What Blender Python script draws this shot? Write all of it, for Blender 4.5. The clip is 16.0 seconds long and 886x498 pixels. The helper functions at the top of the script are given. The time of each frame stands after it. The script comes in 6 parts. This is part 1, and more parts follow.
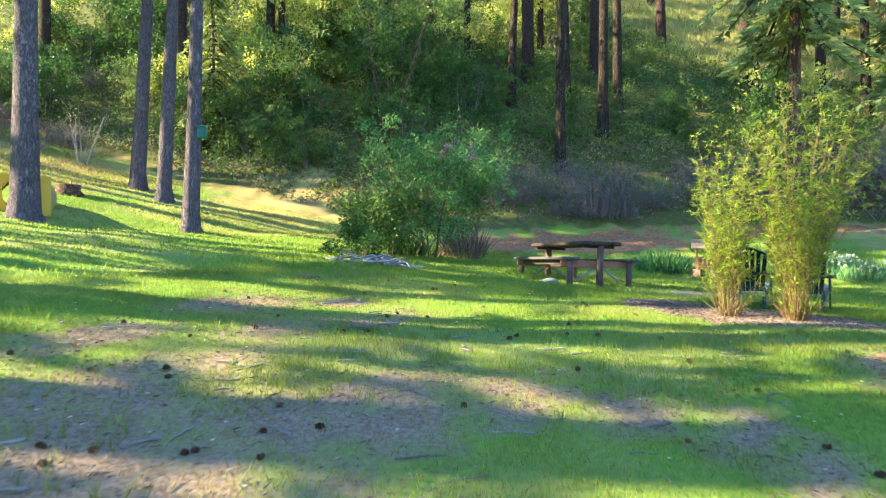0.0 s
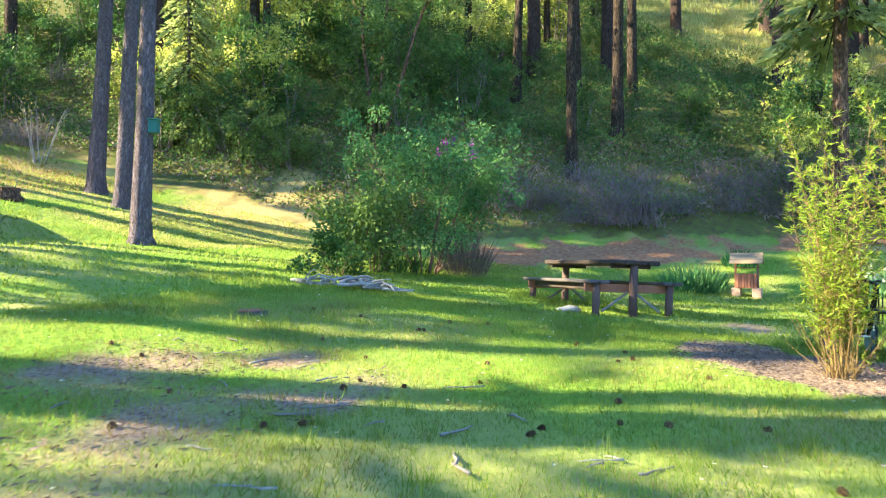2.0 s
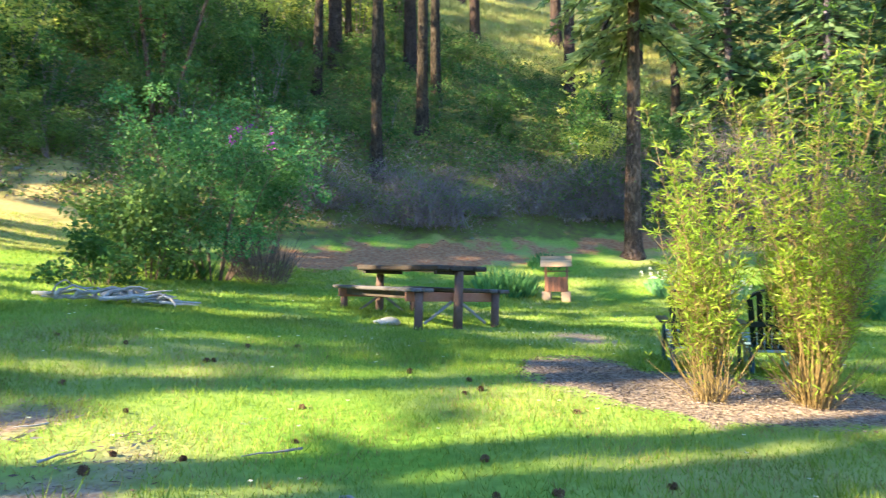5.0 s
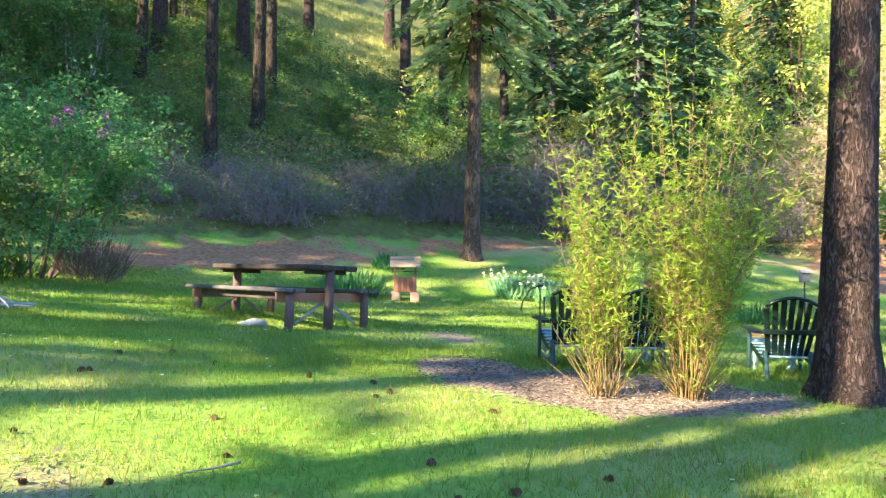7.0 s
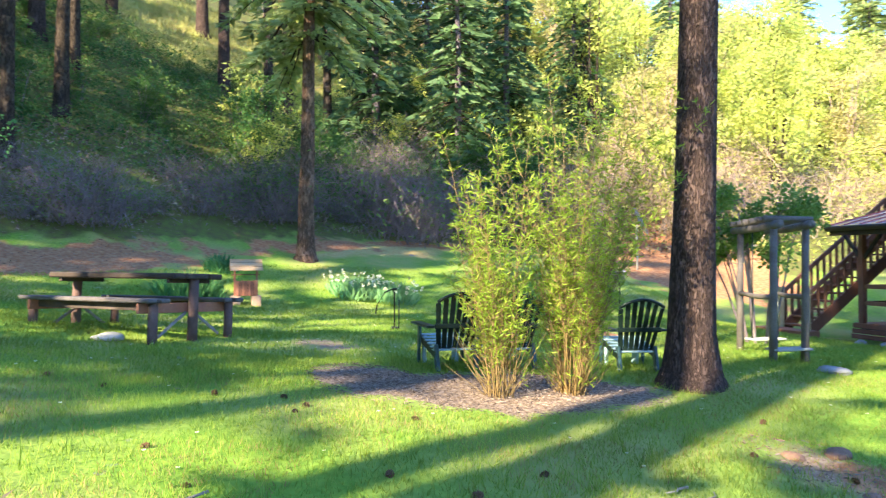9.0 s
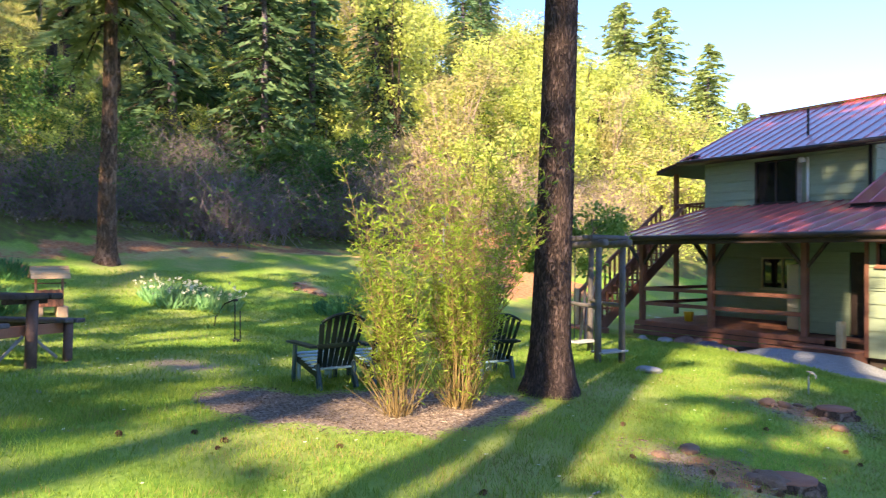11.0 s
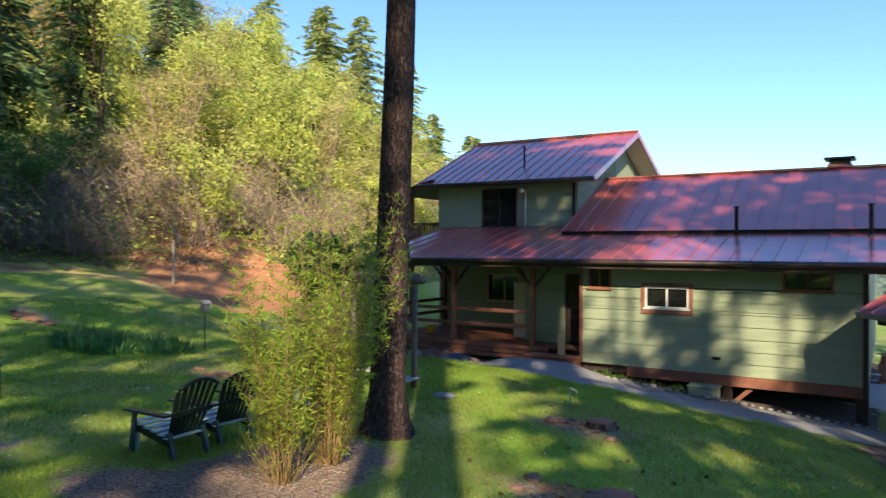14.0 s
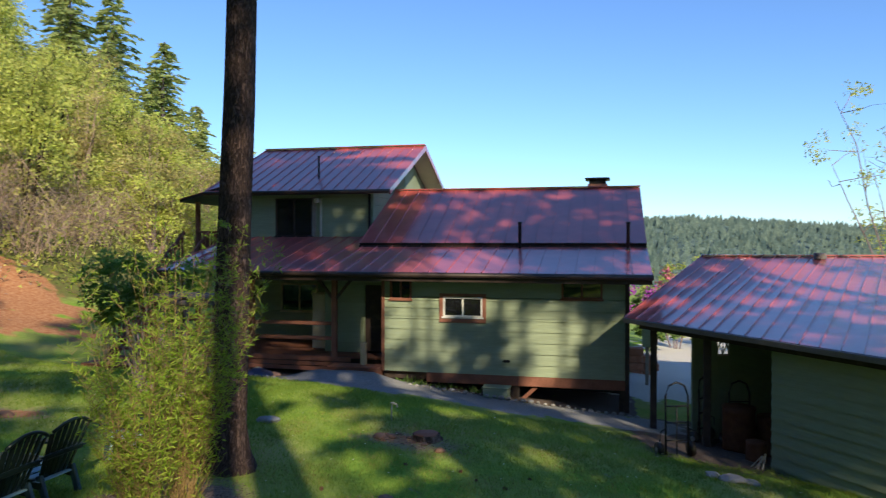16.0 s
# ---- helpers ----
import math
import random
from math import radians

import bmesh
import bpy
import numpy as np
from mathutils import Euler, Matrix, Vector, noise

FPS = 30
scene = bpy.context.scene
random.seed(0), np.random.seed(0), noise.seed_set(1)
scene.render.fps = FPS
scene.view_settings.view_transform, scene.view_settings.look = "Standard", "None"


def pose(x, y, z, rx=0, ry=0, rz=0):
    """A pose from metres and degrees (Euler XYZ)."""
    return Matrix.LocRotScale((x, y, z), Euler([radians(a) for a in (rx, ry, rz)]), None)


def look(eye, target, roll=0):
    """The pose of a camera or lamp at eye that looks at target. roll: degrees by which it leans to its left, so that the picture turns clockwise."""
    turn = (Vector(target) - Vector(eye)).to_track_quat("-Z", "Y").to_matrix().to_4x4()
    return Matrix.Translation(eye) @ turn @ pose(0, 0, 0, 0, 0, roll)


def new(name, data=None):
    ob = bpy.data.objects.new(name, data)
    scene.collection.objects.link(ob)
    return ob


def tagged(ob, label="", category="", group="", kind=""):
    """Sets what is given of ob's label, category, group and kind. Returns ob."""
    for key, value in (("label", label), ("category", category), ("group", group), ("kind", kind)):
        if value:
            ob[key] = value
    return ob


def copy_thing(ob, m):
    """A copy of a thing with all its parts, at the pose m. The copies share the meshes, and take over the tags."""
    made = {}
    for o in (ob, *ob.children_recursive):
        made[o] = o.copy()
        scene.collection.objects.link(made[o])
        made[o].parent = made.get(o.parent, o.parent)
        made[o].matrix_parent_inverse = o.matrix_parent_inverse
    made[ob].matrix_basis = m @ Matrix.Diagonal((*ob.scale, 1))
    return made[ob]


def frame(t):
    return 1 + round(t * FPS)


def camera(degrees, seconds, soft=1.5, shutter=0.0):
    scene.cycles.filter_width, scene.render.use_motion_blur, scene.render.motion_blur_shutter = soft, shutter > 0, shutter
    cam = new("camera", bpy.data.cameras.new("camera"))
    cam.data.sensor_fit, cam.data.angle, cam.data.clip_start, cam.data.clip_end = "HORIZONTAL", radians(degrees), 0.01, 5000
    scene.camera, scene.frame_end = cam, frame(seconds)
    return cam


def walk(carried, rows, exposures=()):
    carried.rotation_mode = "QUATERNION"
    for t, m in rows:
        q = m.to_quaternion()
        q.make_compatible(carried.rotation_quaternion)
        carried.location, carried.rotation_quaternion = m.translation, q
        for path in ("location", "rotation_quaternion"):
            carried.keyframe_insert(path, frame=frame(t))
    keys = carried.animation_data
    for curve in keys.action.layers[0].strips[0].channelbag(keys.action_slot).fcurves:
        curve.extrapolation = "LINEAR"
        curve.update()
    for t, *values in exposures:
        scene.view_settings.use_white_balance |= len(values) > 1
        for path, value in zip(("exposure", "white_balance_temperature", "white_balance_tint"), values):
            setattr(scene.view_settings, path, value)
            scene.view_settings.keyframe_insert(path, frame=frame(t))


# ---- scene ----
PATH = [
    (0, (10.928, -9.975, 1.189), (9.199, -10.978, 1.22), -0.1),
    (0.5, (10.305, -10.293, 1.277), (8.576, -11.298, 1.306), -0.1),
    (1, (9.67, -10.607, 1.339), (7.943, -11.615, 1.374), -0.1),
    (1.5, (9.092, -10.957, 1.413), (7.364, -11.963, 1.448), -0.0),
    (2, (8.522, -11.226, 1.478), (6.794, -12.233, 1.519), -0.0),
    (2.5, (8.041, -11.441, 1.523), (6.307, -12.437, 1.565), -0.1),
    (3, (7.68, -11.591, 1.541), (5.927, -12.553, 1.586), -0.0),
    (3.5, (7.439, -11.708, 1.537), (5.656, -12.613, 1.585), -0.1),
    (4, (7.284, -11.784, 1.532), (5.454, -12.588, 1.581), -0.1),
    (4.5, (7.189, -11.885, 1.534), (5.299, -12.539, 1.579), -0.0),
    (5, (7.235, -12.024, 1.54), (5.295, -12.507, 1.584), -0.3),
    (7.3, (7.272, -12.868, 1.559), (5.274, -12.785, 1.598), 0.1),
    (7.5, (7.283, -12.949, 1.57), (5.288, -12.824, 1.606), -0.2),
    (8, (7.326, -13.151, 1.597), (5.342, -12.907, 1.634), 0.0),
    (8.5, (7.346, -13.353, 1.633), (5.387, -12.95, 1.665), -0.1),
    (9, (7.347, -13.598, 1.68), (5.425, -13.046, 1.714), 0.0),
    (9.5, (7.338, -13.864, 1.749), (5.464, -13.167, 1.773), -0.3),
    (9.7, (7.335, -13.967, 1.778), (5.482, -13.216, 1.803), -0.2),
    (11.8, (6.988, -15.123, 2.154), (5.446, -13.85, 2.168), 0.0),
    (12, (6.932, -15.232, 2.207), (5.419, -13.923, 2.223), -0.1),
    (12.5, (6.745, -15.539, 2.362), (5.309, -14.147, 2.367), 0.2),
    (13, (6.598, -15.832, 2.505), (5.262, -14.344, 2.506), 0.1),
    (13.5, (6.458, -16.103, 2.62), (5.251, -14.508, 2.62), 0.1),
    (14, (6.288, -16.35, 2.725), (5.229, -14.653, 2.721), 0.2),
    (14.5, (6.074, -16.513, 2.822), (5.171, -14.729, 2.815), 0.3),
    (15, (5.868, -16.67, 2.92), (5.124, -14.814, 2.913), 0.3),
    (15.5, (5.682, -16.854, 3.03), (5.086, -14.945, 3.018), 0.2),
    (16, (5.493, -17.018, 3.134), (5.04, -15.07, 3.121), 0.1),
]
cam = camera(63.5, 16.0, soft=1.15, shutter=0.5)
walk(cam, [(t, look(eye, target, roll)) for t, eye, target, roll in PATH],
     exposures=[(0, 2.4, 6950, 4), (1.0, 2.5, 6900, 5), (2.5, 2.48, 6850, 5), (4.5, 2.47, 6900, 4), (7.5, 2.42, 6550, 6), (9.0, 2.3, 6500, 9), (10.5, 1.98, 6900, 15), (12.0, 1.7, 7250, 21), (12.7, 1.42, 7250, 21), (13.0, 1.3, 7150, 19),
                (14.0, 0.98, 6750, 13), (15.0, 0.75, 6650, 12), (16.0, 0.47, 6500, 10)])

# ---- daylight: low sun over the trees behind the lawn ----
SUN = Vector((0.48, -0.75, 0.50)).normalized()
world = bpy.data.worlds.new("sky")
scene.world = world
world.use_nodes = True
sky = world.node_tree.nodes.new("ShaderNodeTexSky")
sky.sky_type = "NISHITA"
sky.sun_disc = False
sky.sun_elevation = radians(30)
sky.sun_rotation = radians(147)
sky.air_density, sky.dust_density, sky.ozone_density = 1.1, 0.25, 2.2
sky.altitude = 1200
background = world.node_tree.nodes["Background"]
tint = world.node_tree.nodes.new("ShaderNodeMix")
tint.data_type, tint.blend_type = "RGBA", "MULTIPLY"
tint.inputs["Factor"].default_value = 1.0
tint.inputs[7].default_value = (0.66, 0.88, 1.18, 1)
world.node_tree.links.new(sky.outputs[0], tint.inputs[6])
world.node_tree.links.new(tint.outputs[2], background.inputs[0])
background.inputs[1].default_value = 0.123
lamp = bpy.data.lights.new("sun", "SUN")
lamp.energy, lamp.angle, lamp.color = 4.5, radians(0.55), (1.0, 0.86, 0.6)
sun = new("sun", lamp)
sun.matrix_world = look(SUN * 60, (0, 0, 0))


# ---- materials ----
def shader(name, rough=0.8, metal=0.0, spec=0.4):
    m = bpy.data.materials.new(name)
    m.use_nodes = True
    b = m.node_tree.nodes["Principled BSDF"]
    b.inputs["Roughness"].default_value = rough
    b.inputs["Metallic"].default_value = metal
    b.inputs["Specular IOR Level"].default_value = spec
    return m, m.node_tree.nodes, m.node_tree.links, b


def blend(n, l, fac, a, b):
    """A colour mix; a and b are colours or sockets."""
    mix = n.new("ShaderNodeMix")
    mix.data_type = "RGBA"
    l.new(fac, mix.inputs["Factor"])
    for socket, value in ((mix.inputs[6], a), (mix.inputs[7], b)):
        if isinstance(value, tuple):
            socket.default_value = (*value, 1)
        else:
            l.new(value, socket)
    return mix.outputs[2]


def spots(n, l, scale, low, high, detail=4.0, stretch=None, distort=0.0):
    """Noise sharpened to a 0..1 mask, in metres of the object's own space."""
    at = n.new("ShaderNodeTexCoord").outputs["Object"]
    if stretch:
        mapping = n.new("ShaderNodeMapping")
        mapping.inputs["Scale"].default_value = stretch
        l.new(at, mapping.inputs["Vector"])
        at = mapping.outputs[0]
    tex = n.new("ShaderNodeTexNoise")
    tex.inputs["Scale"].default_value, tex.inputs["Detail"].default_value = scale, detail
    tex.inputs["Distortion"].default_value = distort
    l.new(at, tex.inputs["Vector"])
    ramp = n.new("ShaderNodeMapRange")
    ramp.inputs["From Min"].default_value, ramp.inputs["From Max"].default_value = low, high
    l.new(tex.outputs["Fac"], ramp.inputs["Value"])
    return ramp.outputs[0]


def relief(n, l, b, fac, strength, distance=0.01):
    bump = n.new("ShaderNodeBump")
    bump.inputs["Strength"].default_value, bump.inputs["Distance"].default_value = strength, distance
    l.new(fac, bump.inputs["Height"])
    l.new(bump.outputs[0], b.inputs["Normal"])


def vary(n, l, colour, amount, island=False):
    """Shifts brightness piece by piece."""
    if island:
        rnd = n.new("ShaderNodeNewGeometry").outputs["Random Per Island"]
    else:
        rnd = n.new("ShaderNodeObjectInfo").outputs["Random"]
    ramp = n.new("ShaderNodeMapRange")
    ramp.inputs["To Min"].default_value, ramp.inputs["To Max"].default_value = 1 - amount, 1 + amount
    l.new(rnd, ramp.inputs["Value"])
    hsv = n.new("ShaderNodeHueSaturation")
    l.new(ramp.outputs[0], hsv.inputs["Value"])
    l.new(colour, hsv.inputs["Color"])
    return hsv.outputs[0]


def surface(name, a, b, scale=6.0, rough=0.8, metal=0.0, spec=0.4, bump=0.3, grain=40.0, stretch=None, amount=0.0, depth=0.01, low=0.3, high=0.7):
    """Two-tone weathered surface with a coarse stain and a fine grain."""
    m, n, l, shade = shader(name, rough, metal, spec)
    colour = blend(n, l, spots(n, l, scale, low, high, 5, stretch), a, b)
    fine = spots(n, l, grain, 0.3, 0.7, 3, stretch)
    dark = tuple(0.72 * v for v in a)
    half = n.new("ShaderNodeMath")
    half.operation = "MULTIPLY"
    half.inputs[1].default_value = 0.4
    l.new(fine, half.inputs[0])
    colour = blend(n, l, half.outputs[0], colour, dark)
    if amount:
        colour = vary(n, l, colour, amount)
    l.new(colour, shade.inputs["Base Color"])
    relief(n, l, shade, fine, bump, depth)
    return m


def foliage(name, a, b, glow=0.45, rough=0.55, amount=0.35):
    """Leaves: gloss, body and light passing through, each leaf of its own tone."""
    m, n, l, shade = shader(name, rough, 0, 0.25)
    rnd = n.new("ShaderNodeNewGeometry").outputs["Random Per Island"]
    colour = blend(n, l, rnd, a, b)
    patch = spots(n, l, 0.7, 0.3, 0.7, 2)
    hsv = n.new("ShaderNodeHueSaturation")
    ramp = n.new("ShaderNodeMapRange")
    ramp.inputs["To Min"].default_value, ramp.inputs["To Max"].default_value = 1 - amount, 1 + amount
    l.new(patch, ramp.inputs["Value"])
    l.new(ramp.outputs[0], hsv.inputs["Value"])
    l.new(colour, hsv.inputs["Color"])
    l.new(hsv.outputs[0], shade.inputs["Base Color"])
    through_leaf = n.new("ShaderNodeBsdfTranslucent")
    l.new(hsv.outputs[0], through_leaf.inputs["Color"])
    mix = n.new("ShaderNodeMixShader")
    mix.inputs[0].default_value = glow
    l.new(shade.outputs[0], mix.inputs[1])
    l.new(through_leaf.outputs[0], mix.inputs[2])
    l.new(mix.outputs[0], n["Material Output"].inputs["Surface"])
    return m


def bark(name, a, b, scale=13.0, groove=0.4):
    m, n, l, shade = shader(name, 0.95, 0, 0.15)
    plates = spots(n, l, scale, 0.42, 0.57, 5, (1, 1, 0.3), 1.4)
    colour = blend(n, l, plates, tuple(groove * v for v in a), a)
    pale = n.new("ShaderNodeMath")
    pale.operation = "MULTIPLY"
    l.new(plates, pale.inputs[0])
    l.new(spots(n, l, 22.0, 0.45, 0.65, 3, (1, 1, 0.4)), pale.inputs[1])
    colour = blend(n, l, pale.outputs[0], colour, b)
    colour = blend(n, l, spots(n, l, 55, 0.5, 0.72, 3, (1, 1, 0.5)), colour, tuple(0.55 * v for v in a))
    l.new(colour, shade.inputs["Base Color"])
    relief(n, l, shade, plates, 1.0, 0.045)
    return m


GREENWALL = surface("green painted lap siding", (0.275, 0.33, 0.225), (0.32, 0.38, 0.26), 1.6, 0.65, bump=0.12, grain=22, stretch=(0.15, 1, 1), amount=0.06)
REDWOOD = surface("red-brown stained wood", (0.2, 0.08, 0.052), (0.29, 0.12, 0.078), 3, 0.7, bump=0.3, grain=30, amount=0.15)
PALEWOOD = surface("pale raw wood", (0.52, 0.37, 0.2), (0.62, 0.46, 0.27), 4, 0.7, bump=0.3, grain=26, amount=0.15)
TANBOARD = surface("tan sawn board", (0.4, 0.26, 0.14), (0.5, 0.34, 0.2), 4, 0.75, bump=0.3, grain=26, amount=0.15)
GREYWOOD = surface("weathered grey wood", (0.23, 0.2, 0.18), (0.33, 0.3, 0.28), 5, 0.85, bump=0.5, grain=34, amount=0.2)
POLEWOOD = surface("dark grey peeled pole", (0.11, 0.09, 0.085), (0.19, 0.165, 0.16), 5, 0.85, bump=0.5, grain=34, amount=0.15)
BENCHWOOD = surface("blue-grey weathered bench plank", (0.095, 0.08, 0.08), (0.16, 0.14, 0.15), 5, 0.6, bump=0.5, grain=34, amount=0.15)
DARKWOOD = surface("dark weathered timber", (0.045, 0.033, 0.028), (0.1, 0.07, 0.057), 5, 0.85, bump=0.5, grain=30, amount=0.2)
LEGWOOD = surface("dull purple-brown post", (0.13, 0.075, 0.07), (0.2, 0.12, 0.1), 5, 0.85, bump=0.4, grain=30, amount=0.15)
APRON = surface("red-brown board", (0.34, 0.125, 0.075), (0.42, 0.18, 0.11), 4, 0.75, bump=0.3, grain=30, amount=0.1)
DARKTRIM = surface("dark brown fascia", (0.035, 0.022, 0.02), (0.055, 0.035, 0.03), 3, 0.5, bump=0.1)
WHITETRIM = surface("white window vinyl", (0.7, 0.7, 0.68), (0.78, 0.78, 0.75), 5, 0.4, bump=0.05)
CREAM = surface("cream soffit paint", (0.55, 0.5, 0.36), (0.62, 0.57, 0.42), 3, 0.6, bump=0.1)
LOCKER = surface("beige painted panel", (0.76, 0.68, 0.56), (0.82, 0.74, 0.6), 3, 0.5, bump=0.08)
ROOF = surface("rust-red standing seam metal", (0.46, 0.085, 0.085), (0.54, 0.125, 0.11), 0.8, 0.45, 0.0, 0.6, bump=0.05, grain=3, amount=0.05)
roof_gloss = ROOF.node_tree.nodes["Principled BSDF"]
roof_gloss.inputs["Coat Weight"].default_value, roof_gloss.inputs["Coat Roughness"].default_value, roof_gloss.inputs["Coat IOR"].default_value = 1.0, 0.2, 2.1
DARKMETAL = surface("dark metal", (0.03, 0.03, 0.032), (0.06, 0.055, 0.05), 12, 0.45, 0.6, 0.5, bump=0.1)
RUST = surface("rusty steel", (0.14, 0.05, 0.03), (0.22, 0.09, 0.05), 9, 0.8, 0.3, bump=0.4)
BRICK = surface("orange-red masonry", (0.42, 0.16, 0.09), (0.52, 0.24, 0.15), 6, 0.9, bump=0.4, amount=0.15)
CONCRETE = surface("grey concrete", (0.36, 0.35, 0.33), (0.46, 0.45, 0.42), 5, 0.9, bump=0.4, amount=0.12)
STONE = surface("grey stone", (0.25, 0.24, 0.24), (0.4, 0.39, 0.38), 7, 0.9, bump=0.6, amount=0.2)
REDSTONE = surface("rusty red stone", (0.26, 0.14, 0.11), (0.36, 0.22, 0.18), 7, 0.9, bump=0.6, amount=0.25)
DARKGREEN = surface("dark green resin", (0.008, 0.018, 0.015), (0.012, 0.026, 0.022), 3, 0.35, bump=0.05, amount=0.1)
TEAL = surface("teal painted box", (0.02, 0.14, 0.13), (0.03, 0.2, 0.18), 6, 0.6, bump=0.2)
YELLOW = surface("yellow plastic", (0.75, 0.42, 0.02), (0.8, 0.5, 0.03), 2, 0.4, bump=0.05)
# near-black that paints the darkness inside openings
GLOOMPAINT = surface("dim interior", (0.03, 0.028, 0.025), (0.05, 0.045, 0.04), 1.5, 0.9, bump=0.1)
CHIPS = foliage("wood chips", (0.38, 0.29, 0.23), (0.15, 0.095, 0.075), 0.0, 0.9, 0.3)
MULCH = foliage("dark bark mulch", (0.37, 0.285, 0.225), (0.1, 0.065, 0.052), 0.0, 0.9, 0.4)
CONE = surface("pine cone scales", (0.18, 0.09, 0.05), (0.27, 0.15, 0.09), 30, 0.9, bump=1.0, grain=140, amount=0.3)
BARKGREY = bark("grey furrowed fir bark", (0.23, 0.185, 0.215), (0.29, 0.24, 0.275), 24, 0.55)
BARKBIG = bark("dark furrowed fir bark", (0.135, 0.088, 0.078), (0.185, 0.122, 0.105), 30, 0.45)
BARKRED = bark("brown furrowed bark", (0.22, 0.13, 0.09), (0.3, 0.19, 0.14), 10)
BARKDARK = bark("dark bark", (0.09, 0.065, 0.05), (0.13, 0.1, 0.08))
NEEDLES = foliage("fir needles", (0.035, 0.08, 0.03), (0.1, 0.17, 0.05), 0.3)
NEEDLESBLUE = foliage("blue-green fir needles", (0.07, 0.14, 0.055), (0.17, 0.26, 0.11), 0.35)
# paler copy of the needle colour, with sunlight on the boughs painted in
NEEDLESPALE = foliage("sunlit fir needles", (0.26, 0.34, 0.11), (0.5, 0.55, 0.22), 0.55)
LEAFDEEP = foliage("deep green leaves", (0.05, 0.13, 0.035), (0.12, 0.24, 0.06), 0.4)
LILAC = foliage("lilac leaves", (0.07, 0.21, 0.065), (0.18, 0.36, 0.12), 0.45)
OLIVE = foliage("olive young leaves", (0.22, 0.23, 0.08), (0.4, 0.36, 0.14), 0.45)
LEAFMID = foliage("mid green leaves", (0.08, 0.17, 0.045), (0.23, 0.33, 0.09), 0.45)
LEAFFRESH = foliage("fresh green leaves", (0.13, 0.27, 0.05), (0.32, 0.45, 0.12), 0.5)
LEAFLIME = foliage("yellow-green spring leaves", (0.42, 0.5, 0.1), (0.65, 0.65, 0.2), 0.5)
DRYCANE = surface("dry brown cane", (0.13, 0.08, 0.06), (0.24, 0.16, 0.12), 6, 0.9, bump=0.2)
SPRINGOLIVE = foliage("pale olive spring leaves", (0.36, 0.34, 0.12), (0.56, 0.48, 0.2), 0.5)
TANTWIG = surface("pinkish-tan branches", (0.34, 0.24, 0.19), (0.52, 0.39, 0.31), 3, 0.9, bump=0.2)
TEALRESIN = surface("dark teal resin", (0.03, 0.07, 0.085), (0.045, 0.095, 0.11), 3, 0.35, bump=0.04, amount=0.05)
# pale copy of the chair resin: sky light on the seat put into colour
SEATSKYLIT = surface("smooth blue-green resin", (0.36, 0.54, 0.62), (0.42, 0.6, 0.68), 3, 0.3, bump=0.04, amount=0.05)
DRIPEDGE = surface("dull grey metal edge", (0.16, 0.15, 0.16), (0.22, 0.2, 0.21), 4, 0.5, 0.4, bump=0.05)
BAMBOO = foliage("bamboo leaves", (0.22, 0.37, 0.035), (0.45, 0.56, 0.08), 0.52, 0.5, 0.2)
PALESTICK = surface("bleached driftwood", (0.26, 0.24, 0.23), (0.45, 0.43, 0.42), 6, 0.9, bump=0.5, grain=40, amount=0.2)
CANE = surface("straw-coloured bamboo cane", (0.18, 0.125, 0.05), (0.29, 0.19, 0.08), 8, 0.5, bump=0.1, grain=20, amount=0.2)
TWIGS = surface("bare purple-grey twigs", (0.16, 0.12, 0.13), (0.36, 0.28, 0.29), 3, 0.9, bump=0.2)
IRIS = foliage("blue-green blades", (0.06, 0.18, 0.06), (0.12, 0.3, 0.1), 0.4)
DAFFODIL = foliage("pale daffodil leaves", (0.16, 0.34, 0.13), (0.28, 0.48, 0.22), 0.4)
PETAL = foliage("white petals", (0.8, 0.8, 0.7), (0.85, 0.8, 0.5), 0.3)
PURPLE = foliage("purple blossom", (0.35, 0.06, 0.4), (0.5, 0.12, 0.5), 0.3)
GRASS = foliage("grass blades", (0.17, 0.31, 0.04), (0.41, 0.49, 0.1), 0.6, 0.6, 0.25)
MEADOW = foliage("pale meadow grass", (0.4, 0.42, 0.13), (0.58, 0.54, 0.22), 0.5)
STRAW = foliage("dry grass", (0.4, 0.3, 0.12), (0.3, 0.26, 0.08), 0.35)


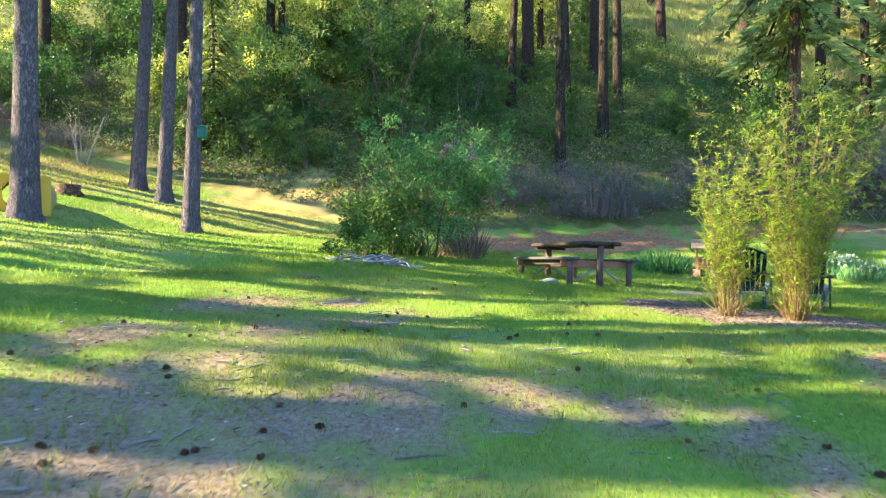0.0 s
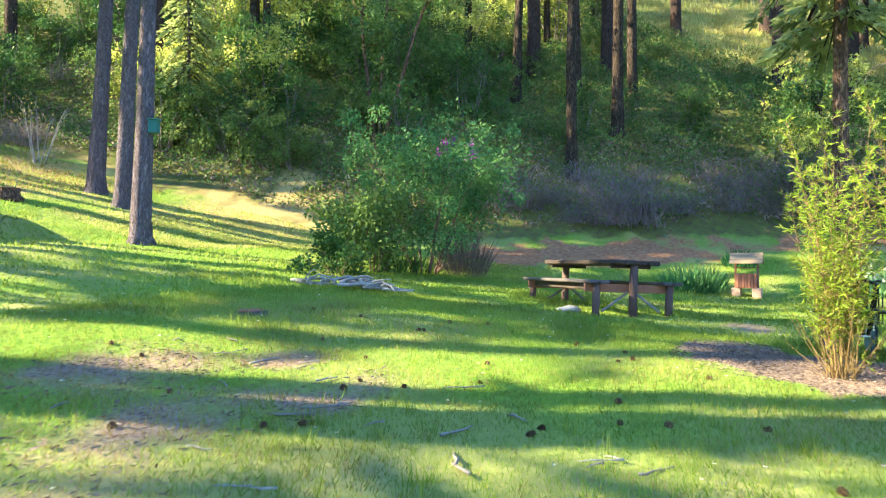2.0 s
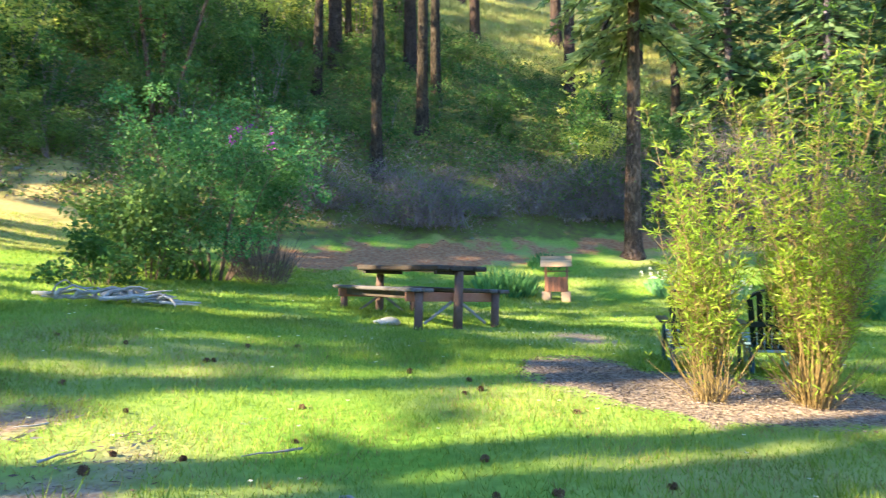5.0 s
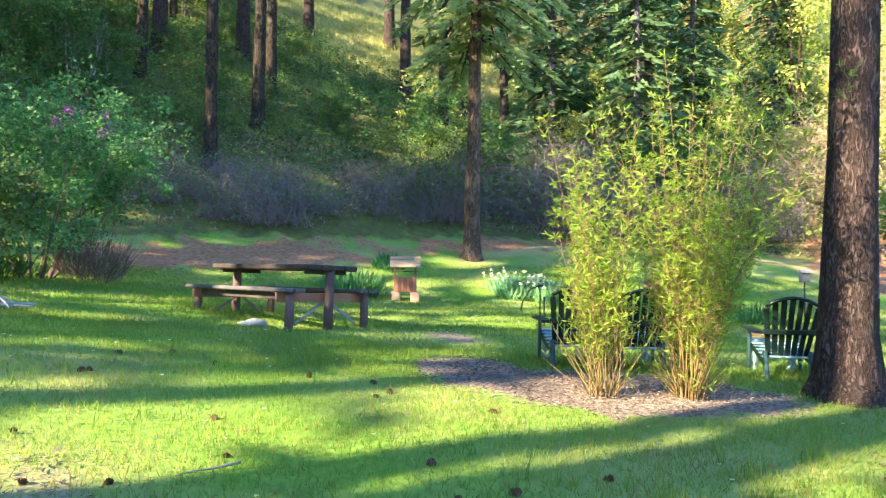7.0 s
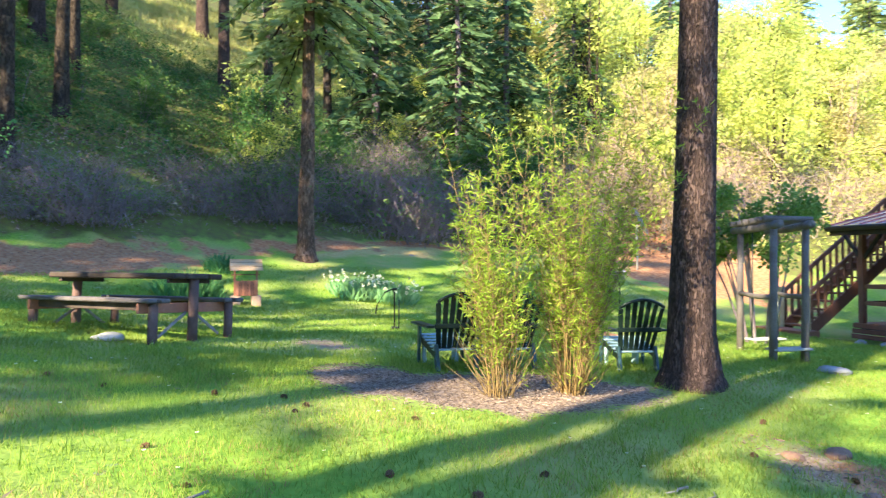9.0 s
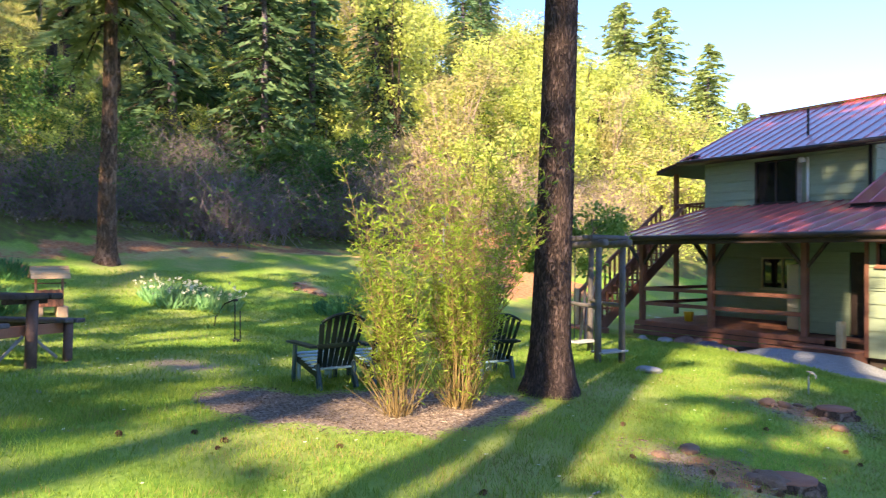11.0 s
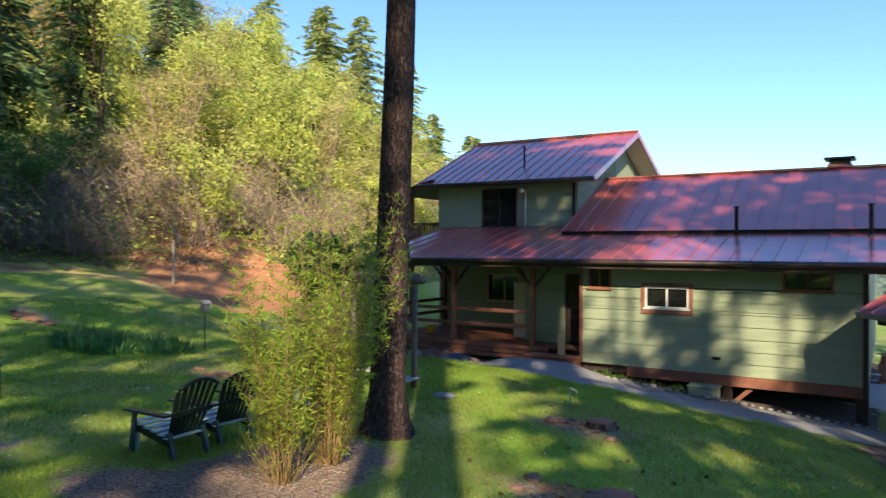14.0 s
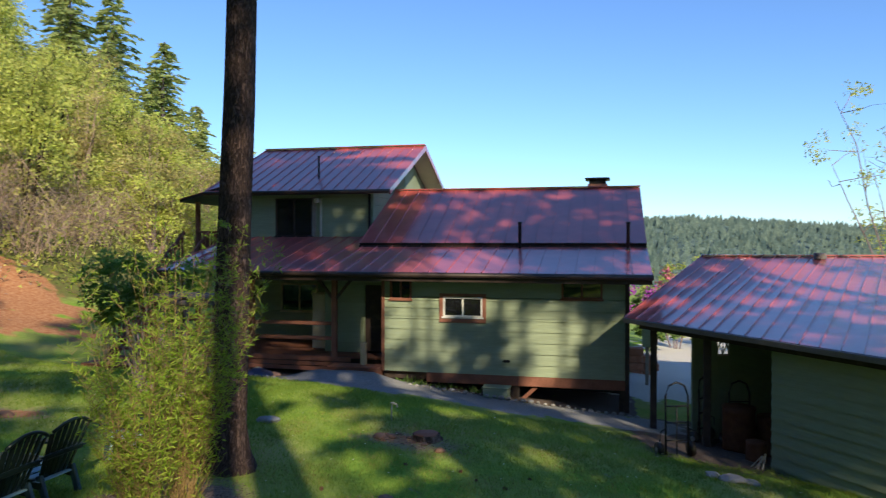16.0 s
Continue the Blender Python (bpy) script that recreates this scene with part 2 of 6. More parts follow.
def lawn_material():
    m, n, l, shade = shader("lawn", 0.95, 0, 0.15)
    green = blend(n, l, spots(n, l, 14, 0.3, 0.7, 4), (0.13, 0.26, 0.03), (0.25, 0.38, 0.055))
    green = blend(n, l, spots(n, l, 0.45, 0.4, 0.7, 3), green, (0.36, 0.34, 0.13))
    litter = blend(n, l, spots(n, l, 26, 0.35, 0.65, 5), (0.25, 0.165, 0.115), (0.4, 0.3, 0.205))
    red = blend(n, l, spots(n, l, 9, 0.3, 0.7, 5), (0.33, 0.13, 0.06), (0.48, 0.26, 0.14))
    duff = blend(n, l, spots(n, l, 5, 0.3, 0.7, 5), (0.13, 0.1, 0.05), (0.15, 0.19, 0.04))
    gravel = blend(n, l, spots(n, l, 45, 0.3, 0.7, 4), (0.5, 0.48, 0.44), (0.68, 0.65, 0.6))

    def mask(name):
        at = n.new("ShaderNodeAttribute")
        at.attribute_name = name
        return at.outputs["Fac"]

    def ragged(name, scale, low, high):
        """A region's soft edge broken up by noise."""
        add = n.new("ShaderNodeMath")
        add.operation = "ADD"
        l.new(mask(name), add.inputs[0])
        noise_part = n.new("ShaderNodeMapRange")
        noise_part.inputs["To Min"].default_value, noise_part.inputs["To Max"].default_value = -0.5, 0.5
        l.new(spots(n, l, scale, 0.25, 0.75, 6), noise_part.inputs["Value"])
        l.new(noise_part.outputs[0], add.inputs[1])
        ramp = n.new("ShaderNodeMapRange")
        ramp.inputs["From Min"].default_value, ramp.inputs["From Max"].default_value = low, high
        l.new(add.outputs[0], ramp.inputs["Value"])
        return ramp.outputs[0]

    colour = blend(n, l, ragged("bare", 2.2, 0.35, 1.0), green, litter)
    straw = blend(n, l, spots(n, l, 12, 0.3, 0.7, 5), (0.47, 0.3, 0.12), (0.5, 0.42, 0.17))
    colour = blend(n, l, ragged("woods", 0.8, 0.4, 0.6), colour, duff)
    colour = blend(n, l, ragged("dry", 1.1, 0.35, 0.8), colour, straw)
    colour = blend(n, l, ragged("clay", 1.2, 0.4, 0.6), colour, red)
    chips = blend(n, l, spots(n, l, 34, 0.35, 0.65, 4), (0.13, 0.086, 0.066), (0.38, 0.29, 0.225))
    stones = blend(n, l, spots(n, l, 60, 0.35, 0.65, 3), (0.17, 0.17, 0.18), (0.36, 0.36, 0.37))
    earth = blend(n, l, spots(n, l, 20, 0.3, 0.7, 5), (0.1, 0.075, 0.065), (0.17, 0.13, 0.11))
    colour = blend(n, l, ragged("soil", 2.0, 0.4, 0.6), colour, earth)
    colour = blend(n, l, ragged("mulch", 2.5, 0.4, 0.6), colour, chips)
    colour = blend(n, l, ragged("gravel", 2.0, 0.42, 0.58), colour, stones)
    colour = blend(n, l, ragged("drive", 0.9, 0.45, 0.55), colour, gravel)
    l.new(colour, shade.inputs["Base Color"])
    relief(n, l, shade, spots(n, l, 18, 0.3, 0.7, 6), 0.35, 0.02)
    return m


LAWN = lawn_material()

def glass_material():
    m, n, l, shade = shader("dark window glass", 0.03, 0, 0.9)
    shade.inputs["Base Color"].default_value = (0.012, 0.013, 0.014, 1)
    return m


GLASS = glass_material()


# ---- mesh helpers ----
def part(name, shape, material, parent=None, label=""):
    """Links a bmesh or a mesh as one object under a thing or a part."""
    if isinstance(shape, bmesh.types.BMesh):
        data = bpy.data.meshes.new(name)
        shape.to_mesh(data)
        shape.free()
    else:
        data = shape
    if material and not data.materials:
        data.materials.append(material)
    ob = new(name, data)
    ob.parent = parent
    if label:
        ob["label"] = label
    return ob


def thing(name, x, y, z, label, category, group="", turn=0.0, kind=""):
    ob = new(name)
    ob.matrix_basis = pose(x, y, z, 0, 0, turn)
    ob.empty_display_size = 0.1
    return tagged(ob, label, category, group, kind)


def slab(bm, x0, x1, y0, y1, z0, z1, round_off=0.0):
    r = bmesh.ops.create_cube(bm, size=1, matrix=Matrix.Translation(((x0 + x1) / 2, (y0 + y1) / 2, (z0 + z1) / 2))
                              @ Matrix.Diagonal((abs(x1 - x0), abs(y1 - y0), abs(z1 - z0), 1)))
    if round_off:
        edges = list({e for v in r["verts"] for e in v.link_edges})
        bmesh.ops.bevel(bm, geom=edges, offset=round_off, segments=1, affect="EDGES")
    return r["verts"]


def block(x0, x1, y0, y1, z0, z1, round_off=0.006):
    bm = bmesh.new()
    slab(bm, x0, x1, y0, y1, z0, z1, round_off)
    return bm


def beam(a, b, wide, high, round_off=0.006):
    """A squared timber from a to b."""
    a, b = Vector(a), Vector(b)
    bm = bmesh.new()
    slab(bm, -wide / 2, wide / 2, -high / 2, high / 2, 0, (b - a).length, round_off)
    up = (b - a).normalized()
    side = up.cross(Vector((0, 0, 1)))
    if side.length < 1e-3:
        side = Vector((1, 0, 0))
    side.normalize()
    turn = Matrix((side, up.cross(side), up)).transposed().to_4x4()
    bm.transform(Matrix.Translation(a) @ turn)
    return bm


def tube_arrays(points, radii, n=8, wobble=0.0, seed=0):
    """Vertices and quads of a round limb along points."""
    rng = np.random.default_rng(seed)
    points = np.asarray(points, float)
    along = np.gradient(points, axis=0)
    along /= np.linalg.norm(along, axis=1)[:, None] + 1e-9
    ref = np.where(np.abs(along[:, 2:3]) > 0.9, [[1.0, 0, 0]], [[0, 0, 1.0]])
    u = np.cross(along, ref)
    u /= np.linalg.norm(u, axis=1)[:, None]
    v = np.cross(along, u)
    a = np.arange(n) * 2 * np.pi / n
    r = np.asarray(radii, float)[:, None] * (1 + wobble * rng.normal(size=(len(points), n)))
    ring = points[:, None] + r[..., None] * (np.cos(a)[None, :, None] * u[:, None] + np.sin(a)[None, :, None] * v[:, None])
    i = np.arange(len(points) - 1)[:, None] * n
    j = np.arange(n)[None]
    k = (j + 1) % n
    quads = np.stack([i + j, i + k, i + n + k, i + n + j], -1).reshape(-1, 4)
    return ring.reshape(-1, 3), quads


def gather(pieces):
    """Joins lists of (vertices, faces) with faces of one size."""
    vs, fs, base = [], [], 0
    for v, f in pieces:
        vs.append(v)
        fs.append(f + base)
        base += len(v)
    return np.concatenate(vs), np.concatenate(fs)


def np_mesh(name, verts, faces, smooth_faces=False):
    data = bpy.data.meshes.new(name)
    k = faces.shape[1]
    data.vertices.add(len(verts))
    data.vertices.foreach_set("co", np.ascontiguousarray(verts, np.float32).ravel())
    data.loops.add(faces.size)
    data.loops.foreach_set("vertex_index", np.ascontiguousarray(faces, np.int32).ravel())
    data.polygons.add(len(faces))
    data.polygons.foreach_set("loop_start", np.arange(len(faces), dtype=np.int32) * k)
    if smooth_faces:
        data.polygons.foreach_set("use_smooth", np.ones(len(faces), bool))
    data.update(calc_edges=True)
    return data


def tube(name, points, radii, n=8, wobble=0.0, seed=0):
    points, radii = np.asarray(points, float), list(radii)
    first, last = points[0] - points[1], points[-1] - points[-2]
    points = np.concatenate([[points[0] + 0.002 * first / np.linalg.norm(first)], points, [points[-1] + 0.002 * last / np.linalg.norm(last)]])
    return np_mesh(name, *tube_arrays(points, [radii[0] * 0.02, *radii, radii[-1] * 0.02], n, wobble, seed), True)


def leaf_arrays(at, along, size, width, rng):
    """A folded four-cornered leaf at each point, lying along its direction."""
    n = len(at)
    along = along / (np.linalg.norm(along, axis=1)[:, None] + 1e-9)
    side = np.cross(along, rng.normal(size=(n, 3)))
    side /= np.linalg.norm(side, axis=1)[:, None] + 1e-9
    up = np.cross(side, along)
    size = np.broadcast_to(size, n)[:, None]
    width = np.broadcast_to(width, n)[:, None]
    tip = at + along * size
    mid = at + along * size * 0.45
    verts = np.stack([at, mid + side * width * 0.5 + up * width * 0.15, tip, mid - side * width * 0.5 + up * width * 0.15], 1).reshape(-1, 3)
    return verts, np.arange(4 * n).reshape(-1, 4)


def needle_arrays(at, along, size, width, rng):
    """A three-cornered leaf or blade at each point."""
    n = len(at)
    along = along / (np.linalg.norm(along, axis=1)[:, None] + 1e-9)
    side = np.cross(along, rng.normal(size=(n, 3)))
    side /= np.linalg.norm(side, axis=1)[:, None] + 1e-9
    size = np.broadcast_to(size, n)[:, None]
    width = np.broadcast_to(width, n)[:, None]
    verts = np.stack([at - side * width * 0.5, at + along * size, at + side * width * 0.5], 1).reshape(-1, 3)
    return verts, np.arange(3 * n).reshape(-1, 3)


def scattered(rng, n, low, high):
    return low + (high - low) * rng.random(n)


FOOT_Y = (-72, -36, -30.4, -20.8, -11.2, -4.8, 0, 4.8, 16, 48, 96)
FOOT_X = (-3.2, -6.4, -7.6, -10.8, -16, -18.8, -16.8, -14.4, -14.4, -19.2, -48)


def smooth(v, w):
    """Zero below 0, then a straight rise, rounded over w."""
    return 0.5 * (v + np.sqrt(v * v + w * w))


def land(x, y):
    """Height of the ground: lawn, fall towards the house's far end, rise to the wooded hill."""
    x, y = np.asarray(x, float), np.asarray(y, float)
    base = np.interp(y, (-240, -72, -48, -36, -32, -29, -24.8, -19.2, -14.4, -11.6, -9.36, -7.2, -4, -2.3, -0.9, 0, 4.8, 16, 48, 128, 320, 2000),
                     (49, 20.2, 9.8, 5.0, 3.8, 3.0, 1.92, 1.16, 0.66, 0.5, 0.4, 0.35, 0.22, 0.08, -0.17, -0.26, -0.36, -0.72, -3.2, -17.6, -36, -48))
    fall = np.interp(y, (-22, -18, -14.4, -12.5, -11.5, -10.3, -8, -6.4, -4.6, -2.4, 0, 9.6, 48), (0, 0.03, 0.055, 0.08, 0.1, 0.112, 0.1, 0.08, 0.105, 0.11, 0.09, 0.08, 0.02))
    start = np.interp(y, (-10, -6.4), (1.6, 0.2))
    base = base - fall * np.clip(smooth(x - start, 0.8), 0, 20)
    rise = 0.23 * smooth(-8.9 - x, 1.0)
    foot = np.interp(y, FOOT_Y, FOOT_X)
    amp = np.interp(y, (-160, 0, 60, 90, 128, 240), (1, 1, 0.9, 0.5, 0.25, 0.05))
    d = smooth(foot - x, 1.6)
    rise = np.minimum(rise, 1.54)
    return base + rise + amp * 48 * np.tanh(0.6 * d / 48)


def ground_z(x, y):
    return float(land(x, y))


# ---- the ground: one sheet, fine where the camera passes ----
def spacing(edges_in, step, far):
    """Even steps in the middle, growing outwards."""
    inner = list(np.arange(edges_in[0], edges_in[1] + step, step))
    out, d, v = [], step, inner[-1]
    while v < far:
        d *= 1.16
        v += d
        out.append(v)
    low, d, v = [], step, inner[0]
    while v > -far:
        d *= 1.16
        v -= d
        low.append(v)
    return np.array(low[::-1] + inner + out)


def region(x, y, cx, cy, rx, ry, soft=0.5):
    return np.clip((1.0 - np.hypot((x - cx) / rx, (y - cy) / ry)) / soft, 0, 1)


def bare_mask(x, y):
    m = region(x, y, 8.7, -13.6, 2.3, 3.2, 0.8)
    for cx, cy, rx, ry in ((7.6, -14.4, 1.1, 0.5), (6.8, -14.3, 0.7, 0.28), (6.6, -13.0, 1.0, 0.55), (6.1, -12.2, 0.9, 0.6), (5.8, -11.4, 0.6, 0.45), (5.6, -10.7, 0.7, 0.4), (7.3, -12.8, 1.2, 0.9), (6.2, -10.2, 0.6, 0.35), (5.6, -14.9, 1.0, 0.5),
                           (4.5, -14.5, 0.8, 0.35), (4.0, -15.4, 0.6, 0.35), (3.5, -9.7, 0.9, 0.5), (2.5, -6.6, 0.9, 0.6), (7.2, -15.6, 1.2, 0.5), (-4.0, -7.4, 1.0, 0.6), (-11.6, -6.8, 1.1, 0.6), (5.1, -16.0, 1.2, 0.6),
                           (-2.0, -12.5, 0.7, 0.5), (10.5, -12.0, 3.0, 4.0)):
        m = np.maximum(m, 0.95 * region(x, y, cx, cy, 1.3 * rx, 1.3 * ry, 0.7))
    return m


def clearing(x, y):
    """The grassy sunlit opening high on the slope."""
    return region(x, y, -33.5, -14.5, 7.0, 9.5, 0.35)


xs, ys = spacing((-20, 13), 0.2, 1500), spacing((-30, 4), 0.2, 1800)
gx, gy = np.meshgrid(xs, ys)
gz = land(gx, gy)
rough = np.array([noise.noise(Vector((a * 0.55, b * 0.55, 0))) for a, b in zip(gx.ravel(), gy.ravel())]).reshape(gx.shape)
fine = np.array([noise.noise(Vector((a * 2.3, b * 2.3, 7))) for a, b in zip(gx.ravel(), gy.ravel())]).reshape(gx.shape)
gz = gz + 0.05 * rough + 0.02 * fine
gz = np.where((gx > -6.6) & (gx < 6.2) & (gy > 0.2) & (gy < 10), np.minimum(gz, -0.75), gz)
gz = gz + 0.26 * region(gx, gy, -0.75, -0.75, 1.7, 0.95, 0.55) * (gy < -0.3)
row = len(xs)
q = (np.arange(len(ys) - 1)[:, None] * row + np.arange(row - 1)[None]).reshape(-1, 1)
sheet = np_mesh("ground", np.stack([gx, gy, gz], -1).reshape(-1, 3), q + np.array([[0, 1, row + 1, row]]), True)
foot_line = np.interp(gy, FOOT_Y, FOOT_X)
path_y = np.interp(gx, (-3.2, -1.5, 0, 2, 4, 6, 7.5), (-1.0, -1.1, -1.25, -1.5, -1.55, -1.45, -1.7))
path_half = np.interp(gx, (-3.4, -2.2, 0, 4, 7), (0.1, 0.9, 1.4, 1.1, 0.8))
masks = {
    "gravel": np.clip((path_half + 0.25 - np.abs(gy - path_y)) / 0.5, 0, 1) * np.clip((gx + 3.4) / 0.4, 0, 1) * np.clip((7.2 - gx) / 0.5, 0, 1),
    "mulch": np.maximum(region(gx, gy, 1.1, -11.15, 1.05, 1.75, 0.35), region(gx, gy, 0.6, -12.4, 1.2, 0.62, 0.5)),
    "bare": bare_mask(gx, gy),
    "woods": np.clip((foot_line + 1.2 - gx) / 2.0, 0, 1) * np.clip((95 - gy) / 20, 0, 1) * (1 - clearing(gx, gy)) + region(gx, gy, -3, -46, 12, 12, 0.5),
    "clay": np.clip(1 - np.abs(gx - foot_line - 1.5) / 1.9, 0, 1) * np.clip(1 - np.abs(gy + 17.5) / 6.5, 0, 1) * 1.4
    + 0.8 * np.clip(1 - np.abs(gx - foot_line - 0.9) / 1.3, 0, 1) * np.clip((gy + 13.5) / 2, 0, 1) * np.clip((-1.0 - gy) / 3, 0, 1)
    + 1.2 * np.maximum(region(gx, gy, 2.4, -6.5, 0.75, 0.5, 0.8), np.maximum(np.maximum(region(gx, gy, 3.6, -9.4, 0.7, 0.5, 0.8), region(gx, gy, -4.0, -7.4, 0.8, 0.5, 0.8)), region(gx, gy, -11.4, -6.9, 1.0, 0.5, 0.8)))
    + np.clip(1 - np.hypot((gx + 15.0) / 5.5, (gy - 2.5) / 4.5), 0, 1) * 1.6,
    "dry": 0.9 * np.clip(1 - np.abs(gx - foot_line - 1.6) / 2.4, 0, 1) * np.clip((gy + 12.5) / 2, 0, 1) * np.clip((4 - gy) / 3, 0, 1) + np.maximum(region(gx, gy, -7.5, -27.5, 4.5, 3.8, 0.8), np.maximum(0.95 * region(gx, gy, -2.0, -33.5, 7.0, 5.5, 0.6), 0.6 * clearing(gx, gy))),
    "drive": np.clip(2.2 - np.abs(gx - 8.8 - 0.12 * gy) / 2.2, 0, 1) * np.clip((gy - 1.0) / 2, 0, 1) * np.clip((26 - gy) / 4, 0, 1),
    "soil": np.maximum(region(gx, gy, 7.6, -2.6, 2.2, 3.2, 0.4), 1.0 * ((gy > -0.45) & (gy < 10) & (gx > -6) & (gx < 6.1))),
}
for key, values in masks.items():
    layer = sheet.attributes.new(key, "FLOAT", "POINT")
    layer.data.foreach_set("value", np.clip(values, 0, 1).astype(np.float32).ravel())
tagged(part("ground", sheet, LAWN), "mown spring lawn with bare patches, rising to a wooded hillside", "ground", kind="structure")


# ---- building helpers ----
def cells(u0, u1, z0, z1, holes):
    """The rectangle u0..u1, z0..z1 less its holes, as rectangles."""
    us = sorted({u0, u1, *(min(max(v, u0), u1) for h in holes for v in h[:2])})
    zs = sorted({z0, z1, *(min(max(v, z0), z1) for h in holes for v in h[2:])})
    for a, b in zip(zs, zs[1:]):
        run = None
        for c, d in zip(us, us[1:]):
            solid = not any(h[0] <= (c + d) / 2 <= h[1] and h[2] <= (a + b) / 2 <= h[3] for h in holes)
            if solid and run and run[1] == c:
                run[1] = d
            elif solid:
                if run:
                    yield (*run, a, b)
                run = [c, d]
        if run:
            yield (*run, a, b)


def lap_wall(parent, name, at, turn, length, z0, z1, holes=(), course=0.262, material=GREENWALL, thick=0.12, label=""):
    """A wall along its own x, facing its own -y, clad with overlapping boards."""
    bm = bmesh.new()
    for u0, u1, a, b in cells(0, length, z0, z1, holes):
        slab(bm, u0, u1, 0.0, thick, a, b)
    wall = part(name, bm, material, parent, label)
    wall.matrix_basis = pose(*at, 0, 0, turn)
    shapes = {}
    z = z0
    while z < z1 - 0.02:
        top = min(z + course, z1)
        for u0, u1, a, b in cells(0, length, z, top, holes):
            key = (round(u1 - u0, 3), round(b - a, 3))
            if key not in shapes:
                w, h = key
                bm = bmesh.new()
                v = [bm.verts.new(p) for p in ((0, -0.03, 0), (w, -0.03, 0), (w, -0.006, h), (0, -0.006, h), (0, 0, 0), (w, 0, 0), (w, 0, h), (0, 0, h))]
                for f in ((0, 1, 2, 3), (4, 5, 1, 0), (7, 3, 2, 6), (4, 0, 3, 7), (1, 5, 6, 2)):
                    bm.faces.new([v[i] for i in f])
                shapes[key] = bpy.data.meshes.new("siding_board")
                bm.to_mesh(shapes[key])
                bm.free()
                shapes[key].materials.append(material)
            board = new("siding_board", shapes[key])
            board.parent = wall
            board.location = (u0, -0.001, a)
        z = top
    return wall


def window(parent, x0, x1, y, z0, z1, panes=2, trim=WHITETRIM, frame_wide=0.045, label="white sliding window with dark panes"):
    """A framed window set in a wall that faces -y."""
    bm = bmesh.new()
    f = frame_wide
    for a, b, c, d in ((x0, x1, z0, z0 + f), (x0, x1, z1 - f, z1), (x0, x0 + f, z0 + f, z1 - f), (x1 - f, x1, z0 + f, z1 - f)):
        slab(bm, a, b, y - 0.045, y + 0.05, c, d, 0.005)
    win = part("window", bm, trim, parent, label)
    wide = (x1 - x0 - 2 * f) / panes
    for i in range(panes):
        a = x0 + f + i * wide
        part("pane", block(a, a + wide, y + 0.012, y + 0.02, z0 + f, z1 - f, 0), GLASS, win)
        if i:
            part("mullion", block(a - 0.022, a + 0.022, y - 0.03, y + 0.011, z0 + f, z1 - f), trim, win)
    part("sill", block(x0 - 0.03, x1 + 0.03, y - 0.07, y - 0.046, z0 - 0.03, z0 + 0.015), trim, win)
    return win


def metal_roof(parent, name, p0, p1, q0, q1, count, label, material=ROOF, thick=0.1):
    """A standing seam slope between the eave p0-p1 and the upper edge q0-q1."""
    p0, p1, q0, q1 = (Vector(v) for v in (p0, p1, q0, q1))
    up = (p1 - p0).cross(q0 - p0).normalized()
    bm = bmesh.new()
    top, low = [], []
    for i in range(count + 1):
        for store, down in ((top, 0.014), (low, thick)):
            store.append([bm.verts.new(v.lerp(w, i / count) - up * down) for v, w in ((p0, p1), (q0, q1))])
    for a, b, c, d in zip(top, top[1:], low, low[1:]):
        bm.faces.new((a[0], b[0], b[1], a[1]))
        bm.faces.new((c[1], d[1], d[0], c[0]))
        bm.faces.new((b[0], a[0], c[0], d[0]))
        bm.faces.new((a[1], b[1], d[1], c[1]))
    for a, c in ((top[0], low[0]), (top[-1], low[-1])):
        bm.faces.new((a[0], a[1], c[1], c[0]))
    bmesh.ops.recalc_face_normals(bm, faces=bm.faces[:])
    roof = part(name, bm, DARKTRIM, parent, label)
    for i in range(count):
        s, e = i / count, (i + 1) / count
        a, b, c, d = p0.lerp(p1, s), p0.lerp(p1, e), q0.lerp(q1, e), q0.lerp(q1, s)
        side = (b - a).normalized()
        bm = bmesh.new()
        prof = [(a, d, 0.0), (a, d, 0.032), (a + side * 0.012, d + side * 0.012, 0.032), (a + side * 0.016, d + side * 0.016, 0.004), (b, c, 0.004), (b, c, -0.01)]
        lower = [bm.verts.new(v[0] + up * v[2]) for v in prof]
        upper = [bm.verts.new(v[1] + up * v[2]) for v in prof]
        for k in range(len(prof) - 1):
            bm.faces.new((lower[k], lower[k + 1], upper[k + 1], upper[k]))
        part("roof_panel", bm, material, roof)
    return roof


def prism(corners, axis, a, b):
    """A flat outline of (u, z) pushed along x or y from a to b."""
    bm = bmesh.new()
    make = (lambda u, z, w: (w, u, z)) if axis == "x" else (lambda u, z, w: (u, w, z))
    lo = [bm.verts.new(make(u, z, a)) for u, z in corners]
    hi = [bm.verts.new(make(u, z, b)) for u, z in corners]
    bm.faces.new(lo[::-1])
    bm.faces.new(hi)
    for i in range(len(lo)):
        j = (i + 1) % len(lo)
        bm.faces.new((lo[i], lo[j], hi[j], hi[i]))
    bmesh.ops.recalc_face_normals(bm, faces=bm.faces[:])
    return bm


# ---- the house ----
house = thing("house", 0, 0, 0, "two-storey green lap-sided house with rust-red metal roofs and a porch", "house")
HX, HY = 5.91, 10.2

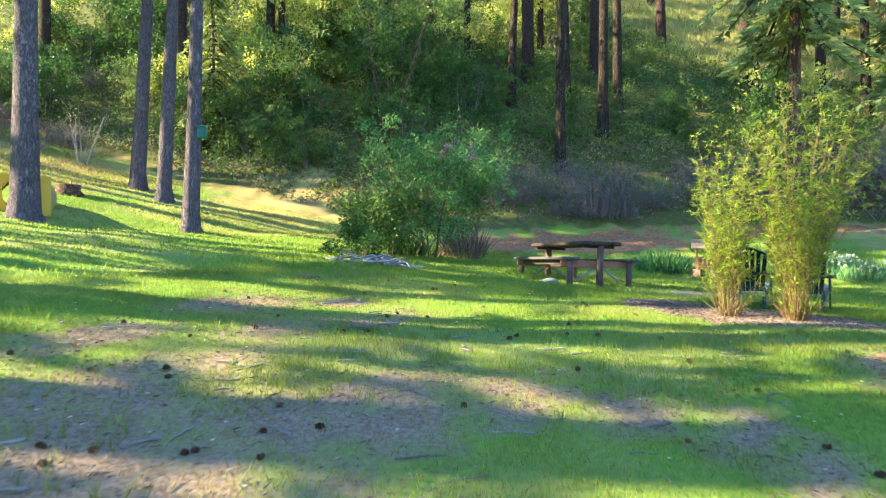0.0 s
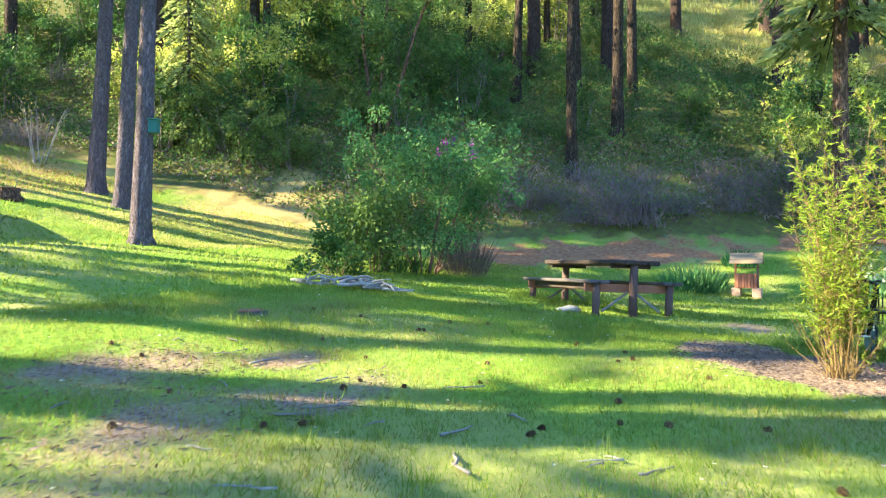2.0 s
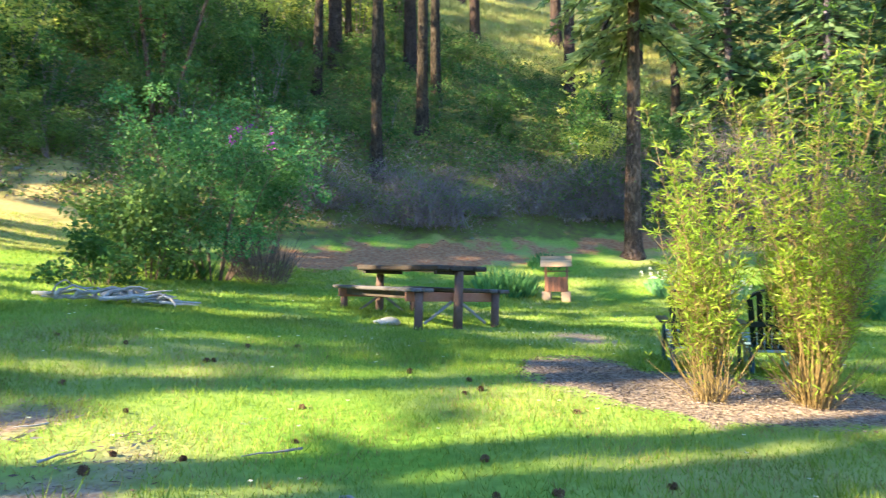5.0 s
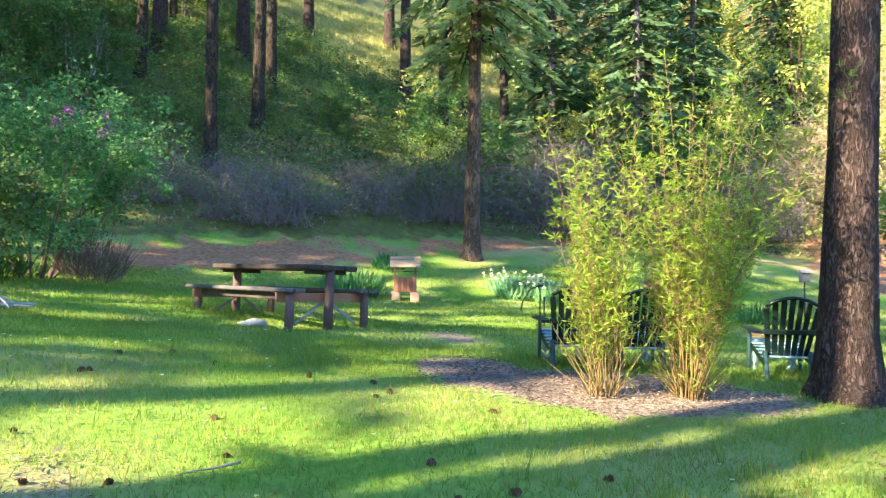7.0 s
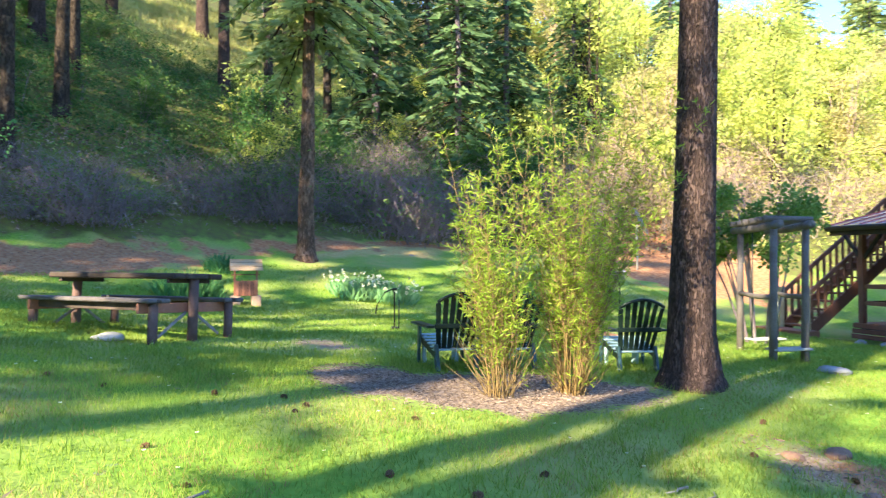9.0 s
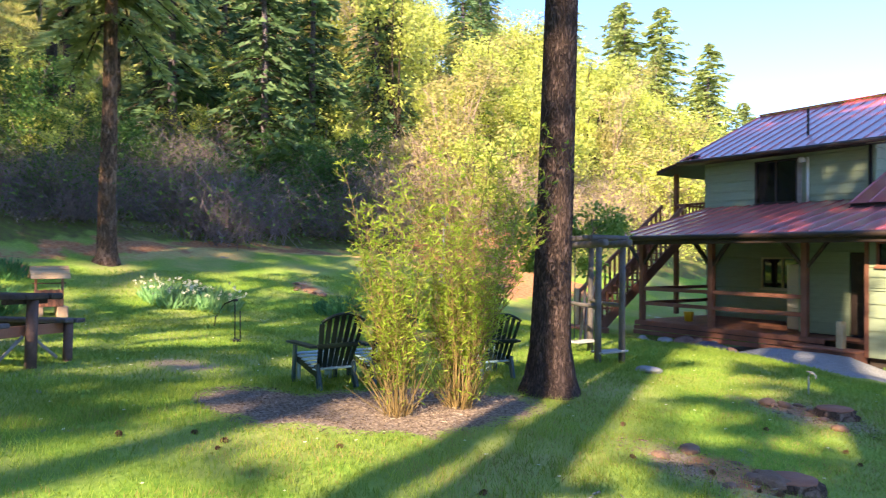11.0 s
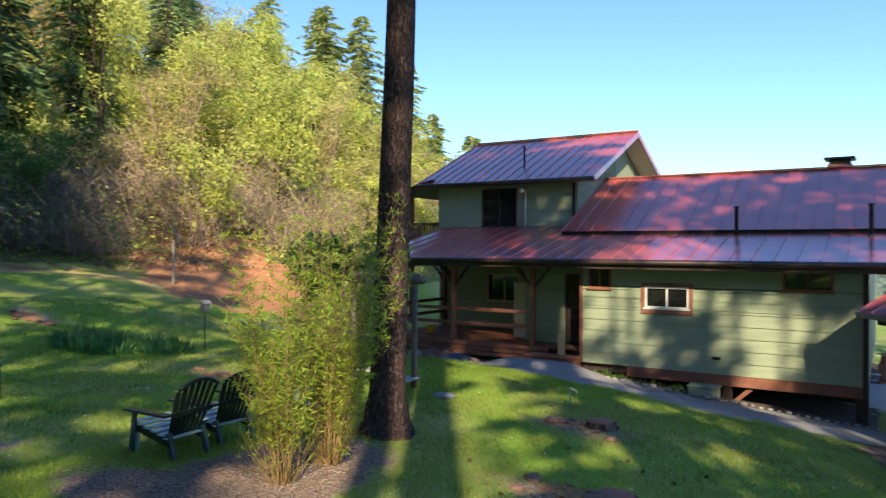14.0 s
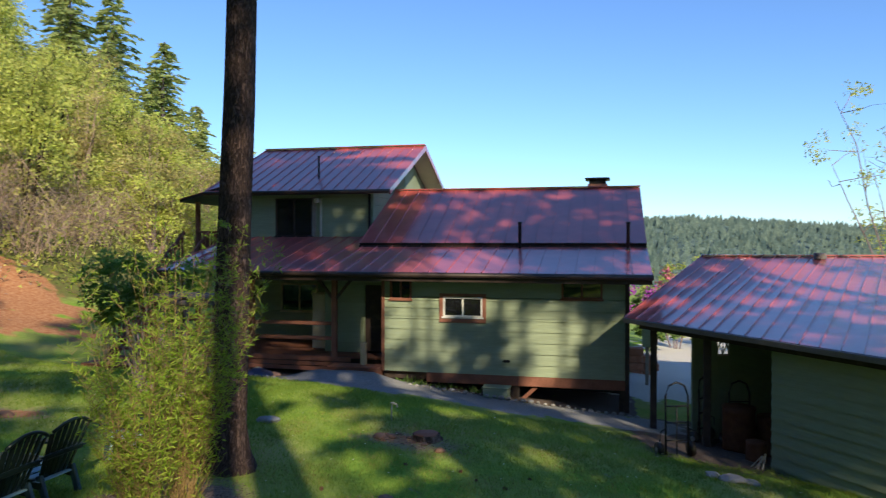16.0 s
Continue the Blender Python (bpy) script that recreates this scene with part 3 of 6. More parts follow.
# right block, one storey on posts
front_holes = [(0.19, 0.75, 1.77, 2.27), (1.545, 2.52, 1.365, 1.86), (4.40, 5.34, 1.85, 2.27)]
lap_wall(house, "front_wall", (0, 0, 0), 0, HX, 0.0, 2.62, front_holes)
lap_wall(house, "end_wall", (HX, 0.0, 0), 90, HY, 0.0, 2.62)
part("gable_wall", prism([(0.0, 2.62), (HY, 2.62), (5.4, 4.7), (1.9, 2.95)], "x", HX - 0.12, HX + 0.01), GREENWALL, house)
part("side_wall", block(-0.001, 0.119, 0.125, 0.9, 0.0, 2.62), GREENWALL, house)
part("corner_board", block(-0.025, 0.06, -0.05, -0.031, 0.0, 2.45), REDWOOD, house, "red-brown corner board")
part("corner_board", block(HX - 0.06, HX + 0.04, -0.05, -0.031, -0.9, 2.45), DARKTRIM, house, "dark corner board")
for x0, x1, z0, z1 in front_holes:
    middle = abs(x0 - 1.545) < 0.01
    window(house, x0, x1, 0.0, z0, z1, 2, WHITETRIM if middle else REDWOOD, label="white sliding window" if middle else "red-brown framed high window")
    if middle:
        for a, b, c, d in ((x0 - 0.09, x1 + 0.09, z1, z1 + 0.08), (x0 - 0.09, x1 + 0.09, z0 - 0.13, z0 - 0.035), (x0 - 0.09, x0, z0 - 0.035, z1), (x1, x1 + 0.09, z0 - 0.035, z1)):
            part("window_trim", block(a, b, -0.05, -0.031, c, d), REDWOOD, house)
for a, b in ((1.13, 3.4), (3.4, HX + 0.03)):
    part("skirt_board", block(a, b - 0.004, -0.02, 0.03, -0.24, -0.003), REDWOOD, house, "red-brown skirt board")
part("floor_slab", block(0.0, HX - 0.01, 0.13, HY, -0.2, 0.05, 0), DARKWOOD, house)
part("ceiling_slab", block(0.0, HX - 0.13, 0.13, HY, 2.5, 2.6, 0), GLOOMPAINT, house)
# added backing sheet, its near-black colour standing in for shade under the floor
part("crawl_wall", block(0.0, HX, 2.3, 2.4, -1.3, -0.21, 0), GLOOMPAINT, house)
for x in (0.12, 3.3, HX - 0.1):
    part("foundation_post", block(x - 0.09, x + 0.09, 0.05, 0.23, -1.2, -0.21), DARKWOOD, house)
part("brace", beam((3.42, 0.1, -0.62), (3.8, 0.1, -0.26), 0.07, 0.09), REDWOOD, house)
part("vent_hood", block(3.02, 3.2, -0.1, -0.031, 0.32, 0.38, 0.02), DARKMETAL, house, "small dark dryer vent")

# left block under the upper storey, behind the porch
lap_wall(house, "porch_wall", (-6.03, 3.2, 0), 0, 4.15, -0.2, 3.0, [(1.75, 2.95, 1.09, 1.94)])
window(house, -4.28, -3.08, 3.2, 1.09, 1.94, 2, CREAM, label="cream-framed sliding window under the porch")
part("entry_side", block(-1.9, -1.78, 1.02, 3.2, 0.28, 2.8), GREENWALL, house)
lap_wall(house, "entry_wall", (-1.9, 0.9, 0), 0, 1.9, 0.28, 2.75, [(1.12, 1.9, 0.28, 2.06)])
door = part("door", block(-0.78, -0.001, 0.93, 0.985, 0.31, 2.06), DARKTRIM, house, "dark brown panelled door")
for z0, z1 in ((0.42, 1.0), (1.15, 1.9)):
    part("panel", block(-0.66, -0.12, 0.915, 0.929, z0, z1, 0.01), DARKWOOD, door)
part("door_handle", tube("door_handle", [(-0.71, 0.925, 1.22), (-0.71, 0.87, 1.22), (-0.62, 0.86, 1.22)], [0.012, 0.012, 0.01], 6), DARKMETAL, door)
part("left_wall", block(-6.03, -5.91, 3.33, HY, -0.3, 3.3), GREENWALL, house)
part("back_wall", block(-6.03, HX, HY + 0.01, HY + 0.12, -0.9, 3.0), GREENWALL, house)

# upper storey
UY, UX0, UX1 = 3.13, -6.03, -1.33
lap_wall(house, "upper_front_wall", (UX0, UY, 0), 0, UX1 - UX0, 3.26, 4.86, [(1.6, 2.8, 3.37, 4.52)])
window(house, -4.43, -3.23, UY, 3.37, 4.52, 2, DARKTRIM, 0.04, "wide dark sliding window")
part("window_trim", block(-3.225, -3.1, UY - 0.05, UY - 0.031, 3.3, 4.55), GREYWOOD, house)
part("window_trim", block(-4.5, -3.1, UY - 0.05, UY - 0.031, 3.28, 3.335), CREAM, house)
part("downpipe", tube("downpipe", [(-1.4, UY - 0.09, 4.62), (-1.4, UY - 0.09, 3.35), (-1.45, UY - 0.3, 3.24)], [0.04, 0.04, 0.04], 8), DARKMETAL, house)
part("downpipe", tube("downpipe", [(-2.93, UY - 0.08, 4.5), (-2.93, UY - 0.08, 3.31)], [0.035, 0.035], 8), WHITETRIM, house, "white pipe down the wall")
part("flood_lamp", tube("flood_lamp", [(-3.0, UY - 0.05, 4.42), (-3.02, UY - 0.14, 4.44), (-3.03, UY - 0.22, 4.43)], [0.04, 0.07, 0.08], 8), WHITETRIM, house, "white outdoor lamp")
part("upper_gable", prism([(UY, 3.2), (10.2, 3.2), (10.2, 4.84), (6.68, 6.38), (UY, 4.84)], "x", UX1 - 0.12, UX1), GREENWALL, house)
part("upper_gable", prism([(UY, 3.0), (10.2, 3.0), (10.2, 4.84), (6.68, 6.38), (UY, 4.84)], "x", UX0, UX0 + 0.12), GREENWALL, house)
z = 3.25
while z < 4.75:
    part("siding_board", block(UX1 + 0.001, UX1 + 0.022, UY, 6.6, z, z + 0.25), GREENWALL, house)
    z += 0.262
y = UY + 0.1
while y < 6.6:
    part("batten", block(UX1 + 0.001, UX1 + 0.03, y, y + 0.04, 4.76, 4.80 + (y - UY) * 0.43), GREENWALL, house)
    y += 0.2
metal_roof(house, "upper_roof", (-6.54, 2.615, 4.72), (-0.66, 2.615, 4.72), (-6.54, 6.68, 6.5), (-0.66, 6.68, 6.5), 17, "rust-red standing seam roof over the upper storey")
metal_roof(house, "upper_roof", (-0.66, 10.75, 4.72), (-6.54, 10.75, 4.72), (-0.66, 6.69, 6.5), (-6.54, 6.69, 6.5), 17, "rust-red standing seam roof slope behind the ridge")
part("soffit", prism([(2.66, 4.62), (UY - 0.035, 4.62), (UY - 0.035, 4.64), (2.66, 4.64)], "x", -6.5, -0.7), DARKTRIM, house)
for ya, yb in ((2.6, 6.68), (10.76, 6.7)):
    part("barge_board", beam((-0.64, ya, 4.64), (-0.64, yb, 6.42), 0.03, 0.17), ROOF, house, "rust-red barge board")
    part("eave_lining", beam((-0.99, ya + 0.02, 4.6), (-0.99, yb, 6.36), 0.62, 0.025), CREAM, house, "cream eave lining")
part("gutter", tube("gutter", [(-6.56, 2.56, 4.66), (-0.64, 2.56, 4.66)], [0.06, 0.06], 8), DARKTRIM, house, "dark gutter")
part("ridge_cap", beam((-6.56, 6.685, 6.53), (-0.64, 6.685, 6.53), 0.2, 0.03), ROOF, house)

# low roof along the whole front, with the main roof stepping up over the right block
LE, LZ, LS = -0.70, 2.47, 0.232
metal_roof(house, "low_roof", (-5.85, LE, LZ), (6.42, LE, LZ), (-5.85, 3.1, LZ + LS * 3.8), (6.42, 3.1, LZ + LS * 3.8), 29, "low rust-red metal roof over porch and front wall")
part("gutter", tube("gutter", [(-5.87, LE - 0.05, LZ - 0.06), (6.44, LE - 0.05, LZ - 0.06)], [0.06, 0.06], 8), DARKTRIM, house, "dark gutter")
part("fascia", block(-5.85, 6.42, LE + 0.012, LE + 0.05, LZ - 0.22, LZ - 0.1), DARKTRIM, house)
part("porch_ceiling", prism([(LE + 0.06, LZ - 0.15), (3.1, LZ + LS * 3.8 - 0.15), (3.1, LZ + LS * 3.8 - 0.12), (LE + 0.06, LZ - 0.12)], "x", -5.83, 6.38), DARKWOOD, house)
metal_roof(house, "main_roof", (-1.3, 1.9, 3.17), (6.42, 1.9, 3.17), (-1.3, 5.4, 4.88), (6.36, 5.4, 4.88), 19, "rust-red standing seam main roof")
metal_roof(house, "main_roof", (6.36, 10.7, 2.4), (-1.3, 10.7, 2.4), (6.36, 5.41, 4.88), (-1.3, 5.41, 4.88), 19, "rust-red standing seam roof slope behind the ridge")
part("step_flashing", block(-1.3, 6.42, 1.84, 1.898, 2.98, 3.1), DARKTRIM, house)
part("ridge_cap", beam((-1.3, 5.405, 4.905), (6.4, 5.405, 4.905), 0.2, 0.03), ROOF, house)
part("barge_board", beam((6.40, 1.9, 3.05), (6.37, 5.4, 4.78), 0.03, 0.16), DARKTRIM, house)


def pipe(x, y, z0, z1, r=0.045):
    pipe_part = part("vent_pipe", tube("vent_pipe", [(x, y, z0), (x, y, z1), (x, y, z1 + 0.01), (x, y, z1 + 0.05)], [r, r, r * 1.35, r * 1.3], 10), DARKMETAL, house, "dark roof vent pipe")
    part("flashing", tube("flashing", [(x, y, z0 - 0.02), (x, y, z0 + 0.06)], [r * 2.4, r * 1.05], 10), DARKMETAL, pipe_part)


pipe(3.2, 1.75, 2.98, 3.68)
pipe(5.95, 1.6, 2.98, 3.66)
pipe(-3.23, 3.6, 5.1, 5.8, 0.03)
chimney = part("chimney", block(4.82, 5.42, 5.9, 6.5, 4.3, 5.04), BRICK, house, "square brick chimney")
part("chimney_cap", block(4.74, 5.5, 5.82, 6.58, 5.17, 5.23, 0.02), DARKMETAL, chimney, "dark metal chimney cap")
part("chimney_collar", block(4.86, 5.38, 5.94, 6.46, 5.041, 5.169), DARKMETAL, chimney)

# balcony and stairs at the far end
part("balcony_roof", prism([(-7.45, 4.42), (-6.035, 4.78), (-6.035, 4.86), (-7.45, 4.5)], "y", 2.7, 8.6), DARKTRIM, house, "dark lean-to roof over the balcony")
part("balcony_roof_panel", prism([(-7.47, 4.505), (-6.04, 4.865), (-6.04, 4.88), (-7.47, 4.52)], "y", 2.68, 8.62), ROOF, house)
part("balcony_deck", block(-7.3, -6.035, 3.2, 8.5, 2.55, 2.72), REDWOOD, house)
for y in (3.34, 5.9, 8.4):
    part("balcony_post", block(-7.28, -7.16, y - 0.06, y + 0.06, 0.2, 4.46), REDWOOD, house)
for yz in ((3.3, 8.45, 3.52), (3.3, 8.45, 2.85)):
    part("rail", block(-7.26, -7.18, yz[0], yz[1], yz[2] - 0.04, yz[2] + 0.02), REDWOOD, house)
part("rail", block(-7.26, -6.04, 3.24, 3.3, 3.48, 3.54), REDWOOD, house)
for i in range(8):
    part("baluster", block(-7.1 + 0.13 * i, -7.065 + 0.13 * i, 3.25, 3.285, 2.75, 3.48), REDWOOD, house)
for i in range(30):
    part("baluster", block(-7.24, -7.2, 3.45 + 0.165 * i, 3.485 + 0.165 * i, 2.86, 3.48), REDWOOD, house)
for x in (-7.55, -6.7):
    part("stringer", beam((x, 3.1, 2.6), (x + 0.02, -0.5, -0.02), 0.06, 0.28), REDWOOD, house)
    part("stair_rail", beam((x, 3.1, 3.5), (x + 0.02, -0.5, 0.9), 0.06, 0.1), REDWOOD, house)
    for i in range(18):
        f = (i + 0.5) / 18
        part("baluster", beam((x + 0.02 * f, 3.1 - 3.6 * f, 2.64 - 2.6 * f), (x + 0.02 * f, 3.1 - 3.6 * f, 3.48 - 2.6 * f), 0.05, 0.05, 0), REDWOOD, house)
    part("newel_post", block(x, x + 0.11, -0.62, -0.51, -0.3, 1.05), PALEWOOD, house, "pale newel post")
for i in range(13):
    f = (i + 0.5) / 13
    part("stair_tread", block(-7.5, -6.72, 3.05 - 3.55 * f - 0.15, 3.05 - 3.55 * f + 0.13, 2.5 - 2.5 * f, 2.545 - 2.5 * f), REDWOOD, house)
part("landing", block(-7.8, -6.2, -1.15, -0.63, -0.35, 0.06), REDWOOD, house)

# porch
deck = part("porch_deck", block(-5.95, 0.0, 0.28, 3.19, 0.1, 0.22, 0), DARKWOOD, house)
for i in range(20):
    y0 = 0.16 + i * 0.152
    wide = -0.04 if y0 < 0.85 else -0.125
    part("deck_board", block(-6.0, wide if y0 < 0.85 else -1.92, y0, y0 + 0.145, 0.222, 0.262, 0.004), REDWOOD, deck)
for i in range(3):
    part("deck_fascia", block(-6.01, -0.9, 0.12 - 0.02 * (2 - i), 0.15 - 0.02 * (2 - i), 0.145 - 0.12 * (2 - i), 0.25 - 0.12 * (2 - i)), REDWOOD, deck, "red-brown deck skirting board")
step = part("step", block(-1.3, -0.03, -0.34, 0.115, -0.36, 0.085, 0.01), REDWOOD, deck, "low red-brown step before the entry")
for i in range(3):
    part("step_board", block(-1.32, -0.01, -0.36 + 0.155 * i, -0.21 + 0.155 * i, 0.087, 0.12, 0.004), APRON, step)
for x, y in ((-5.8, 0.2), (-3.68, 0.2), (-1.36, 0.2), (-5.8, 3.1)):
    post = part("porch_post", block(x - 0.065, x + 0.065, y - 0.065, y + 0.065, 0.262, 2.38 + LS * (y + 0.1)), REDWOOD, house, "red-brown porch post")
    for s in (-1, 1):
        part("knee_brace", beam((x + s * 0.05, y, 1.75), (x + s * 0.5, y, 2.3), 0.07, 0.07), DARKWOOD, post)
for xa, xb in ((-5.73, -3.75), (-3.61, -1.43)):
    for z in (0.72, 1.1):
        part("porch_rail", block(xa, xb, 0.16, 0.24, z - 0.045, z + 0.045), REDWOOD, house)
for z in (0.72, 1.1):
    part("porch_rail", block(-5.84, -5.76, 0.28, 3.03, z - 0.045, z + 0.045), REDWOOD, house)
part("header_beam", block(-5.86, -0.05, 0.13, 0.27, 2.385, 2.5), DARKWOOD, house)

locker = thing("locker", -2.15, 1.65, 0.262, "tall beige cabinet standing on the porch", "cabinet")
part("body", block(-0.34, 0.34, -0.25, 0.25, 0.0, 1.52, 0.012), LOCKER, locker)
for z0, z1 in ((0.03, 0.5), (0.52, 1.0), (1.02, 1.49)):
    part("door_panel", block(-0.32, 0.32, -0.268, -0.252, z0, z1, 0.006), LOCKER, locker)
bollard = thing("wooden_post", -0.5, 0.0, 0.0, "short pale square wooden post beside the steps", "post")
part("shaft", block(-0.07, 0.07, -0.07, 0.07, -0.36, 0.66, 0.012), PALEWOOD, bollard)
crate = thing("utility_box", 2.9, -0.24, -0.62, "low grey-green box against the house skirt", "box")
part("body", block(-0.3, 0.3, -0.18, 0.18, 0.0, 0.36, 0.012), GREENWALL, crate)
part("lid", block(-0.33, 0.33, -0.2, 0.2, 0.361, 0.4, 0.01), GREENWALL, crate)


# ---- open shed beside the house ----
shed = thing("shed", 0, 0, 0, "green open-fronted shed with a rust-red metal roof", "shed")
E0, E1 = Vector((5.81, -1.5, 1.6)), Vector((10.45, -7.98, 1.6))
R0, R1 = Vector((7.74, 1.76, 2.85)), Vector((14.2, 3.1, 2.85))
metal_roof(shed, "shed_roof", E0, E1, R0, R1, 22, "rust-red ribbed metal shed roof", thick=0.12)
metal_roof(shed, "shed_roof", R1 + Vector((3.2, 4.2, -1.2)), R0 + Vector((3.0, 4.6, -1.2)), R1, R0, 18, "rust-red ribbed metal slope behind the ridge", thick=0.12)
part("ridge_cap", beam(R0 + Vector((0, 0, 0.03)), R1 + Vector((0, 0, 0.03)), 0.16, 0.03), ROOF, shed)
part("fascia", beam(E0 + Vector((-0.02, -0.02, -0.05)), E1 + Vector((-0.02, -0.02, -0.05)), 0.05, 0.09), DRIPEDGE, shed, "dull grey metal drip edge")
part("ridge_vent", block(10.35, 10.6, 1.9, 2.12, 2.78, 2.94, 0.02), GREYWOOD, shed)
along = (E1 - E0).normalized()
inward = Vector((-along.y, along.x, 0))
inward = inward if inward.x > 0 else -inward


def shed_spot(s, d, z):
    v = E0 + along * s + inward * d
    return Vector((v.x, v.y, z))


for s, d, low in ((0.46, 0.38, -1.15), (2.02, 0.35, -1.1)):
    foot, head = shed_spot(s, d, low), shed_spot(s, d, 1.5 + 0.4 * d)
    part("shed_post", beam(foot, head, 0.13, 0.13), DARKWOOD, shed, "dark timber post")
part("eave_beam", beam(shed_spot(0.15, 0.3, 1.46), shed_spot(7.9, 0.3, 1.46), 0.1, 0.16), DARKWOOD, shed)
wall_at = shed_spot(3.57, 0.3, 0)
angle = math.degrees(math.atan2(along.y, along.x))
lap_wall(shed, "front_wall", (wall_at.x, wall_at.y, 0), angle, 4.88, -1.15, 1.45, course=0.2)
part("partition", beam(shed_spot(3.64, 0.46, 0.1), shed_spot(3.64, 3.3, 0.1), 0.1, 2.5), GREENWALL, shed)
part("back_wall", beam(shed_spot(1.7, 3.2, 0.5), shed_spot(8.2, 3.4, 0.5), 0.1, 2.5), GREENWALL, shed)
def inner_spot(u, z):
    return shed_spot(1.05 + 0.65 * u, 1.55 + 1.6 * u, z)


for u0, u1, z0, z1 in ((-0.32, -0.02, -0.9, 1.42), (-0.02, 0.12, -0.9, 0.86), (-0.02, 0.12, 1.2, 1.5), (0.12, 1.0, -0.9, 1.45)):
    part("inner_wall", beam(inner_spot(u0, (z0 + z1) / 2), inner_spot(u1, (z0 + z1) / 2), 0.08, z1 - z0), GREENWALL, shed)
arch_frame = part("arched_window", tube("arched_window", [inner_spot(0.05 + 0.068 * math.cos(a), 0.89 + 0.27 * math.sin(a)) for a in np.linspace(0, math.pi, 11)], [0.02] * 11, 6), WHITETRIM, shed, "white arched window frame")
for a in (0.9, 1.57, 2.25):
    part("glazing_bar", tube("glazing_bar", [inner_spot(0.05, 0.88), inner_spot(0.05 + 0.066 * math.cos(a), 0.89 + 0.26 * math.sin(a))], [0.012, 0.012], 5), WHITETRIM, arch_frame)
part("window_sill", tube("window_sill", [inner_spot(-0.02, 0.88), inner_spot(0.12, 0.88)], [0.022, 0.022], 6), WHITETRIM, arch_frame)

# ---- trees ----
def trunk_line(height, lean=(0, 0), seed=0, bend=0.0, steps=12):
    rng = np.random.default_rng(seed)
    f = np.linspace(0, 1, steps)
    sway = np.cumsum(rng.normal(size=(steps, 2)) * bend, 0)
    return np.stack([lean[0] * f * height + sway[:, 0] * f, lean[1] * f * height + sway[:, 1] * f, f * height], -1)


def trunk_mesh(line, r0, r1, seed=0, flare=1.5, n=14):
    line = np.concatenate([[line[0] - [0, 0, 0.3]], [line[0]], [line[0] * 0.92 + line[1] * 0.08], [line[0] * 0.75 + line[1] * 0.25], line[1:]])
    f = np.clip((line[:, 2] - line[1, 2]) / (line[-1, 2] - line[1, 2]), 0, 1)
    r = r0 + (r1 - r0) * f
    r[:4] *= [flare * 1.15, flare, 1 + (flare - 1) * 0.45, 1 + (flare - 1) * 0.12]
    return tube("trunk", line, r, n, 0.05, seed)


def spray(start, out, length, rng, fine=26, size=0.3, droop=0.25):
    """Needle clumps along one fir branch."""
    f = rng.random(fine) ** 0.7
    side = np.cross(out, [0, 0, 1.0])
    side = side / (np.linalg.norm(side) + 1e-9)
    s = (rng.random(fine) - 0.5) * length * 0.62 * (1.1 - f)
    at = start + f[:, None] * out * length + s[:, None] * side
    at[:, 2] -= droop * length * f ** 2 + 0.35 * np.abs(s) * rng.random(fine)
    along = out * 0.8 + np.sign(s)[:, None] * side * 0.8 + rng.normal(size=(fine, 3)) * 0.25
    along[:, 2] -= 0.45
    return at, along, size * (0.6 + 0.8 * rng.random(fine))


def conifer(name, height, r0, crown_from, reach, whorls, seed, label, lean=(0, 0), bend=0.05, bark_material=BARKGREY, needle=NEEDLES, per=6, fine=26, size=0.32, droop=0.3, n=12, ragged=0.0, flare=1.5):
    """A fir: tapered trunk, limbs in rough whorls, drooping needle sprays."""
    rng = np.random.default_rng(seed)
    tree = thing(name, 0, 0, 0, label, "tree")
    line = trunk_line(height, lean, seed, bend)
    part("trunk", trunk_mesh(line, r0, r0 * 0.18, seed, flare, n), bark_material, tree)
    limbs, at, along, size_list = [], [], [], []
    for w in range(whorls):
        f = (w + rng.random() * 0.7) / whorls
        z = crown_from + (height * 0.99 - crown_from) * f
        centre = np.array([np.interp(z, line[:, 2], line[:, 0]), np.interp(z, line[:, 2], line[:, 1]), z])
        long = reach * (1 - f) ** 0.75 * (0.65 + 0.5 * rng.random()) + 0.25
        long *= 1 + ragged * (1.5 * rng.random() - 0.9)
        turn = rng.random() * 6.28
        for b in range(per):
            if rng.random() < 0.18:
                continue
            a = turn + b * 6.28 / per + rng.normal() * 0.3
            reach_b = long * (0.6 + 0.5 * rng.random())
            out = np.array([math.cos(a), math.sin(a), 0.18 - 0.25 * (1 - f)])
            k = np.linspace(0, 1, 4)[:, None]
            bone = centre + out * reach_b * k
            bone[:, 2] -= droop * reach_b * k[:, 0] ** 2
            thick = 0.012 + 0.022 * reach_b
            limbs.append(tube_arrays(bone[[0, 1, 3]], np.linspace(thick, 0.006, 3), 3))
            p, d, s = spray(centre, out, reach_b, rng, max(6, int(fine * (0.4 + reach_b / reach))), size, droop)
            at.append(p), along.append(d), size_list.append(s)
    crown = needle_arrays(np.concatenate(at), np.concatenate(along), np.concatenate(size_list), np.concatenate(size_list) * 0.46, rng)
    part("branchwork", np_mesh("branchwork", *gather(limbs), True), BARKDARK, tree)["kind"] = "stuff"
    part("crown", np_mesh("crown", *crown), needle, tree)
    return tree


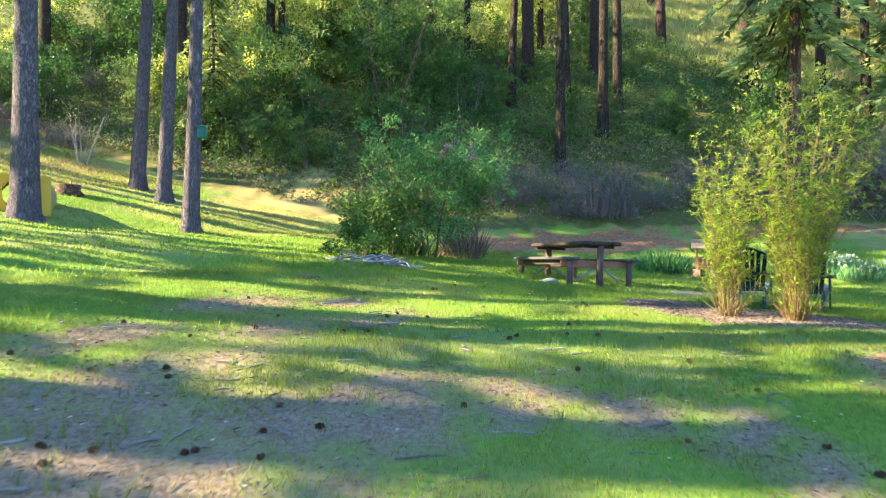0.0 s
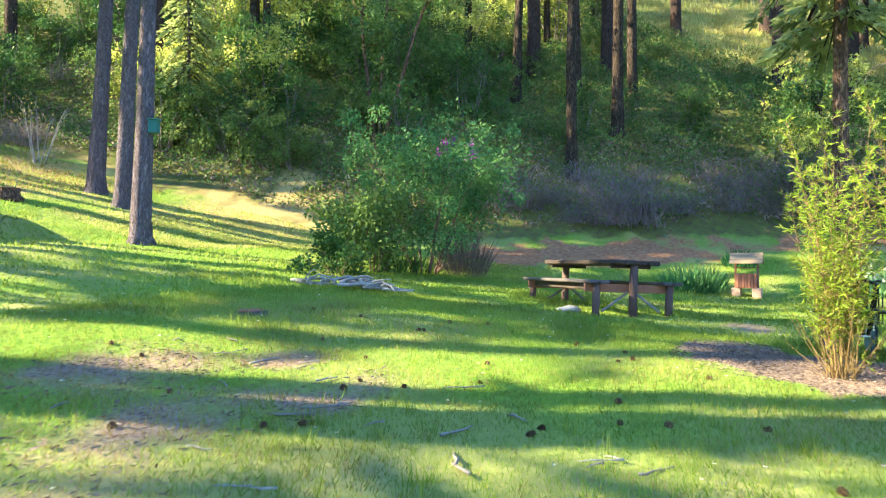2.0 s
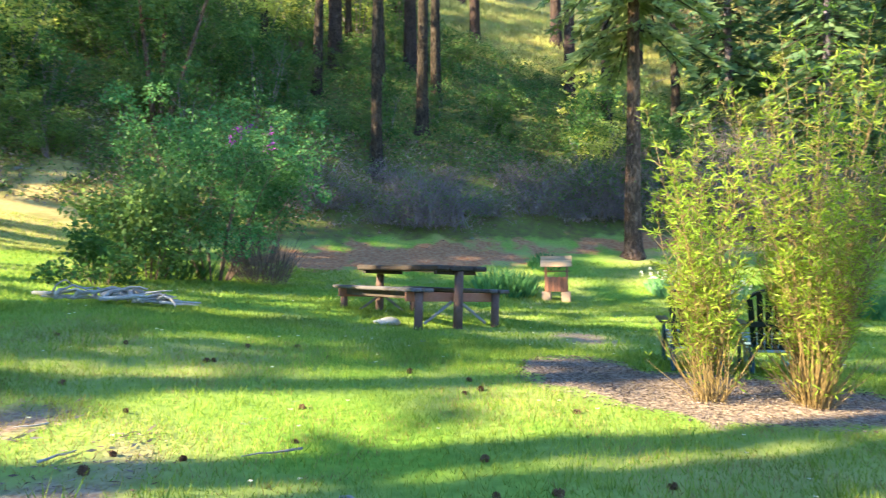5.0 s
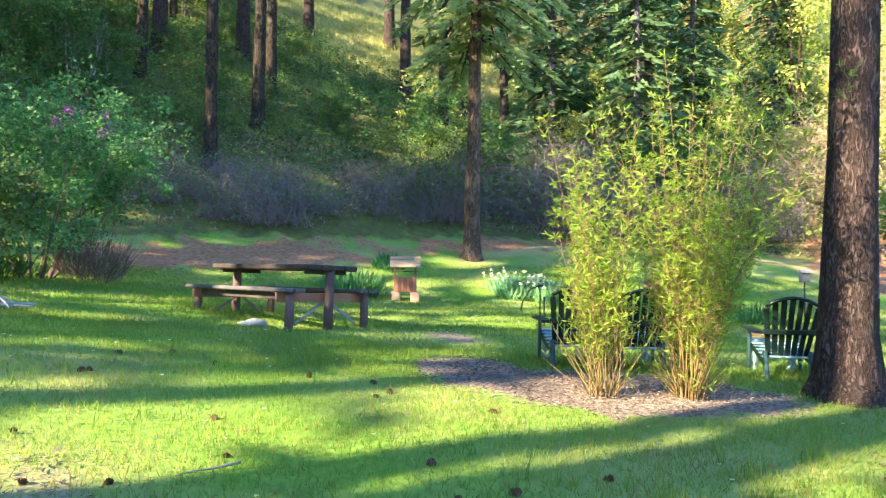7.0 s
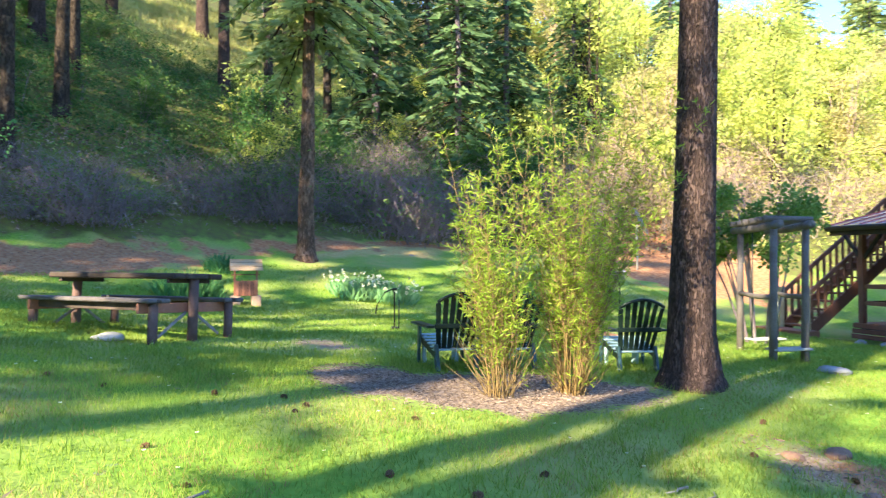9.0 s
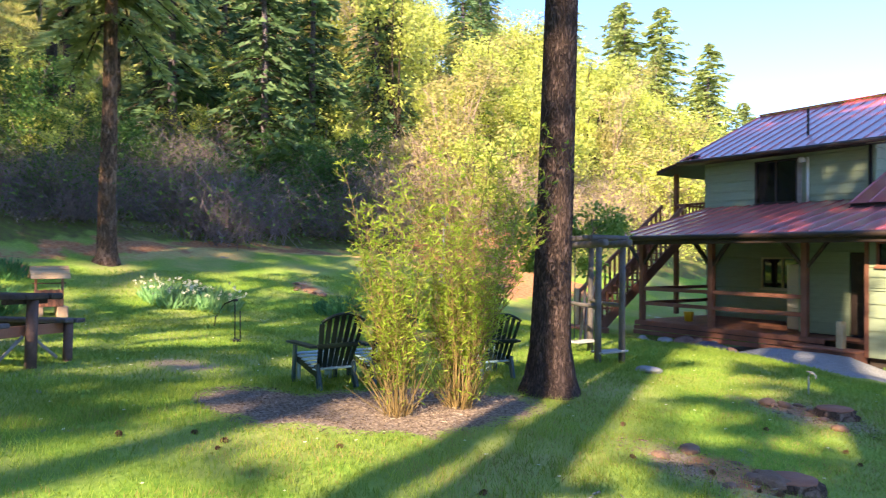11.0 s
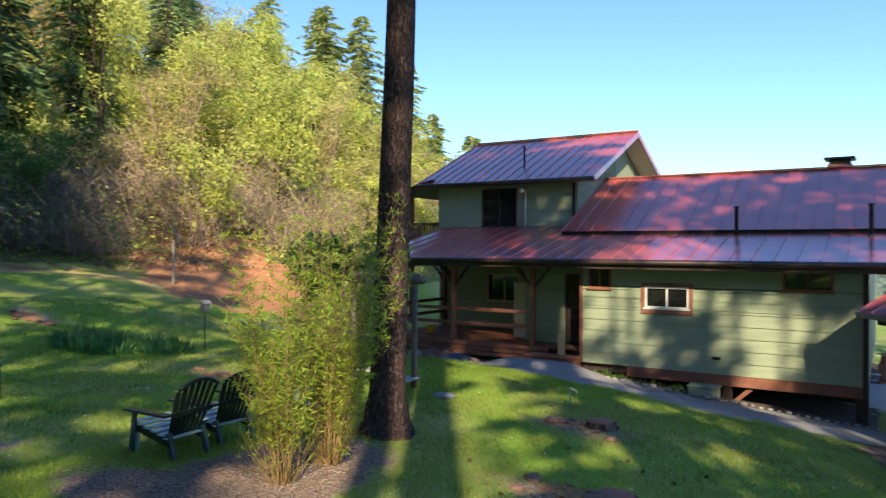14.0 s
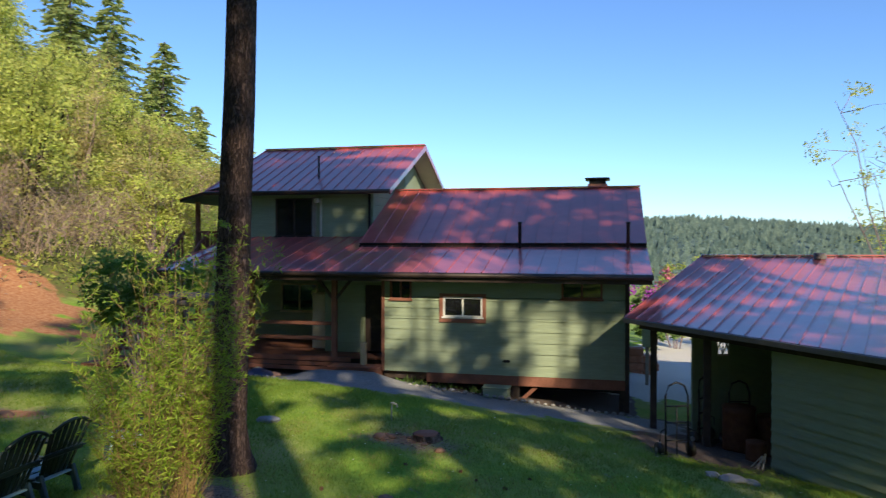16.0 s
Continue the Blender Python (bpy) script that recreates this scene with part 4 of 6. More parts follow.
def broadleaf(name, height, spread, stems, leaves, leaf_size, seed, label, material, base=0.25, wood=TWIGS, category="tree", clumps=26, stem_r=0.05, flat=0.8, limb_n=5, puff=0.27):
    """A tree or shrub of forking stems whose leaves gather in loose clumps."""
    rng = np.random.default_rng(seed)
    plant = thing(name, 0, 0, 0, label, category)
    wood_parts, tips = [], []
    for s in range(stems):
        a = rng.random() * 6.28
        out = spread * (0.25 + 0.6 * rng.random())
        top = np.array([math.cos(a) * out, math.sin(a) * out, height * (0.6 + 0.35 * rng.random())])
        k = np.linspace(0, 1, 6)[:, None]
        foot = np.array([math.cos(a), math.sin(a), 0]) * 0.06 * stems ** 0.5
        bone = foot + (top - foot) * k + np.sin(k * 3.1) * np.array([0, 0, 0.12 * height]) * k + np.cumsum(rng.normal(size=(6, 3)) * 0.02 * height, 0) * k
        r = np.linspace(stem_r, stem_r * 0.2, 6)
        wood_parts.append(tube_arrays(bone, r, limb_n))
        for b in range(4):
            f = base + (1 - base) * rng.random()
            start = np.array([np.interp(f, k[:, 0], bone[:, i]) for i in range(3)])
            d = rng.normal(size=3)
            d[2] = abs(d[2]) * 0.7
            d *= spread * 0.38 * (0.5 + rng.random()) / np.linalg.norm(d)
            twig = start + d * np.linspace(0, 1, 4)[:, None] ** 0.9
            twig[1:] += rng.normal(size=(3, 3)) * 0.09 * np.linalg.norm(d)
            wood_parts.append(tube_arrays(twig, np.linspace(stem_r * 0.35, stem_r * 0.08, 4), 3))
            tips.append(twig[-1]), tips.append(twig[2])
        tips.append(bone[-1])
    tips = np.array(tips)
    pick = tips[rng.integers(len(tips), size=clumps)] + rng.normal(size=(clumps, 3)) * spread * 0.1
    which = rng.integers(clumps, size=leaves)
    ball = rng.normal(size=(leaves, 3))
    ball /= np.linalg.norm(ball, axis=1)[:, None]
    radius = spread * puff * (0.55 + 0.8 * rng.random(clumps))[which] * rng.random(leaves) ** 0.45
    at = pick[which] + ball * radius[:, None] * [1, 1, flat]
    at[:, 2] = np.maximum(at[:, 2], 0.05)
    along = ball + rng.normal(size=(leaves, 3)) * 0.7 - [0, 0, 0.35]
    size = leaf_size * (0.6 + 0.8 * rng.random(leaves))
    part("branchwork", np_mesh("branchwork", *gather(wood_parts), True), wood, plant)["kind"] = "stuff"
    part("crown", np_mesh("crown", *(leaf_arrays if leaf_size < 0.09 else needle_arrays)(at, along, size, size * 0.62, rng)), material, plant)
    return plant


def put(ob, x, y, turn=0.0, size=1.0, sink=0.0, z=None):
    ob.scale = (size, size, size)
    ob.matrix_basis = pose(x, y, (ground_z(x, y) if z is None else z) - sink, 0, 0, turn) @ Matrix.Diagonal((size, size, size, 1))
    return ob


def again(ob, x, y, turn=0.0, size=1.0, sink=0.0, label=""):
    """A copy of a thing standing on the ground elsewhere."""
    twin = copy_thing(ob, pose(x, y, ground_z(x, y) - sink, 0, 0, turn))
    twin.scale = (size, size, size)
    if label:
        twin["label"] = label
    return twin


rng = np.random.default_rng(11)

# the big fir beside the bamboo
big = put(conifer("fir_tree", 24, 0.218, 11.0, 3.6, 16, 21, "tall fir with a thick furrowed brown trunk beside the bamboo", lean=(0.033, 0.008), bend=0.015, bark_material=BARKBIG, n=28, size=0.4, flare=1.72), 0.93, -9.1)
# lawn-edge trunks
for (x, y, r, lx, ly, seed) in ((2.3, -25.2, 0.27, -0.005, -0.004, 31), (-1.2, -24.2, 0.2, -0.018, 0.016, 32), (-4.4, -30.5, 0.24, -0.03, 0.03, 33), (-4.0, -28.7, 0.22, -0.028, 0.03, 34)):
    put(conifer("fir_tree", 22, r, 10.5, 3.0, 12, seed, "straight fir trunk with grey furrowed bark at the lawn's edge", lean=(lx, ly), bend=0.03, n=18, size=0.38), x, y)

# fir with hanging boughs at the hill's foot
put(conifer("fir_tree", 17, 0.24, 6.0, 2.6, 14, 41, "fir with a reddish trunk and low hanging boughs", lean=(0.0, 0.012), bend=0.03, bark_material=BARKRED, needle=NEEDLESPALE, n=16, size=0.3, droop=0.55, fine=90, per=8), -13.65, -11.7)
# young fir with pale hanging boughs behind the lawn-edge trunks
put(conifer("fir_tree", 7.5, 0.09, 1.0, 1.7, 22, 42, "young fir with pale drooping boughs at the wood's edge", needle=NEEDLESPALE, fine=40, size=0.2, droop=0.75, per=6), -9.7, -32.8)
# trunks on the hill
hill = conifer("fir_tree", 20, 0.2, 9.5, 2.3, 8, 51, "slim dark fir trunk on the wooded slope", bend=0.06, bark_material=BARKDARK, fine=20, size=0.4)
put(hill, -14.6, -19.65)
hill_b = put(conifer("fir_tree", 19, 0.23, 9.0, 2.4, 8, 52, "dark leaning fir on the wooded slope", lean=(0.03, 0.02), bend=0.08, bark_material=BARKDARK, fine=20, size=0.4), -17.7, -19.0)
hill_c = put(conifer("fir_tree", 21, 0.27, 9.5, 2.6, 8, 53, "brown fir trunk on the sunlit slope", bend=0.05, bark_material=BARKBIG, fine=20, size=0.42), -25.55, -14.2)
slope = [(-14.0, -33.1), (-16.4, -33.4), (-23.0, -21.0), (-24.5, -24.5), (-19.5, -31.0), (-11.5, -37.0), (-19.05, -26.0), (-18.05, -23.26), (-20.9, -23.7), (-20.5, -19.2), (-18.4, -20.8), (-29.6, -19.4), (-20.1, -12.5), (-25.9, -9.6), (-26.0, -11.4), (-13.9, -33.7),
         (-21.5, -29.5), (-30.5, -24.0), (-28.0, -30.5), (-22.0, -37.0), (-33.5, -15.5), (-30.0, -7.5), (-34.0, -11.0), (-9.0, -43.5), (-16.5, -44.0), (-26.0, -35.5),
         (-36.0, -21.5), (-5.0, -46.0), (0.5, -44.0), (4.0, -40.0), (-20.0, -47.0), (-32.5, -36.0), (-39.0, -28.0)]
for i, (x, y) in enumerate(slope):
    again((hill, hill_b, hill_c)[i % 3], x, y, 67.0 * i, 0.85 + 0.35 * rng.random(), 0.1)
# a red-stemmed madrone leaning among them
put(broadleaf("madrone", 7.5, 2.6, 3, 2600, 0.16, 61, "madrone with peeling red stems and glossy leaves", LEAFMID, 0.4, BARKRED, clumps=34, stem_r=0.11), -12.84, -26.44)

# understorey: shrubs in three greens and bare twiggy brush
bush_a = put(broadleaf("hillside_shrub", 2.4, 1.7, 9, 2700, 0.1, 71, "loose green shrub on the shaded slope", LEAFMID, 0.1, category="shrub", clumps=90, stem_r=0.018, puff=0.19, limb_n=3), -12.4, -22.6, sink=0.1)
bush_b = put(broadleaf("hillside_shrub", 3.4, 1.9, 7, 2900, 0.11, 72, "tall dark green shrub on the slope", LEAFDEEP, 0.15, category="shrub", clumps=90, stem_r=0.03, puff=0.19, limb_n=3), -15.2, -24.0, sink=0.1)
bush_c = put(broadleaf("hillside_shrub", 4.6, 2.2, 6, 2700, 0.15, 73, "young yellow-green tree in spring leaf", LEAFLIME, 0.25, category="shrub", clumps=52, stem_r=0.04, limb_n=3), -17.5, 3.5, sink=0.1)


def brush(seed, label, stalks=130, leaves=700, thick=0.013, stem=TWIGS, leaf=LEAFMID):
    """A heap of bare arching stems with a few leaves."""
    g = np.random.default_rng(seed)
    ob = thing("brush_heap", 0, 0, 0, label, "brush")
    bits = []
    for _ in range(stalks):
        a, reach_x = g.random() * 6.28, 0.5 + 1.3 * g.random()
        h = 0.5 + 1.1 * g.random()
        f = np.linspace(0, 1, 4)[:, None]
        start = g.normal(size=3) * [0.5, 0.5, 0]
        bone = start + np.array([math.cos(a), math.sin(a), 0]) * reach_x * f + np.array([0, 0, 1]) * h * np.sin(f * (1.7 + g.random())) + np.cumsum(g.normal(size=(4, 3)) * 0.06, 0)
        bits.append(tube_arrays(bone, np.linspace(thick, 0.4 * thick, 4), 3))
    part("branchwork", np_mesh("branchwork", *gather(bits)), stem, ob)["kind"] = "stuff"
    at = g.normal(size=(leaves, 3)) * [0.9, 0.9, 0.4] + [0, 0, 0.75]
    at[:, 2] = np.abs(at[:, 2])
    part("foliage", np_mesh("foliage", *needle_arrays(at, g.normal(size=(leaves, 3)), 0.07 + 0.05 * g.random(leaves), 0.05, g)), leaf, ob)
    return ob


heap = put(brush(81, "bank of bare purple-grey bramble stems at the slope's foot", 150, 620), -13.2, -17.4)
for i in range(40):
    y = -22.0 + 0.52 * i + 0.3 * rng.random()
    x = float(np.interp(y, FOOT_Y, FOOT_X)) - 0.5 - 2.6 * rng.random()
    again(heap, x, y, 360 * rng.random(), 0.4 + 0.6 * rng.random() ** 1.8)


weeds = put(brush(83, "tangle of bare pale-brown stems on the dry slope", 110, 260), -4.1, -36.2, 0, 0.6)
slope_rng = np.random.default_rng(84)
for i in range(9):
    x, y = -8.5 + 9.5 * slope_rng.random(), -40.5 + 4.6 * slope_rng.random()
    again(weeds, x, y, 360 * slope_rng.random(), 0.4 + 0.35 * slope_rng.random())


tall_heap = put(brush(82, "tangle of tall bare grey-purple stems on the slope", 230, 700, 0.007), -17.5, -7.5, 20, 1.8)
for i in range(28):
    y = -13.0 + 13.0 * rng.random()
    x = float(np.interp(y, FOOT_Y, FOOT_X)) - 0.8 - 5.0 * rng.random()
    again(tall_heap, x, y, 360 * rng.random(), 0.75 + 0.75 * rng.random())


tan_heap = put(brush(85, "sparse bare pinkish-tan stems on the sunlit slope", 90, 420, 0.011, TANTWIG, SPRINGOLIVE), -19.0, 3.0, 20, 1.4)
for i in range(26):
    y = 0.0 + 18.0 * rng.random()
    x = float(np.interp(y, FOOT_Y, FOOT_X)) - 2.2 - 6.0 * rng.random()
    again(tan_heap, x, y, 360 * rng.random(), 0.8 + 0.9 * rng.random())


def strewn(count, y_range, depth, weights, seed, gap=0.0, scale=(0.7, 1.2)):
    """Shrubs up the slope, y along the foot and depth metres behind it."""
    g = np.random.default_rng(seed)
    for _ in range(count):
        y = y_range[0] + (y_range[1] - y_range[0]) * g.random()
        x = float(np.interp(y, FOOT_Y, FOOT_X)) - gap - depth * g.random() ** 0.8
        model = (bush_a, bush_b, bush_c)[g.choice(3, p=weights)]
        if clearing(x, y) > 0.2:
            continue
        again(model, x, y, 360 * g.random(), scale[0] + (scale[1] - scale[0]) * g.random(), 0.15)


strewn(78, (-37, -23), 13, (0.6, 0.3, 0.1), 1, 1.5, (0.5, 1.0))
strewn(34, (-23, -8), 12, (0.7, 0.28, 0.02), 12, 3.0, (0.3, 0.62))
strewn(20, (-15, -2), 5, (0.5, 0.35, 0.15), 10, 0.8, (0.5, 1.0))
strewn(36, (-46, -30), 12, (0.5, 0.35, 0.15), 2, 1.0, (0.7, 1.2))
strewn(30, (-8, 1), 12, (0.4, 0.3, 0.3), 3, 2.0, (0.6, 1.1))
strewn(40, (-40, -22), 22, (0.5, 0.2, 0.3), 7, 15.0, (0.8, 1.5))


def mesh_arrays(ob):
    """Corner positions and faces of a part."""
    data = ob.data
    v, f = np.empty(len(data.vertices) * 3), np.empty(len(data.loops), int)
    data.vertices.foreach_get("co", v)
    data.loops.foreach_get("vertex_index", f)
    return v.reshape(-1, 3), f.reshape(len(data.polygons), -1)


def woodland(model, places, label):
    """Far trees nobody could count, joined part by part into single meshes."""
    wood = thing("far_woodland", 0, 0, 0, label, "woodland", kind="stuff")
    for child in model.children:
        v, f = mesh_arrays(child)
        bits = []
        for x, y, turn, size in places:
            c, s1 = math.cos(turn) * size, math.sin(turn) * size
            bits.append((np.stack([v[:, 0] * c - v[:, 1] * s1 + x, v[:, 0] * s1 + v[:, 1] * c + y, v[:, 2] * size * (0.9 + 0.2 * math.sin(x * 9)) + ground_z(x, y) - 0.2], -1), f))
        part(child.name.split(".")[0], np_mesh("far_woodland", *gather(bits)), child.data.materials[0], wood)["kind"] = "stuff"
    return wood


def spread_out(count, y_range, near, far, seed, low, high):
    g = np.random.default_rng(seed)
    out = []
    for _ in range(count):
        y = y_range[0] + (y_range[1] - y_range[0]) * g.random()
        x = float(np.interp(y, FOOT_Y, FOOT_X)) - near - (far - near) * g.random()
        out.append((x, y, 6.28 * g.random(), low + (high - low) * g.random()))
    return out


lime_tree = put(broadleaf("spring_tree", 8.0, 2.9, 6, 4000, 0.165, 74, "slender tree in yellow-green spring leaf", LEAFLIME, 0.2, BARKDARK, "tree", 60, 0.07, limb_n=3), -19.5, 9.5, sink=0.2)
olive_tree = put(broadleaf("spring_tree", 6.5, 2.4, 9, 3000, 0.15, 75, "half-bare tree in olive young leaf", SPRINGOLIVE, 0.15, TANTWIG, "tree", 46, 0.06, limb_n=3), -20.5, 4.0, sink=0.2)
woodland(lime_tree, spread_out(80, (4, 62), 3, 34, 4, 0.7, 1.25) + spread_out(24, (6, 58), 22, 52, 5, 1.0, 1.5), "sunlit yellow-green spring woodland over the spur")
woodland(olive_tree, spread_out(46, (3, 58), 2, 30, 6, 0.6, 1.2) + spread_out(26, (-12, 8), 16, 40, 8, 0.8, 1.3), "olive half-bare trees scattered through the spur's wood")
woodland(bush_c, spread_out(60, (0, 58), 0.5, 14, 9, 0.5, 1.0), "low yellow-green bushes at the spur's foot")

# firs standing over the spur, towards the gap of sky
for i, (x, y, s) in enumerate(((-24, -1.5, 0.95), (-28, 4, 0.9), (-34, 14, 0.9), (-33, -3, 1.0), (-48, 26, 1.1), (-58, 34, 1.1), (-40, 20, 0.8))):
    if i == 0:
        fir = put(conifer("fir_tree", 15, 0.2, 0.8, 2.7, 46, 91, "dense green fir on the hillside", needle=NEEDLESBLUE, fine=22, size=0.42, per=4, droop=0.45), x, y, 0, s)
    else:
        again(fir, x, y, 83.0 * i, s * (0.95 + 0.1 * rng.random()), 0.2)
# broad firs take the pale needles, so their sunlit look is partly colour
for i, (x, y, s) in enumerate(((-46.8, 50, 1.2), (-40.5, 50, 1.06), (-39.2, 54.5, 0.86), (-43.2, 53, 0.95), (-49.5, 47, 1.1), (-33.4, 54, 0.82), (-31.4, 56, 0.72), (-35.6, 57, 0.9), (-53, 50, 1.15), (-56, 44, 1.0), (-37.2, 52, 0.62), (-44.6, 47, 0.8))):
    if i == 0:
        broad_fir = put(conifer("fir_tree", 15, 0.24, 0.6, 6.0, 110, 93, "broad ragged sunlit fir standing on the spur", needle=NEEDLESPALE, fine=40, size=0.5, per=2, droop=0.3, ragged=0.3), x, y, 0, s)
    else:
        again(broad_fir, x, y, 83.0 * i, s, 0.2)

dark_fir = put(conifer("fir_tree", 14, 0.2, 0.8, 2.8, 44, 92, "dense dark green fir on the shaded hillside", needle=NEEDLESBLUE, fine=22, size=0.42, per=4, droop=0.45), -21.8, -4.5)
for i, (x, y, size) in enumerate(((-25, -7.5, 1.1), (-27, -2.5, 1.1))):
    again(dark_fir, x, y, 77.0 * i, size, 0.2)

# wood behind the camera, which throws the broken shade over lawn and house
shade_tree = put(conifer("fir_tree", 24, 0.24, 8.0, 2.7, 9, 95, "tall fir in the wood behind the lawn", fine=26, size=0.6, per=5), 14.2, -24.0)
for i, (x, y, s) in enumerate(((19.6, -18.4, 1.0), (22.5, -15.5, 1.0), (7.0, -35, 1.0), (1.5, -38, 1.0), (14.5, -39.5, 0.9), (12.6, -35.0, 0.95), (19.5, -31.0, 1.0), (13.6, -33.6, 0.8), (5.0, -45.0, 1.0), (8.5, -44.5, 1.0), (1.5, -46.5, 1.0))):
    again(shade_tree, x, y, 71.0 * i, s, 0.1)
high_tree = put(conifer("fir_tree", 30, 0.3, 16.8, 3.5, 13, 96, "very tall fir with a high dense crown behind the lawn", fine=28, size=0.6, per=5), 12.3, -20.7)
for i, (x, y, s) in enumerate(((19.7, -20.3, 0.97), (10.4, -23.0, 1.0), (20.9, -18.6, 0.9), (11.97, -25.0, 0.86), (11.1, -25.0, 0.84), (8.5, -33.0, 0.68), (4.0, -37.0, 0.85), (10.8, -17.9, 0.95), (12.1, -29.7, 0.95), (0.0, -44.0, 0.7), (-2.5, -45.0, 0.7), (2.5, -42.0, 0.7), (17.6, -23.2, 0.52), (15.9, -22.0, 0.5), (18.6, -20.8, 0.5))):
    again(high_tree, x, y, 97.0 * i + 40, s, 0.1)


put(broadleaf("oak_tree", 17.0, 3.6, 7, 1350, 0.26, 97, "tall leafy oak in the wood behind the lawn", LEAFMID, 0.6, BARKDARK, "tree", 40, 0.1, puff=0.125), 16.6, -20.8)
put(broadleaf("oak_tree", 25.0, 4.2, 8, 3600, 0.3, 99, "high-crowned oak in the wood behind the lawn", LEAFMID, 0.79, BARKDARK, "tree", 52, 0.12, puff=0.15), 15.9, -21.6)
airy = put(broadleaf("oak_tree", 17.0, 3.4, 7, 1000, 0.28, 98, "airy young oak in the wood beside the lawn", LEAFMID, 0.5, BARKDARK, "tree", 46, 0.09, puff=0.16), 10.0, -31.4, 30, 0.9)
again(airy, 18.6, -35.6, 110, 0.8, 0.1)


# distant ridge across the valley
def ridge():
    g = np.random.default_rng(7)
    nx, ny = 520, 22
    vx = np.linspace(-900, 1500, nx)
    pts = []
    for j in range(ny):
        f = j / (ny - 1)
        for x in vx:
            n1 = noise.noise(Vector((x * 0.004, f * 2.0, 3)))
            n2 = noise.noise(Vector((x * 0.03, f * 14, 5)))
            top = 27 + 17 * n1
            pts.append((x, 700 + 330 * f, -55 + (top + 55) * math.sin(f * 1.57) + 5 * n2 + 5.5 * g.random()))
    idx = (np.arange(ny - 1)[:, None] * nx + np.arange(nx - 1)[None]).reshape(-1, 1)
    return np_mesh("backdrop", np.array(pts), idx + np.array([[0, 1, nx + 1, nx]]))


# the blue haze of distance is mixed into the ridge's two tones
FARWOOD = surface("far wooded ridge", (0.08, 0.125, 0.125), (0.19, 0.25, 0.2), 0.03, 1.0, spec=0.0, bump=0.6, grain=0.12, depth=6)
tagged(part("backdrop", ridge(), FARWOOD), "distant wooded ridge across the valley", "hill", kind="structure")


def far_firs():
    """Upright fir shapes standing on the ridge."""
    g = np.random.default_rng(17)
    n = 16000
    x, f = -500 + 1500 * g.random(n), g.random(n) ** 0.8
    n1 = np.array([noise.noise(Vector((a * 0.004, b * 2.0, 3))) for a, b in zip(x, f)])
    at = np.stack([x, 700 + 330 * f, -55 + (82 + 17 * n1) * np.sin(f * 1.57) - 2], -1)
    tall = 7 + 9 * g.random(n)
    verts = np.stack([at - np.stack([0.28 * tall, 0 * x, 0 * x], -1), at + np.stack([0.28 * tall, 0 * x, 0 * x], -1), at + np.stack([0 * x, -2 + 0 * x, tall], -1)], 1).reshape(-1, 3)
    return np_mesh("far_firs", verts, np.arange(3 * n).reshape(-1, 3))


# fir tones carry the same painted haze as the ridge
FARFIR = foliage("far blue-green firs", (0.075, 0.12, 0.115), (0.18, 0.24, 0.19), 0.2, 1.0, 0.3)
tagged(part("far_firs", far_firs(), FARFIR), "haze-tinted firs covering the distant ridge", "woodland", kind="stuff")


# ---- garden furniture ----
def adirondack(x, y, turn, label):
    """A resin garden chair that faces its own +x."""
    ob = thing("garden_chair", x, y, ground_z(x, y) - 0.01, label, "chair", "chairs round the fire spot", turn)
    ob.scale = (0.9, 0.9, 0.89)
    for s in (-1, 1):
        part("front_leg", beam((0.36, s * 0.29, 0.0), (0.30, s * 0.29, 0.52), 0.035, 0.085, 0.012), TEALRESIN, ob, "dark teal front leg")
        part("rear_leg", beam((-0.34, s * 0.24, 0.0), (-0.24, s * 0.24, 0.32), 0.05, 0.09, 0.012), TEALRESIN, ob, "dark teal rear leg")
        part("side_rail", beam((0.34, s * 0.25, 0.33), (-0.3, s * 0.25, 0.2), 0.035, 0.1, 0.01), DARKGREEN, ob)
        bm = block(-0.34, 0.42, s * 0.31 - 0.065, s * 0.31 + 0.065, 0.525, 0.555, 0.012)
        part("armrest", bm, DARKGREEN, ob)
    # seat slats and seat legs carry painted sky light in their pale blue
    for i in range(6):
        f = i / 5
        part("seat_slat", beam((0.36 - 0.58 * f, -0.27, 0.385 - 0.13 * f), (0.36 - 0.58 * f, 0.27, 0.385 - 0.13 * f), 0.11, 0.022, 0.008), SEATSKYLIT, ob, "seat slat painted pale blue as if sky-lit")
    for s in (-1, 1):
        part("seat_leg", beam((0.4, s * 0.2, 0.0), (0.35, s * 0.22, 0.375), 0.05, 0.12, 0.014), SEATSKYLIT, ob, "leg under the seat front, painted pale blue as if sky-lit")
    for i in range(7):
        k = (i - 3) / 3
        top = 0.93 - 0.10 * k * k
        part("back_slat", beam((-0.22, k * 0.2, 0.27), (-0.22 - 0.42 * (top - 0.27), k * 0.27, top), 0.06, 0.02, 0.006), DARKGREEN, ob)
    part("back_rail", beam((-0.36, -0.29, 0.55), (-0.36, 0.29, 0.55), 0.04, 0.06, 0.01), DARKGREEN, ob)
    arch = [(-0.22 - 0.42 * (z - 0.27) - 0.012, k * 0.285, z) for k in np.linspace(-1, 1, 9) for z in [0.945 - 0.1 * k * k]]
    part("top_rail", tube("top_rail", arch, [0.022] * 9, 6), DARKGREEN, ob)
    return ob


adirondack(-0.28, -11.34, 181, "dark green slatted resin garden chair at the mulch edge")
adirondack(-0.4, -10.6, 178, "dark green slatted resin garden chair behind the bamboo")
adirondack(-0.25, -9.1, 168, "dark green slatted resin garden chair beside the big fir")

